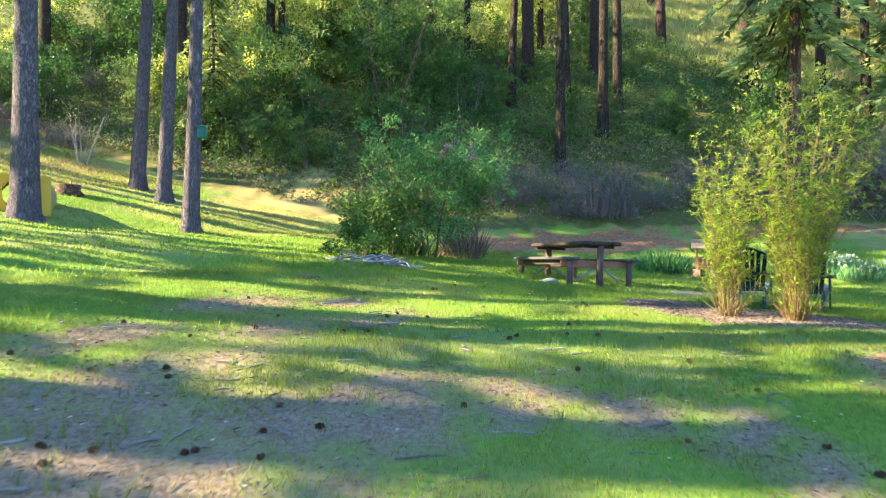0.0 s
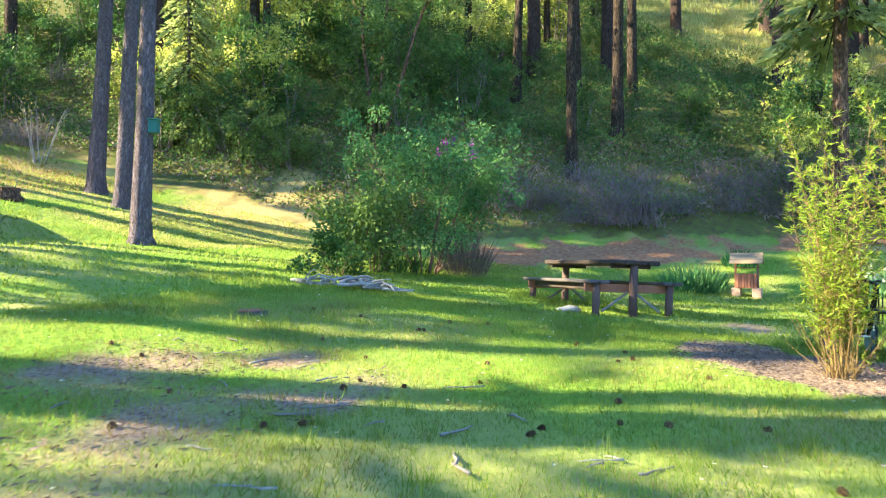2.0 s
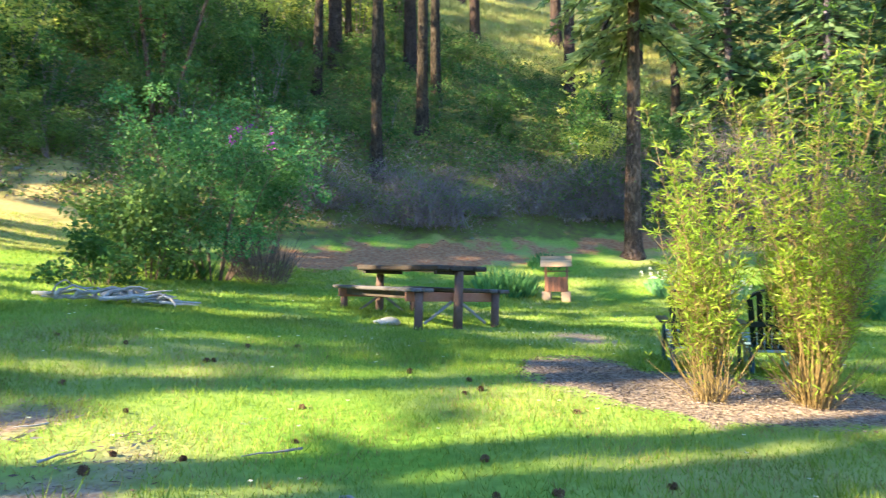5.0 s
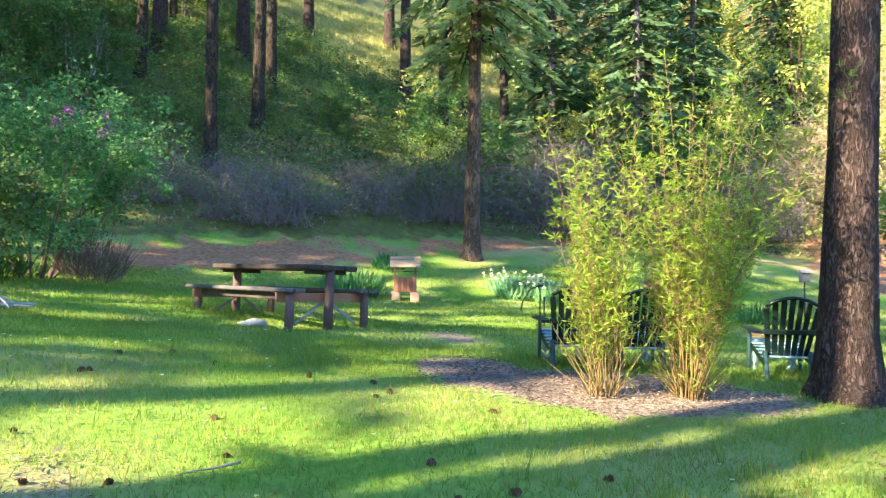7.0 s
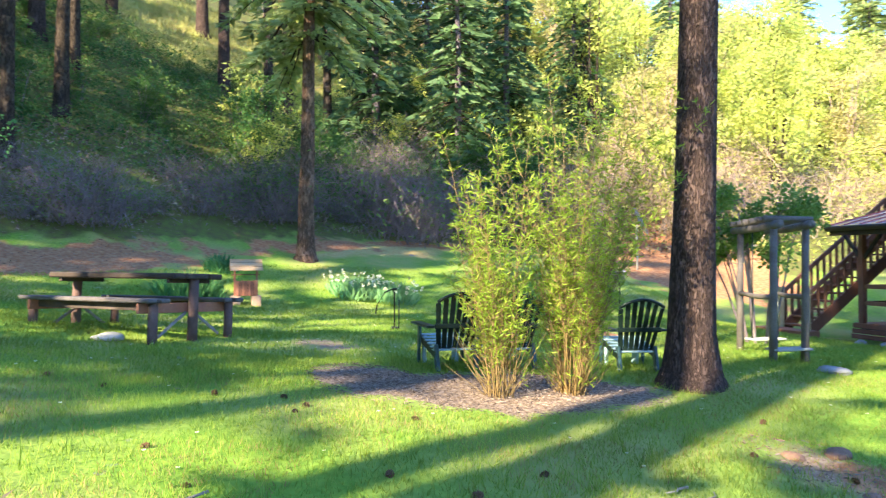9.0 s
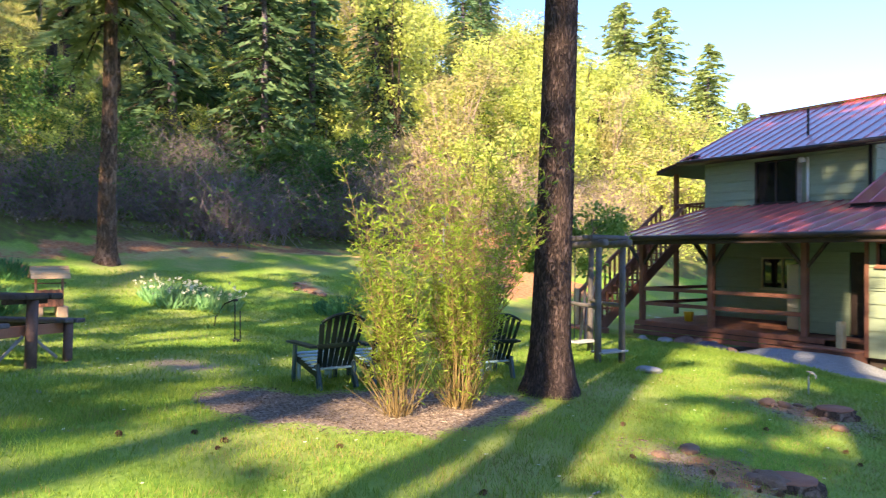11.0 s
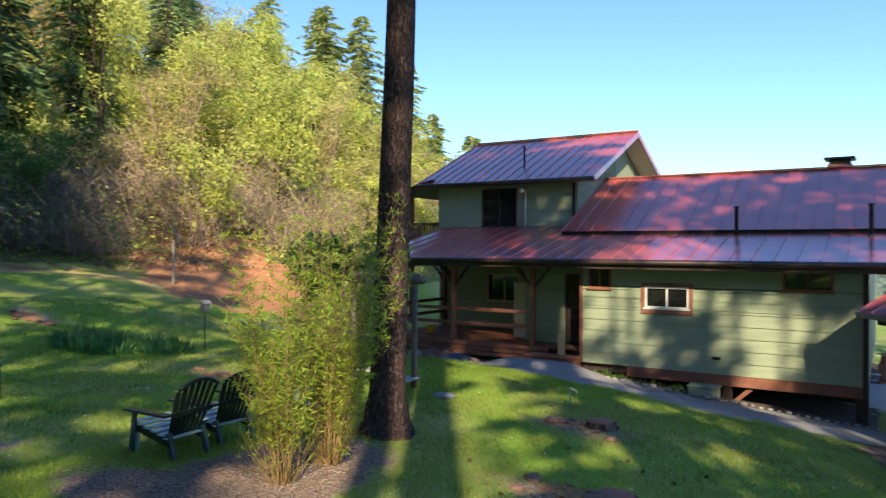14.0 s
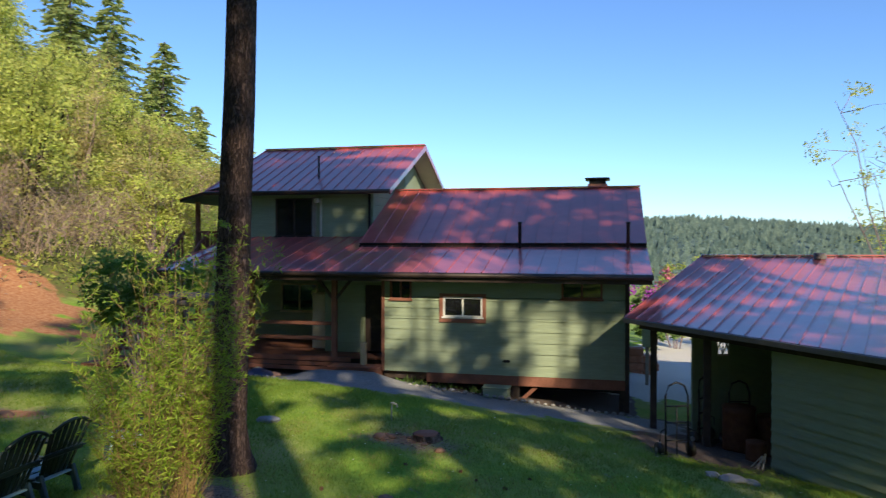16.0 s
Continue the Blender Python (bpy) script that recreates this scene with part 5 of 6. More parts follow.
# heavy picnic table
tx, ty = -2.01, -14.13
table = thing("picnic_table", tx, ty, ground_z(tx, ty) - 0.02, "heavy weathered timber picnic table with fixed benches", "table")
table.matrix_basis = pose(tx, ty, ground_z(tx, ty) + 0.05, 2.3, 0, -131.7)
g = np.random.default_rng(3)
FAR = 2.12
for i in range(4):
    w = 0.19
    bm = block(-0.1 + 0.05 * g.random(), FAR + 0.05 + 0.08 * g.random(), -0.395 + i * (w + 0.008), -0.395 + i * (w + 0.008) + w, 0.725, 0.795, 0.016)
    part("table_plank", bm, DARKWOOD, table, "thick weathered plank")
for u in (0.0, FAR):
    s_in = 1 if u == 0 else -1
    part("table_leg", tube("table_leg", [(u, 0, -0.16), (u, 0, 0.35), (u, 0, 0.722)], [0.066, 0.062, 0.06], 12, 0.02, 4), LEGWOOD, table, "round dull purple-brown post")
    part("cross_beam", block(u + s_in * 0.10 - 0.022, u + s_in * 0.10 + 0.022, -0.76, 0.76, 0.315, 0.435), APRON, table, "red-brown cross board")
    part("top_bearer", block(u + s_in * 0.09 - 0.03, u + s_in * 0.09 + 0.03, -0.33, 0.33, 0.675, 0.724), DARKWOOD, table)
    for side in (-1, 1):
        part("bench_leg", tube("bench_leg", [(u, side * 0.62, -0.16), (u, side * 0.62, 0.435)], [0.058, 0.055], 10, 0.02, 5), LEGWOOD, table)
        part("brace", beam((u + s_in * 0.06, side * 0.06, 0.32), (u + s_in * 0.05, side * 0.5, 0.03), 0.022, 0.038), GREYWOOD, table, "grey metal brace")
for side in (-1, 1):
    for i in range(2):
        a = side * 0.62 - 0.155 + i * 0.16
        part("bench_plank", block(-0.12 + 0.04 * i, FAR + 0.12 - 0.05 * g.random(), a, a + 0.15, 0.437, 0.49, 0.013), BENCHWOOD, table, "weathered bench plank")
    part("bench_apron", block(0.13, FAR - 0.13, side * 0.62 - 0.03, side * 0.62 + 0.03, 0.345, 0.436), DARKWOOD, table)
part("stretcher", beam((0.12, 0, 0.36), (FAR - 0.12, 0, 0.36), 0.06, 0.09), DARKWOOD, table)


def boulder(name, x, y, size, seed, material, label, category="stone", squash=0.6, sink=0.3, z=None, group=""):
    r = np.random.default_rng(seed)
    bm = bmesh.new()
    bmesh.ops.create_icosphere(bm, subdivisions=3 if size > 0.1 else 2, radius=1)
    off = Vector(r.random(3) * 50)
    for v in bm.verts:
        v.co *= 1 + 0.28 * noise.noise(v.co * 1.1 + off) + 0.1 * noise.noise(v.co * 3 + off)
        v.co = Vector((v.co.x * size, v.co.y * size * 0.8, v.co.z * size * squash))
    data = bpy.data.meshes.new(name)
    bm.to_mesh(data)
    bm.free()
    data.polygons.foreach_set("use_smooth", np.ones(len(data.polygons), bool))
    data.materials.append(material)
    ob = new(name, data)
    ob.matrix_basis = pose(x, y, (ground_z(x, y) if z is None else z) + size * squash * (1 - 2 * sink) * 0.5, 0, 0, 360 * r.random())
    return tagged(ob, label, category, group)


boulder("flat_stone", -1.85, -15.05, 0.22, 3, CONCRETE, "pale flat stone lying under the bench", squash=0.3)
boulder("flat_stone", 0.2, -6.55, 0.2, 4, STONE, "flat grey stone sunk in the lawn", squash=0.3)

# wishing-well planter
wx, wy = -8.72, -13.42
well = thing("wishing_well_planter", wx, wy, ground_z(wx, wy) - 0.11, "small wooden wishing-well planter on concrete blocks", "planter", turn=93)
well.scale = (0.89, 0.89, 0.92)
for s in (-1, 1):
    part("concrete_block", block(s * 0.24 - 0.11, s * 0.24 + 0.11, -0.2, 0.2, -0.03, 0.31, 0.012), surface("pinkish block", (0.42, 0.27, 0.19), (0.5, 0.34, 0.25), 6, 0.9, bump=0.3) if s < 0 else bpy.data.materials["pinkish block"], well, "pinkish concrete block")
    part("roof_post", block(s * 0.26 - 0.025, s * 0.26 + 0.025, -0.025, 0.025, 0.3, 0.98), APRON, well)
for i in range(7):
    for y in (-0.2, 0.2):
        a = -0.24 + i * 0.07
        part("slat", block(a, a + 0.062, y - 0.012, y + 0.012, 0.312, 0.66 - 0.01 * (i % 2)), REDWOOD if i % 2 else APRON, well)
part("planter_box", block(-0.235, 0.235, -0.18, 0.18, 0.312, 0.58), DARKWOOD, well)
part("crank_bar", tube("crank_bar", [(-0.33, 0, 0.8), (0.33, 0, 0.8)], [0.014, 0.014], 6), REDWOOD, well)
for s in (-1, 1):
    for i in range(3):
        a, b = i / 3, (i + 1) / 3 + 0.03
        y0, y1, z0, z1 = s * (0.32 - 0.32 * a), s * (0.32 - 0.32 * b), 0.9 + 0.22 * a + 0.012 * i, 0.9 + 0.22 * b + 0.012 * i
        part("roof_board", prism([(y0, z0), (y1, z1), (y1, z1 + 0.018), (y0, z0 + 0.018)], "x", -0.38, 0.38), TANBOARD, well, "pale roof board")

# ---- bamboo ----
def bamboo(x, y, canes, height, seed, label, arch=1.0, sway=(0, 0)):
    """Canes fanning from a tight foot, with leaf tufts on short twigs."""
    g = np.random.default_rng(seed)
    ob = thing("bamboo", x, y, ground_z(x, y), label, "bamboo", "bamboo clumps")
    bits, at, along = [], [], []
    for c in range(canes):
        a = g.random() * 6.28
        h = height * (0.38 + 0.62 * g.random())
        r0 = 0.12 * g.random() ** 0.5
        out = (0.06 + 0.62 * g.random() ** 0.9) * arch * h / 2.4
        lean = np.array([math.cos(a), math.sin(a)])
        f = np.linspace(0, 1, 9)
        bone = np.stack([lean[0] * (r0 + out * f ** 1.35), lean[1] * (r0 + out * f ** 1.35), h * f * (1 - 0.06 * f * out)], -1)
        bone[:, :2] += np.cumsum(g.normal(size=(9, 2)) * 0.015, 0) + f[:, None] ** 1.5 * h * np.array(sway)
        bits.append(tube_arrays(bone, np.linspace(0.0045, 0.0013, 9) * (0.6 + 0.7 * g.random()), 4))
        for k1 in np.arange(0.16 + 0.2 * g.random(), 1.0, 0.065):
            s0 = np.array([np.interp(k1, f, bone[:, i]) for i in range(3)])
            for _ in range(2):
                b = g.random() * 6.28
                reach_t = (0.07 + 0.2 * g.random()) * (1.1 - 0.6 * k1)
                d = np.array([math.cos(b), math.sin(b), 0.5 + 0.7 * g.random()]) * reach_t
                bits.append(tube_arrays(s0 + d * np.linspace(0, 1, 3)[:, None], [0.003, 0.002, 0.0015], 3))
                m = 5 + int(5 * g.random())
                k = 0.35 + 0.65 * g.random(m)
                at.append(s0 + d * k[:, None])
                along.append(d / reach_t * 0.55 + g.normal(size=(m, 3)) * [0.75, 0.75, 0.45] - [0, 0, 0.12])
        at.append(np.repeat(bone[-1][None], 6, 0))
        along.append(g.normal(size=(6, 3)) * 0.5 + [lean[0] * 0.4, lean[1] * 0.4, 0.6])
    for _ in range(canes):
        a, ln, rise = g.random() * 6.28, 0.1 + 0.28 * g.random(), 0.8 + 1.2 * g.random()
        k = np.linspace(0, 1, 4)[:, None]
        d = np.array([math.cos(a), math.sin(a), rise]) * ln
        start = np.array([math.cos(a), math.sin(a), 0]) * 0.12 * g.random()
        bits.append(tube_arrays(start + d * k + np.cumsum(g.normal(size=(4, 3)) * 0.01, 0), [0.004, 0.004, 0.003, 0.002], 3))
        m = 4
        at.append(np.repeat((start + d)[None], m, 0) - d * g.random((m, 1)) * 0.5)
        along.append(g.normal(size=(m, 3)) + d / ln)
    part("cane_thicket", np_mesh("cane_thicket", *gather(bits), True), CANE, ob, "straw-coloured canes")["kind"] = "stuff"
    at, along = np.concatenate(at), np.concatenate(along)
    size = 0.035 + 0.05 * g.random(len(at))
    part("foliage", np_mesh("foliage", *leaf_arrays(at, along, size, size * 0.17, g)), BAMBOO, ob)["kind"] = "stuff"
    return ob


bamboo(1.4, -11.38, 40, 2.45, 101, "smaller clump of yellow-green bamboo in mulch", 1.05, (-0.03, -0.07))
bamboo(1.3, -10.62, 78, 3.0, 102, "tall arching clump of yellow-green bamboo in mulch", 1.4, (0.03, 0.08))


# ---- rustic arbour with swings ----
arbour = thing("arbour", -1.2, -6.2, 0.36, "rustic grey pole arbour with hanging swings", "arbour")
arbour.scale = (1, 1, 1.05)
ax, ay = -1.2, -6.2
corners = {"a": (-0.62, -6.74), "b": (-0.6, -6.24), "c": (-2.0, -6.16), "d": (-1.88, -5.64)}
for key, (x, y) in corners.items():
    part("pole", tube("pole", [(x - ax, y - ay, -0.15), (x - ax + 0.01, y - ay, 0.9), (x - ax + 0.02, y - ay + 0.01, 1.76)], [0.055, 0.05, 0.045], 10, 0.05, 6), POLEWOOD, arbour)
for p, q in (("a", "c"), ("b", "d")):
    for z in (1.7, 0.78):
        a, b = np.array(corners[p]) - (ax, ay), np.array(corners[q]) - (ax, ay)
        d = (b - a) / np.linalg.norm(b - a) * (0.3 if z > 1 else 0.05)
        part("cross_pole", tube("cross_pole", [(*(a - d), z + 0.02), (*((a + b) / 2), z), (*(b + d), z + 0.01)], [0.055 if z > 1 else 0.035] * 3, 8, 0.05, 7), POLEWOOD, arbour)
for i in range(6):
    f = i / 5
    a = np.array(corners["a"]) * (1 - f) + np.array(corners["c"]) * f - (ax, ay)
    b = np.array(corners["b"]) * (1 - f) + np.array(corners["d"]) * f - (ax, ay)
    d = (b - a) * 0.25
    part("roof_pole", tube("roof_pole", [(*(a - d), 1.8), (*(b + d), 1.8)], [0.04, 0.035], 7, 0.06, 8 + i), POLEWOOD, arbour)
for sx, sy in ((-0.62, -6.48), (-1.75, -5.9)):
    swing = part("swing_seat", block(sx - ax - 0.13, sx - ax + 0.13, sy - ay - 0.28, sy - ay + 0.28, 0.12, 0.15, 0.008), CONCRETE, arbour, "pale swing board")
    for s in (-1, 1):
        part("swing_rope", tube("swing_rope", [(sx - ax, sy - ay + s * 0.24, 0.15), (sx - ax, sy - ay + s * 0.22, 0.8 if s > 0 else 1.7)], [0.009, 0.009], 5), DARKGREEN, swing)

# ---- shrubs and flowers in the garden ----
lilac = put(broadleaf("lilac_shrub", 3.0, 2.4, 20, 19000, 0.068, 111, "broad blue-green lilac shrub with bare lower stems", LILAC, 0.28, DRYCANE, "shrub", 160, 0.02, puff=0.15), -4.9, -19.5)
gl = np.random.default_rng(12)
spot = gl.normal(size=(6, 3)) * [0.35, 0.4, 0.12] + [-0.4, 0.5, 2.75]
dots = (spot[:, None] + gl.normal(size=(6, 26, 3)) * 0.05).reshape(-1, 3)
part("blossom", np_mesh("blossom", *leaf_arrays(dots, gl.normal(size=(len(dots), 3)), 0.06, 0.05, gl)), PURPLE, lilac, "purple blossom")
put(broadleaf("garden_shrub", 1.5, 1.35, 14, 7000, 0.085, 112, "low dense green shrub beside the lilac", LEAFMID, 0.12, DRYCANE, "shrub", 44, 0.014), -3.5, -19.9)
put(broadleaf("garden_shrub", 0.5, 0.9, 12, 2600, 0.07, 113, "low dark green shrub at the lawn's edge", LEAFDEEP, 0.1, DRYCANE, "shrub", 30, 0.008), -1.9, -19.6)
put(broadleaf("vine_shrub", 2.85, 1.0, 13, 5200, 0.085, 115, "rounded green vine bush on bare stems behind the arbour", LEAFFRESH, 0.62, TWIGS, "shrub", 56, 0.025, puff=0.24), -3.0, -4.95)


def blades(name, x, y, spread, count, tall, seed, label, material=IRIS, flowers=0, kind="", wide=0.045):
    g = np.random.default_rng(seed)
    ob = thing(name, x, y, ground_z(x, y), label, "plant", kind=kind)
    r = spread * np.sqrt(g.random(count))
    a = g.random(count) * 6.28
    at = np.stack([r * np.cos(a), r * np.sin(a) * 0.7, 0 * r], -1)
    at[:, 2] = land(at[:, 0] + x, at[:, 1] + y) - ground_z(x, y)
    along = np.stack([np.cos(a) * 0.35, np.sin(a) * 0.35, np.ones(count)], -1) + g.normal(size=(count, 3)) * [0.34, 0.34, 0.1]
    part("foliage", np_mesh("foliage", *leaf_arrays(at, along, tall * (0.4 + 0.7 * g.random(count)) * (1.15 - 0.5 * (r / spread) ** 2), wide, g)), material, ob)["kind"] = "stuff"
    if flowers:
        f = g.integers(count, size=flowers)
        head = at[f] + along[f] * tall * 0.85
        p = (head[:, None] + g.normal(size=(flowers, 7, 3)) * 0.012).reshape(-1, 3)
        part("bloom", np_mesh("bloom", *leaf_arrays(p, g.normal(size=(len(p), 3)), 0.05, 0.04, g)), PETAL, ob, "white flowers")["kind"] = "stuff"
    return ob


blades("iris_clump", -9.0, -14.6, 0.95, 620, 0.62, 121, "clump of blue-green sword leaves behind the table")
blades("daffodil_clump", -10.25, -10.85, 0.85, 700, 0.42, 122, "row of white daffodils in leaf", material=DAFFODIL, flowers=42)
blades("daffodil_clump", -9.95, -9.95, 0.9, 700, 0.42, 123, "white daffodils in leaf", material=DAFFODIL, flowers=34)
blades("iris_clump", -8.5, -7.0, 1.1, 1100, 0.5, 124, "wide bed of green sword leaves")
blades("iris_clump", -7.5, -6.2, 0.9, 420, 0.45, 125, "bed of green sword leaves")
blades("iris_clump", -11.9, -14.0, 0.6, 220, 0.4, 126, "green leaf clump by the red bank")

blades("dead_canes", -5.35, -18.75, 0.6, 420, 1.25, 116, "fan of dry brown canes under the lilac", DRYCANE, wide=0.014)
blades("shrub_shoots", -4.5, -19.9, 0.8, 160, 0.55, 117, "low green shoots round the lilac's foot", LEAFDEEP)

# driftwood heap and stumps
heap_ob = thing("driftwood_pile", -0.4, -18.0, ground_z(-0.4, -18.0), "heap of pale grey driftwood branches", "driftwood")
gd = np.random.default_rng(8)
for i in range(46):
    f = gd.random()
    c = np.array([0.42 - 0.84 * f, -0.5 + 1.0 * f]) + gd.normal(size=2) * 0.09
    d = np.array([-0.55, 0.7]) + gd.normal(size=2) * 0.55
    ln = 0.09 + 0.2 * gd.random()
    k = np.linspace(-1, 1, 6)[:, None]
    line = np.concatenate([c + d * ln * k, 0.03 + 0.09 * gd.random() * (1 - 1.6 * abs(f - 0.5)) + 0.03 * np.cos(k * 2)], 1) + np.cumsum(gd.normal(size=(6, 3)) * 0.022, 0)
    line[:, 2] = np.maximum(line[:, 2], 0.01) + land(line[:, 0] - 0.95, line[:, 1] - 18.3) - ground_z(-0.4, -18.0)
    part("branch", tube("branch", line, np.linspace(0.034, 0.012, 6) * (0.35 + 0.7 * gd.random()), 7, 0.22, i), PALESTICK, heap_ob)


def stump(x, y, r, h, seed, label, wood=BARKRED):
    ob = thing("tree_stump", x, y, ground_z(x, y), label, "stump")
    line = [(0, 0, -0.1), (0, 0, 0.02), (0, 0, h * 0.5), (0, 0, h)]
    part("bark", tube("bark", line, [r * 1.45, r * 1.25, r * 1.05, r], 16, 0.07, seed), wood, ob)
    part("cut_face", tube("cut_face", [(0, 0, h - 0.01), (0, 0, h + 0.012), (0, 0, h + 0.013)], [r * 0.97, r * 0.95, 0.01], 16, 0.03, seed), APRON, ob)
    return ob


stump(2.69, -17.12, 0.15, 0.025, 1, "low weathered cut stump in the lawn", BARKGREY)
stump(2.75, -6.35, 0.2, 0.09, 2, "reddish cut stump in bare soil")
stump(3.9, -9.15, 0.2, 0.05, 4, "low red-brown rotten stump in bare soil", BARKRED)
stump(-1.0, -28.9, 0.3, 0.25, 3, "reddish broken stump beyond the lawn", BARKRED)
CLOD = surface("reddish soil", (0.22, 0.12, 0.08), (0.33, 0.2, 0.14), 8, 0.95, bump=0.8)
gc = np.random.default_rng(20)
for cx, cy, n in ((2.4, -6.5, 9), (-4.0, -7.4, 7), (-11.4, -6.9, 6), (3.7, -9.35, 8)):
    for i in range(n):
        boulder("soil_clod", cx + 0.33 * gc.normal(), cy + 0.16 * gc.normal(), 0.05 + 0.1 * gc.random(), 21 + i + n, CLOD, "lump of dug reddish soil", "soil", 0.5, 0.35, group="lumps of dug soil")

# feeder box on the trunk
feeder = thing("feeder_box", -1.3, -23.93, 4.2, "teal feeder box fixed to a fir trunk", "feeder", turn=-60)
part("body", block(-0.09, 0.09, -0.1, 0.1, 0.0, 0.26, 0.01), TEAL, feeder)
part("lid", block(-0.11, 0.11, -0.14, 0.11, 0.262, 0.3, 0.01), TEAL, feeder)
# dark disc painted on as the shaded opening
part("hole", tube("hole", [(0, -0.098, 0.13), (0, -0.104, 0.13)], [0.04, 0.04], 10), GLOOMPAINT, feeder)

# yellow play cube
TAN = surface("tan plastic", (0.5, 0.34, 0.15), (0.56, 0.4, 0.19), 3, 0.5, bump=0.05)


def holed_panel(half, high, radius, thick):
    """An upright panel with a round opening, facing along y."""
    bm = bmesh.new()
    count = 32
    rows = []
    for y in (0.0, thick):
        outer, inner = [], []
        for i in range(count):
            a = 2 * math.pi * (i + 0.5) / count
            c, s = math.cos(a), math.sin(a)
            far = 1 / max(abs(c), abs(s))
            outer.append(bm.verts.new((half * c * far, y, high / 2 + high / 2 * s * far)))
            inner.append(bm.verts.new((radius * c, y, high / 2 + radius * s)))
        rows.append((outer, inner))
    (o0, i0), (o1, i1) = rows
    for i in range(count):
        j = (i + 1) % count
        for f in ((o0[i], i0[i], i0[j], o0[j]), (o1[i], o1[j], i1[j], i1[i]), (o0[i], o0[j], o1[j], o1[i]), (i0[i], i1[i], i1[j], i0[j])):
            bm.faces.new(f)
    bmesh.ops.recalc_face_normals(bm, faces=bm.faces[:])
    return bm


CX, CY, CTURN = 1.8, -26.25, 153
cube = thing("play_cube", CX, CY, ground_z(CX, CY) - 0.15, "yellow plastic play cube with round openings", "toy", turn=CTURN)
for y in (-0.5, 0.44):
    panel = part("holed_panel", holed_panel(0.58, 0.9, 0.36, 0.06), YELLOW, cube)
    panel.location.y = y
for x in (-0.58, 0.52):
    panel = part("side_panel", block(x, x + 0.06, -0.438, 0.438, 0.0, 0.898, 0.01), YELLOW, cube)
part("top_panel", block(-0.518, 0.518, -0.438, 0.438, 0.84, 0.9, 0.01), YELLOW, cube)
part("rim", tube("rim", [(0.38 * math.cos(a), -0.505, 0.45 + 0.38 * math.sin(a)) for a in np.linspace(0, 2 * math.pi, 25)], [0.025] * 25, 6), YELLOW, cube)
part("tunnel", tube("tunnel", [(0.3, 0.5, 0.5), (0.32, 0.9, 0.5), (0.36, 1.7, 0.5)], [0.46, 0.48, 0.47], 20), TAN, cube, "tan plastic tunnel")
ball = thing("play_ball", -5.47, -37.78, ground_z(-5.47, -37.78) + 0.15, "yellow plastic ball on the weedy slope", "ball")
bm = bmesh.new()
bmesh.ops.create_icosphere(bm, subdivisions=3, radius=0.17)
part("shell", bm, YELLOW, ball)

# metal stake with hooks
stake = thing("garden_stake", -4.75, -10.98, ground_z(-4.75, -10.98), "thin black metal garden stake with a curled hook", "stake")
part("base", block(-0.13, 0.1, -0.06, 0.06, -0.01, 0.03, 0.01), DARKMETAL, stake)
part("rod", tube("rod", [(-0.06, 0, 0), (-0.06, 0, 0.62), (-0.02, -0.05, 0.68), (-0.12, -0.16, 0.62), (-0.2, -0.28, 0.4), (-0.22, -0.3, 0.25)], [0.012] * 6, 6), DARKMETAL, stake)
part("rod", tube("rod", [(0.07, 0.05, 0), (0.07, 0.05, 0.5)], [0.01, 0.012], 6), DARKMETAL, stake)
part("sprinkler_head", block(-0.1, -0.01, -0.04, 0.04, 0.66, 0.7, 0.01), DARKMETAL, stake)

# bird box on a pole
box = thing("bird_box", -6.94, -5.39, ground_z(-6.94, -5.39), "small weathered bird box on a thin pole", "bird box")
part("pole", tube("pole", [(0, 0, -0.1), (0, 0, 0.92)], [0.014, 0.014], 6), DARKMETAL, box)
part("house", block(-0.08, 0.08, -0.08, 0.08, 0.92, 1.1, 0.01), GREYWOOD, box)
part("roof", prism([(-0.12, 1.101), (0.12, 1.101), (0.0, 1.17)], "y", -0.11, 0.11), GREYWOOD, box)

# satellite dish
dish = thing("satellite_dish", -15.1, 0.0, ground_z(-15.1, 0.0), "grey satellite dish on a steel pole", "dish", turn=-42)
part("pole", tube("pole", [(0, 0, -0.2), (0, 0, 1.6)], [0.035, 0.035], 8), CONCRETE, dish)
bm = bmesh.new()
rings = []
for r in (0.02, 0.2, 0.35, 0.46):
    rings.append([bm.verts.new((r * math.cos(a), 0.35 * r * r + 0.05 - 0.5 * r * math.sin(a), 1.75 + 1.05 * r * math.sin(a))) for a in np.linspace(0, 2 * math.pi, 25)[:-1]])
for p, q in zip(rings, rings[1:]):
    for i in range(24):
        bm.faces.new((p[i], p[(i + 1) % 24], q[(i + 1) % 24], q[i]))
bmesh.ops.solidify(bm, geom=bm.faces[:], thickness=0.015)
part("reflector", bm, CONCRETE, dish)
part("feed_arm", tube("feed_arm", [(0, 0.05, 1.4), (0, 0.55, 1.7), (0.05, 0.6, 1.75)], [0.015, 0.012, 0.03], 6), DARKMETAL, dish)

# standpipe
tap = thing("standpipe", 1.9, -5.4, ground_z(1.9, -5.4), "pale bent standpipe in the lawn", "pipe")
part("pipe", tube("pipe", [(0, 0, -0.1), (0, 0, 0.25), (0.02, 0, 0.29), (0.07, 0, 0.3), (0.1, 0, 0.27), (0.1, 0, 0.23)], [0.012] * 6, 7), CONCRETE, tap)
part("handle", block(-0.015, 0.05, -0.03, 0.03, 0.305, 0.32, 0.004), CONCRETE, tap)

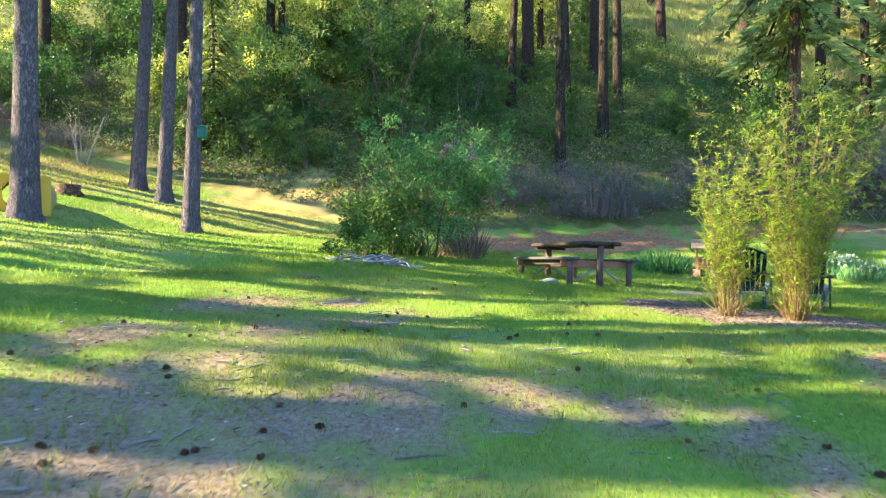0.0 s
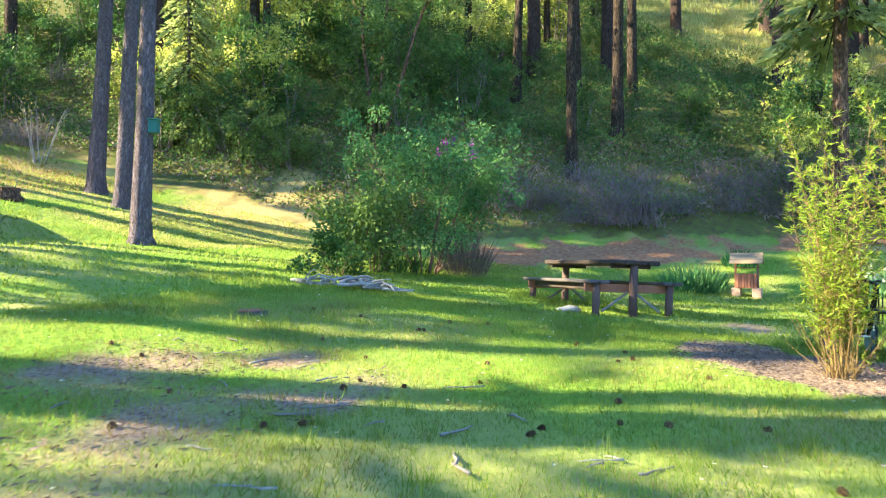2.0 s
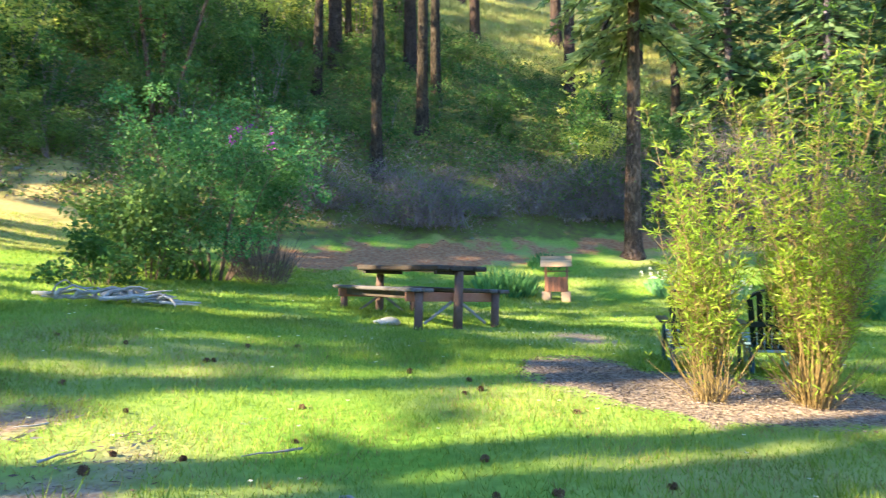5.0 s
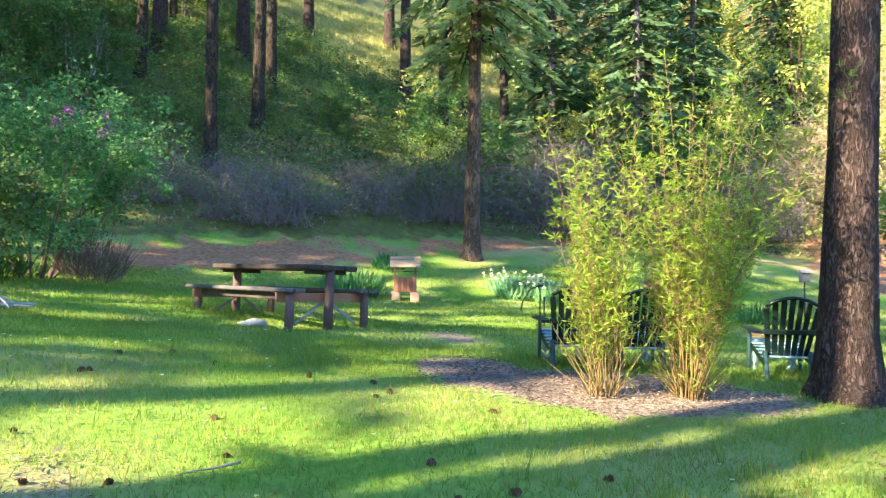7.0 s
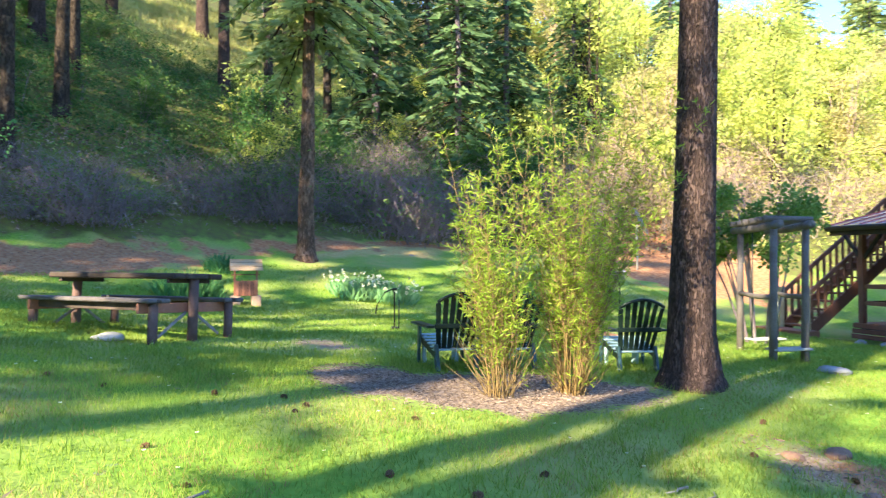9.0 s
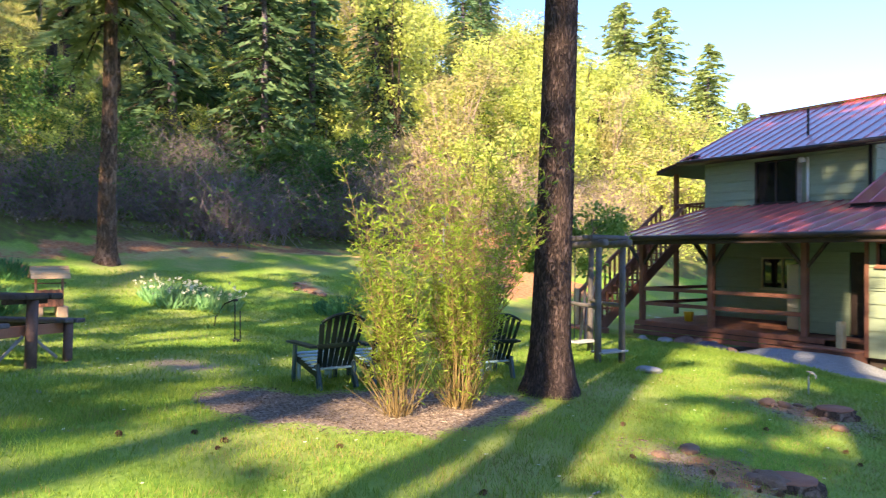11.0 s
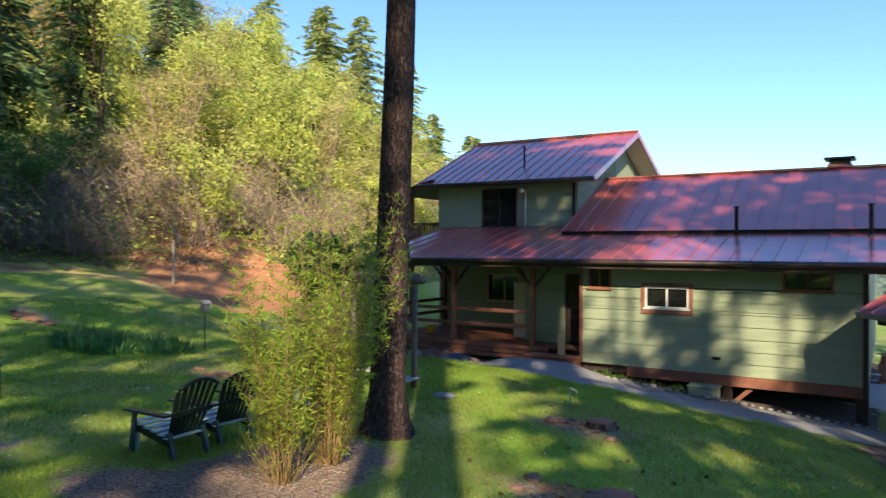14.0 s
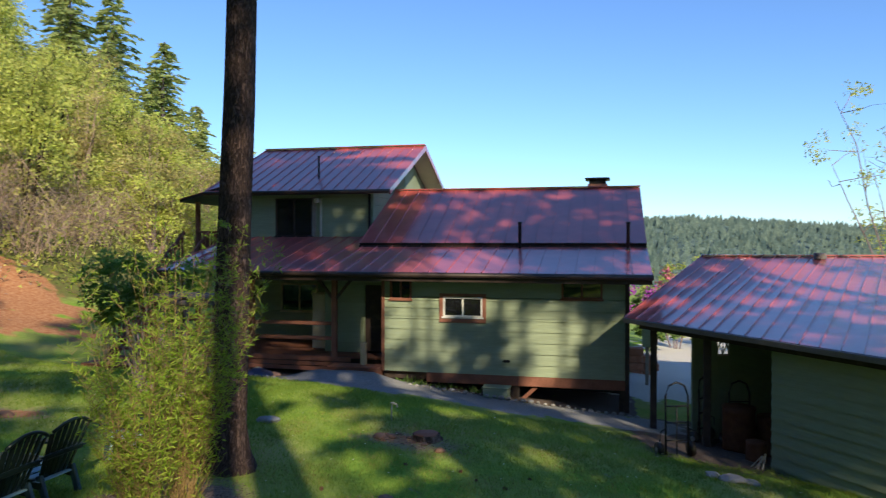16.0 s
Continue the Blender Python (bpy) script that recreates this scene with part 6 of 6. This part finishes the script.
# hand truck by the shed
truck = thing("hand_truck", 6.62, -4.35, ground_z(6.62, -4.35) - 0.05, "black steel hand truck leaning at the shed", "hand truck", turn=20)
part("frame", tube("frame", [(-0.2, 0, 0.05), (-0.2, 0.03, 1.05), (-0.14, 0.04, 1.22), (0, 0.04, 1.28), (0.14, 0.04, 1.22), (0.2, 0.03, 1.05), (0.2, 0, 0.05)], [0.018] * 7, 8), DARKMETAL, truck)
for z in (0.3, 0.6, 0.88):
    part("cross_bar", tube("cross_bar", [(-0.2, 0.02, z), (0.2, 0.02, z)], [0.014, 0.014], 6), DARKMETAL, truck)
part("centre_bar", tube("centre_bar", [(0, 0.01, 0.05), (0, 0.03, 0.88)], [0.012, 0.012], 6), DARKMETAL, truck)
part("toe_plate", block(-0.22, 0.22, -0.24, 0.0, 0.02, 0.035, 0.004), DARKMETAL, truck)
for s in (-1, 1):
    wheel = part("wheel", tube("wheel", [(s * 0.25, 0.08, 0.13), (s * 0.32, 0.08, 0.13)], [0.13, 0.13], 18), DARKMETAL, truck)
    part("hub", tube("hub", [(s * 0.33, 0.08, 0.13), (s * 0.335, 0.08, 0.13)], [0.05, 0.04], 12), CONCRETE, wheel)
    part("guard", tube("guard", [(s * 0.2, 0.02, 0.5), (s * 0.3, -0.02, 0.46), (s * 0.32, -0.02, 0.3)], [0.012] * 3, 6), DARKMETAL, truck)


def drum(x, y, r, h, label, material=RUST):
    ob = thing("steel_drum", x, y, ground_z(x, y), label, "drum")
    zs = np.linspace(0, h, 9)
    part("shell", tube("shell", [(0, 0, z) for z in zs], [r * (1.03 if i in (0, 3, 5, 8) else 1.0) for i in range(9)], 20), material, ob)
    part("lid", tube("lid", [(0, 0, h - 0.005), (0, 0, h + 0.01), (0, 0, h + 0.011)], [r, r, 0.01], 20), material, ob)


copy_thing(truck, pose(7.3, -2.45, ground_z(7.3, -2.45) - 0.02, 0, 0, 55))
copy_thing(truck, pose(7.95, -2.3, ground_z(7.95, -2.3) - 0.02, 0, 0, 15))
drum(7.85, -2.8, 0.29, 0.82, "rusty steel drum in the shed")
drum(8.45, -2.75, 0.28, 0.72, "dark rusty drum in the shed")
drum(7.98, -3.72, 0.17, 0.34, "low rusty tub on the shed floor")
for x, y, size, seed in ((7.25, -5.95, 0.2, 31), (7.5, -6.0, 0.14, 32), (7.0, -5.75, 0.13, 33)):
    boulder("crumpled_sheet", x, y, size, seed, STONE, "crumpled pale plastic sheet on the ground by the shed", "sheet", 0.28, 0.2)
stool = thing("folded_stool", 7.98, -4.27, ground_z(7.98, -4.27), "folded pale plastic stool leaning on the shed corner", "stool", turn=-54)
stool.scale = (0.75, 0.75, 0.75)
for s in (-1, 1):
    part("leg", beam((0.02 + 0.1 * s, -0.14, 0.0), (0.1, -0.02, 0.34), 0.03, 0.02), CONCRETE, stool)
    part("leg", beam((0.1 * s - 0.06, -0.2, 0.0), (0.04, -0.05, 0.3), 0.03, 0.02), CONCRETE, stool)
part("seat", beam((0.04, -0.085, 0.16), (0.1, -0.03, 0.35), 0.12, 0.02), CONCRETE, stool)

# brick stack and post beyond the house
stack = thing("block_stack", 6.5, 6.3, ground_z(6.5, 6.3) - 0.1, "stack of orange-red masonry blocks", "blocks")
for k in range(4):
    for i in range(2 if k < 3 else 1):
        part("masonry_block", block(-0.45 + 0.46 * i + 0.05 * (k % 2), -0.01 + 0.46 * i + 0.05 * (k % 2), -0.22, 0.22, 0.23 * k, 0.23 * k + 0.222, 0.02), BRICK, stack)
sign = thing("mail_box", 6.55, 4.2, ground_z(6.55, 4.2), "grey-green box on a post", "box")
part("post", block(-0.05, 0.05, -0.05, 0.05, -0.1, 1.1), GREYWOOD, sign)
part("body", block(-0.14, 0.14, -0.12, 0.12, 1.1, 1.6, 0.01), GREENWALL, sign)

# stones and tarp before the porch
for i, (x, y, s, m) in enumerate(((-4.6, -0.35, 0.2, STONE), (-4.1, -0.3, 0.3, REDSTONE), (-3.65, -0.35, 0.26, REDSTONE), (-3.2, -0.4, 0.24, STONE), (-2.7, -0.45, 0.14, REDSTONE), (-5.2, -0.5, 0.16, CONCRETE))):
    boulder("garden_stone", x, y, s, 40 + i, m, "rounded rock heaped before the porch", squash=0.65, group="rocks before the porch")
boulder("folded_tarp", -3.05, -0.75, 0.42, 51, surface("dark blue sheet", (0.05, 0.06, 0.12), (0.09, 0.1, 0.18), 5, 0.5, bump=0.4), "dark blue folded sheet on the stones", "tarp", 0.35, 0.2)
edge = boulder("edging_stone", -2.2, -0.75, 0.06, 60, STONE, "small grey edging stone along the gravel", group="edging stones")
ge = np.random.default_rng(61)
for i in range(64):
    if i < 34:
        x, y = 0.5 + 0.17 * i, -0.42 - 0.12 * ge.random()
    else:
        f = (i - 34) / 30
        x, y = -5.0 + 3.2 * f, -0.85 - 0.35 * f - 0.1 * ge.random()
    s = 0.5 + 0.9 * ge.random()
    twin = copy_thing(edge, pose(x, y, ground_z(x, y) + 0.03, 0, 0, 360 * ge.random()))
    twin.scale = (s, s, s)
toy = thing("yellow_bucket", -4.95, 1.0, 0.262, "small yellow plastic bucket on the porch", "bucket")
part("shell", tube("shell", [(0, 0, 0), (0, 0, 0.24), (0, 0, 0.25)], [0.1, 0.13, 0.12], 14), YELLOW, toy)

blades("weed_clump", 0.75, -0.12, 0.45, 90, 0.2, 131, "low green weeds at the house's foot", LEAFMID)
blades("weed_clump", 1.65, -0.1, 0.4, 50, 0.16, 132, "sparse green weeds before the crawl space", LEAFMID)
blades("weed_clump", 2.35, -0.1, 0.2, 30, 0.2, 133, "sparse green weeds beside the grey-green box", LEAFMID)

put(broadleaf("dead_shrub", 2.6, 1.3, 7, 160, 0.07, 141, "pale leafless shrub on the dry bank", OLIVE, 0.2, PALESTICK, "shrub", 20, 0.022), -5.0, -34.4)


# ---- grass, litter and cones ----
def lawn_noise(x, y, scale, shift=0.0):
    return np.array([noise.noise(Vector((a * scale, b * scale, shift))) for a, b in zip(x, y)])


def surface_z(x, y):
    """Height of the ground sheet with its unevenness."""
    return land(x, y) + 0.05 * lawn_noise(x, y, 0.55) + 0.02 * lawn_noise(x, y, 2.3, 7)


def off_paths(x, y):
    """True where grass grows."""
    p_y = np.interp(x, (-3.2, -1.5, 0, 2, 4, 6, 7.5), (-1.0, -1.1, -1.25, -1.5, -1.55, -1.45, -1.7))
    p_half = np.interp(x, (-3.4, -2.2, 0, 4, 7), (0.1, 0.9, 1.4, 1.1, 0.8))
    on_path = (np.abs(y - p_y) < p_half + 0.12) & (x > -3.3)
    mulch = np.maximum(region(x, y, 1.1, -11.15, 1.0, 1.7, 0.35), region(x, y, 0.6, -12.4, 1.12, 0.55, 0.5)) > 0.12
    building = (y > -0.55) & (x > -6.5) & (x < 6.3)
    by_shed = region(x, y, 7.4, -2.4, 1.8, 2.4, 0.3) > 0.3
    foot = np.interp(y, FOOT_Y, FOOT_X)
    bank = (x < foot + 2.5) & (y > -23.5) & (y < -12.0)
    return ~(on_path | mulch | building | by_shed | bank) & (x > foot + 0.6)


def grass(name, count, box, tall, wide, seed, material, label, bare_limit=0.35, only_bare=False):
    g = np.random.default_rng(seed)
    x = box[0] + (box[1] - box[0]) * g.random(count)
    y = box[2] + (box[3] - box[2]) * g.random(count)
    bare = 1.15 * bare_mask(x, y) + 0.4 * lawn_noise(x, y, 0.9, 3) + 0.3 * lawn_noise(x, y, 3.1, 4)
    keep = off_paths(x, y) & ((bare > bare_limit) if only_bare else (bare < bare_limit - 0.1 + 0.9 * g.random(count) ** 1.3))
    x, y = x[keep], y[keep]
    n = len(x)
    tuft = 0.75 + 0.5 * np.clip(0.5 + lawn_noise(x, y, 0.8, 9) + 0.4 * lawn_noise(x, y, 2.6, 2), 0, 1.3)
    at = np.stack([x, y, surface_z(x, y) - 0.005], -1)
    along = g.normal(size=(n, 3)) * [0.5, 0.5, 0.1] + [0, 0, 1]
    length = tall * tuft * (0.45 + 0.8 * g.random(n))
    ob = part(name, np_mesh(name, *needle_arrays(at, along, length, wide * (0.7 + 0.6 * g.random(n)), g)), material)
    return tagged(ob, label, "grass", kind="stuff")


grass("grass", 370000, (-1.0, 12.5, -18.5, -3.0), 0.062, 0.006, 201, GRASS, "short bright spring grass blades over the lawn")
grass("grass", 150000, (-13.0, 1.0, -21.0, -1.0), 0.075, 0.013, 202, GRASS, "bright spring grass over the upper lawn")
grass("grass", 60000, (-9.0, 9.0, -33.0, -18.0), 0.075, 0.02, 203, GRASS, "bright spring grass at the lawn's far edge")
grass("dry_grass", 110000, (0.5, 12.5, -18.5, -5.0), 0.055, 0.006, 204, STRAW, "dry straw among the grass", 0.0, True)
grass("dry_weeds", 15000, (-10.0, 3.0, -41.0, -30.5), 0.15, 0.022, 207, STRAW, "dry straw-coloured weeds on the sunny slope", 9.0)
grass("dry_grass", 16000, (-9.0, -1.5, -28.0, -23.6), 0.08, 0.02, 209, MEADOW, "pale sunlit grass at the foot of the dry bank", 9.0)
grass("weeds", 6000, (-10.0, 3.0, -41.0, -30.5), 0.14, 0.03, 208, GRASS, "green weeds among the dry stalks", 9.0)
g = np.random.default_rng(205)
x, y = -1 + 12 * g.random(2600), -17.5 + 13 * g.random(2600)
ok = off_paths(x, y) & (lawn_noise(x, y, 0.7, 5) > 0.12)
x, y = np.repeat(x[ok], 9), np.repeat(y[ok], 9)
x, y = x + 0.035 * g.normal(size=len(x)), y + 0.035 * g.normal(size=len(x))
tall_ob = part("tall_grass", np_mesh("tall_grass", *needle_arrays(np.stack([x, y, surface_z(x, y)], -1), g.normal(size=(len(x), 3)) * [0.3, 0.3, 0.1] + [0, 0, 1], 0.08 + 0.09 * g.random(len(x)), 0.007, g)), GRASS)
tagged(tall_ob, "taller tufts of grass standing out of the lawn", "grass", kind="stuff")


gw = np.random.default_rng(206)
x, y = -8 + 18 * gw.random(420), -19 + 15 * gw.random(420)
ok = off_paths(x, y)
x, y = x[ok], y[ok]
at = np.repeat(np.stack([x, y, surface_z(x, y) + 0.05], -1), 6, 0)
spin = np.tile(np.arange(6) * 1.047, len(x))
rays = np.stack([np.cos(spin), np.sin(spin), 0.25 + 0 * spin], -1)
tagged(part("daisy_flowers", np_mesh("daisy_flowers", *needle_arrays(at + rays * 0.012, -rays, 0.015, 0.01, gw)), PETAL), "tiny white daisies dotted through the lawn", "flowers", kind="stuff")


def litter(name, count, box, size, seed, material, label, where):
    """Flat flakes lying on the ground."""
    g = np.random.default_rng(seed)
    x = box[0] + (box[1] - box[0]) * g.random(count)
    y = box[2] + (box[3] - box[2]) * g.random(count)
    keep = where(x, y)
    x, y = x[keep], y[keep]
    n = len(x)
    along = g.normal(size=(n, 3)) * [1, 1, 0.18]
    s = size * (0.4 + 1.1 * g.random(n) ** 2)
    ob = part(name, np_mesh(name, *leaf_arrays(np.stack([x, y, surface_z(x, y) + 0.008], -1), along, s, s * 0.2, g)), material)
    return tagged(ob, label, name.replace("_", " "), kind="stuff")


in_mulch = lambda x, y: np.maximum(region(x, y, 1.1, -11.15, 1.0, 1.7, 0.35), region(x, y, 0.6, -12.4, 1.15, 0.6, 0.5)) > 0.1
in_bare = lambda x, y: (bare_mask(x, y) + 0.4 * lawn_noise(x, y, 1.1, 3)) > 0.3
litter("mulch_chips", 36000, (-1.2, 2.9, -13.1, -9.2), 0.036, 211, MULCH, "loose wood chips in the mulch bed", in_mulch)
litter("leaf_litter", 44000, (2.0, 12.5, -16.5, -6.0), 0.055, 212, CHIPS, "dry leaves and bark flakes on bare soil", in_bare)
litter("leaf_litter", 9000, (-14.5, -4.0, -22.5, -15.0), 0.07, 213, CHIPS, "dry leaves on the red bank", lambda x, y: x < np.interp(y, FOOT_Y, FOOT_X) + 2.4)


def cone_mesh():
    g = np.random.default_rng(221)
    f = np.linspace(0.04, 1, 70)
    a = np.arange(70) * 2.4
    r = 0.024 * np.sin(f * 2.6 + 0.25)
    at = np.stack([r * np.cos(a) * 0.5, r * np.sin(a) * 0.5, 0.075 * f - 0.0375], -1)
    along = np.stack([np.cos(a), np.sin(a), 0.5 + 0 * a], -1)
    v, q = leaf_arrays(at, along, r * 0.9 + 0.006, 0.02, g)
    core, cq = tube_arrays([(0, 0, z) for z in np.linspace(-0.036, 0.036, 6)], 0.018 * np.sin(np.linspace(0.3, 2.9, 6)), 7)
    v, q = gather([(v, q), (core, cq)])
    return np_mesh("pine_cone", v[:, [2, 0, 1]], q)


cone = cone_mesh()
cone.materials.append(CONE)
g = np.random.default_rng(222)
placed = 0
while placed < 120:
    x, y = 0.5 + 11 * g.random(), -17 + 9.5 * g.random()
    chance = 0.35 + 0.6 * float(bare_mask(np.array(x), np.array(y)))
    if g.random() > chance or not bool(off_paths(np.array([x]), np.array([y]))[0]):
        continue
    ob = new("pine_cone", cone)
    s = 0.55 + 0.35 * g.random()
    ob.matrix_basis = pose(x, y, float(surface_z(np.array([x]), np.array([y]))[0]) + 0.01, 30 * g.normal(), 25 * g.normal(), 360 * g.random()) @ Matrix.Diagonal((s, s, s, 1))
    tagged(ob, "brown pine cone lying on the lawn", "pine cone", "pine cones on the lawn")
    placed += 1
for i in range(80):
    x, y = 3.5 + 6.5 * g.random(), -16.5 + 6.5 * g.random()
    a, ln = 6.28 * g.random(), 0.12 + 0.3 * g.random()
    k = np.linspace(-0.5, 0.5, 5)
    line = np.stack([k * ln * math.cos(a), k * ln * math.sin(a), 0.012 + 0.01 * g.random(5)], -1) + g.normal(size=(5, 3)) * [0.01, 0.01, 0]
    stick = part("fallen_stick", tube("fallen_stick", line, np.linspace(0.009, 0.004, 5) * (0.6 + 0.8 * g.random()), 5), PALESTICK if i % 3 == 0 else GREYWOOD)
    stick.location = (x, y, float(surface_z(np.array([x]), np.array([y]))[0]))
    tagged(stick, "small grey fallen stick on the lawn", "stick", "fallen sticks")

# flowering shrubs and an oak beyond the house and shed
for i, (x, y, h, sp, mat, txt) in enumerate(((8.2, 14.5, 3.5, 1.3, LEAFLIME, "pale green bush with pink blossom beyond the drive"), (7.15, 13.0, 2.6, 0.9, LEAFMID, "green bush with purple blossom beside the drive"), (9.7, 17.0, 3.7, 1.6, LEAFLIME, "pale yellow-green bush beyond the drive"),
                                            (11.5, 24.0, 3.6, 3.0, LEAFLIME, "tall pale bush beyond the drive"), (15.0, 20.0, 3.2, 2.6, LEAFMID, "green hedge shrub beyond the drive"))):
    sh = put(broadleaf("drive_shrub", h, sp, 9, 3200, 0.12, 231 + i, txt, mat, 0.1, TWIGS, "shrub", 50, 0.03, puff=0.2), x, y)
    if i < 2:
        gq = np.random.default_rng(240 + i)
        sp0 = gq.normal(size=(16, 3)) * [sp * 0.5, sp * 0.5, 0.4] + [0, -0.3, h * 0.72]
        dots = (sp0[:, None] + gq.normal(size=(16, 40, 3)) * 0.12).reshape(-1, 3)
        part("blossom", np_mesh("blossom", *needle_arrays(dots, gq.normal(size=(len(dots), 3)), 0.12, 0.1, gq)), PURPLE if i else surface("pink blossom", (0.5, 0.12, 0.2), (0.6, 0.2, 0.28), 5, 0.7), sh, "pink blossom")
put(broadleaf("oak_tree", 10.6, 3.7, 18, 4600, 0.09, 251, "sparse oak with pale new leaves beyond the shed", LEAFLIME, 0.4, TWIGS, "tree", 130, 0.045, puff=0.09), 15.4, 8.2)


# ---- undergrowth over the slope ----
def undergrowth(count, y_range, depth, height, size, seed, material, label, start=-0.6, back=2.6):
    g = np.random.default_rng(seed)
    y = y_range[0] + (y_range[1] - y_range[0]) * g.random(count)
    x = np.interp(y, FOOT_Y, FOOT_X) - start - np.interp(y, (-24, -21, -6, -3), (0, back, back, 0)) - depth * g.random(count) ** 0.9
    keep = clearing(x, y) < (0.3 if material is not OLIVE else 2)
    x, y = x[keep], y[keep]
    count = len(x)
    lift = np.clip(0.35 + lawn_noise(x, y, 0.45, 1) + 0.5 * lawn_noise(x, y, 1.3, 6), 0, 1.2)
    at = np.stack([x, y, land(x, y) + height * lift * g.random(count) ** 0.6], -1)
    along = g.normal(size=(count, 3)) + [0.3, 0, 0.2]
    s = size * (0.5 + 0.9 * g.random(count))
    ob = part("undergrowth", np_mesh("undergrowth", *needle_arrays(at, along, s, s * 0.6, g)), material)
    return tagged(ob, label, "undergrowth", kind="stuff")


undergrowth(100000, (-44, 0), 20, 1.5, 0.11, 301, LEAFMID, "tangle of green undergrowth over the wooded slope", 0.4)
undergrowth(38000, (-44, -3), 16, 1.2, 0.12, 302, LEAFDEEP, "dark green undergrowth on the shaded slope", 0.4)
undergrowth(40000, (-44, 4), 14, 1.1, 0.1, 306, OLIVE, "olive and yellowing stalks over the slope", 0.4)
undergrowth(26000, (-40, 4), 5, 0.9, 0.1, 303, CHIPS, "brown dead leaves and stalks at the slope's foot", 0.2, 0.0)
undergrowth(90000, (0, 60), 36, 3.6, 0.17, 304, LEAFLIME, "yellow-green undergrowth on the sunlit spur", 0.2)
g = np.random.default_rng(305)
for i in range(34):
    x, y = -11 + 15 * g.random(), -47 + 8.5 * g.random()
    again((bush_a, bush_b, heap)[i % 3], x, y, 360 * g.random(), 0.45 + 0.5 * g.random(), 0.1)

g = np.random.default_rng(307)
x, y = -33.5 + 7.0 * (2 * g.random(32000) - 1), -14.5 + 9.5 * (2 * g.random(32000) - 1)
keep = clearing(x, y) > 0.1
x, y = x[keep], y[keep]
tall = part("meadow_grass", np_mesh("meadow_grass", *needle_arrays(np.stack([x, y, land(x, y)], -1), g.normal(size=(len(x), 3)) * [0.4, 0.4, 0.1] + [0, 0, 1], 0.2 + 0.25 * g.random(len(x)), 0.04, g)), MEADOW)
tagged(tall, "pale dry grass in the opening high on the slope", "grass", kind="stuff")
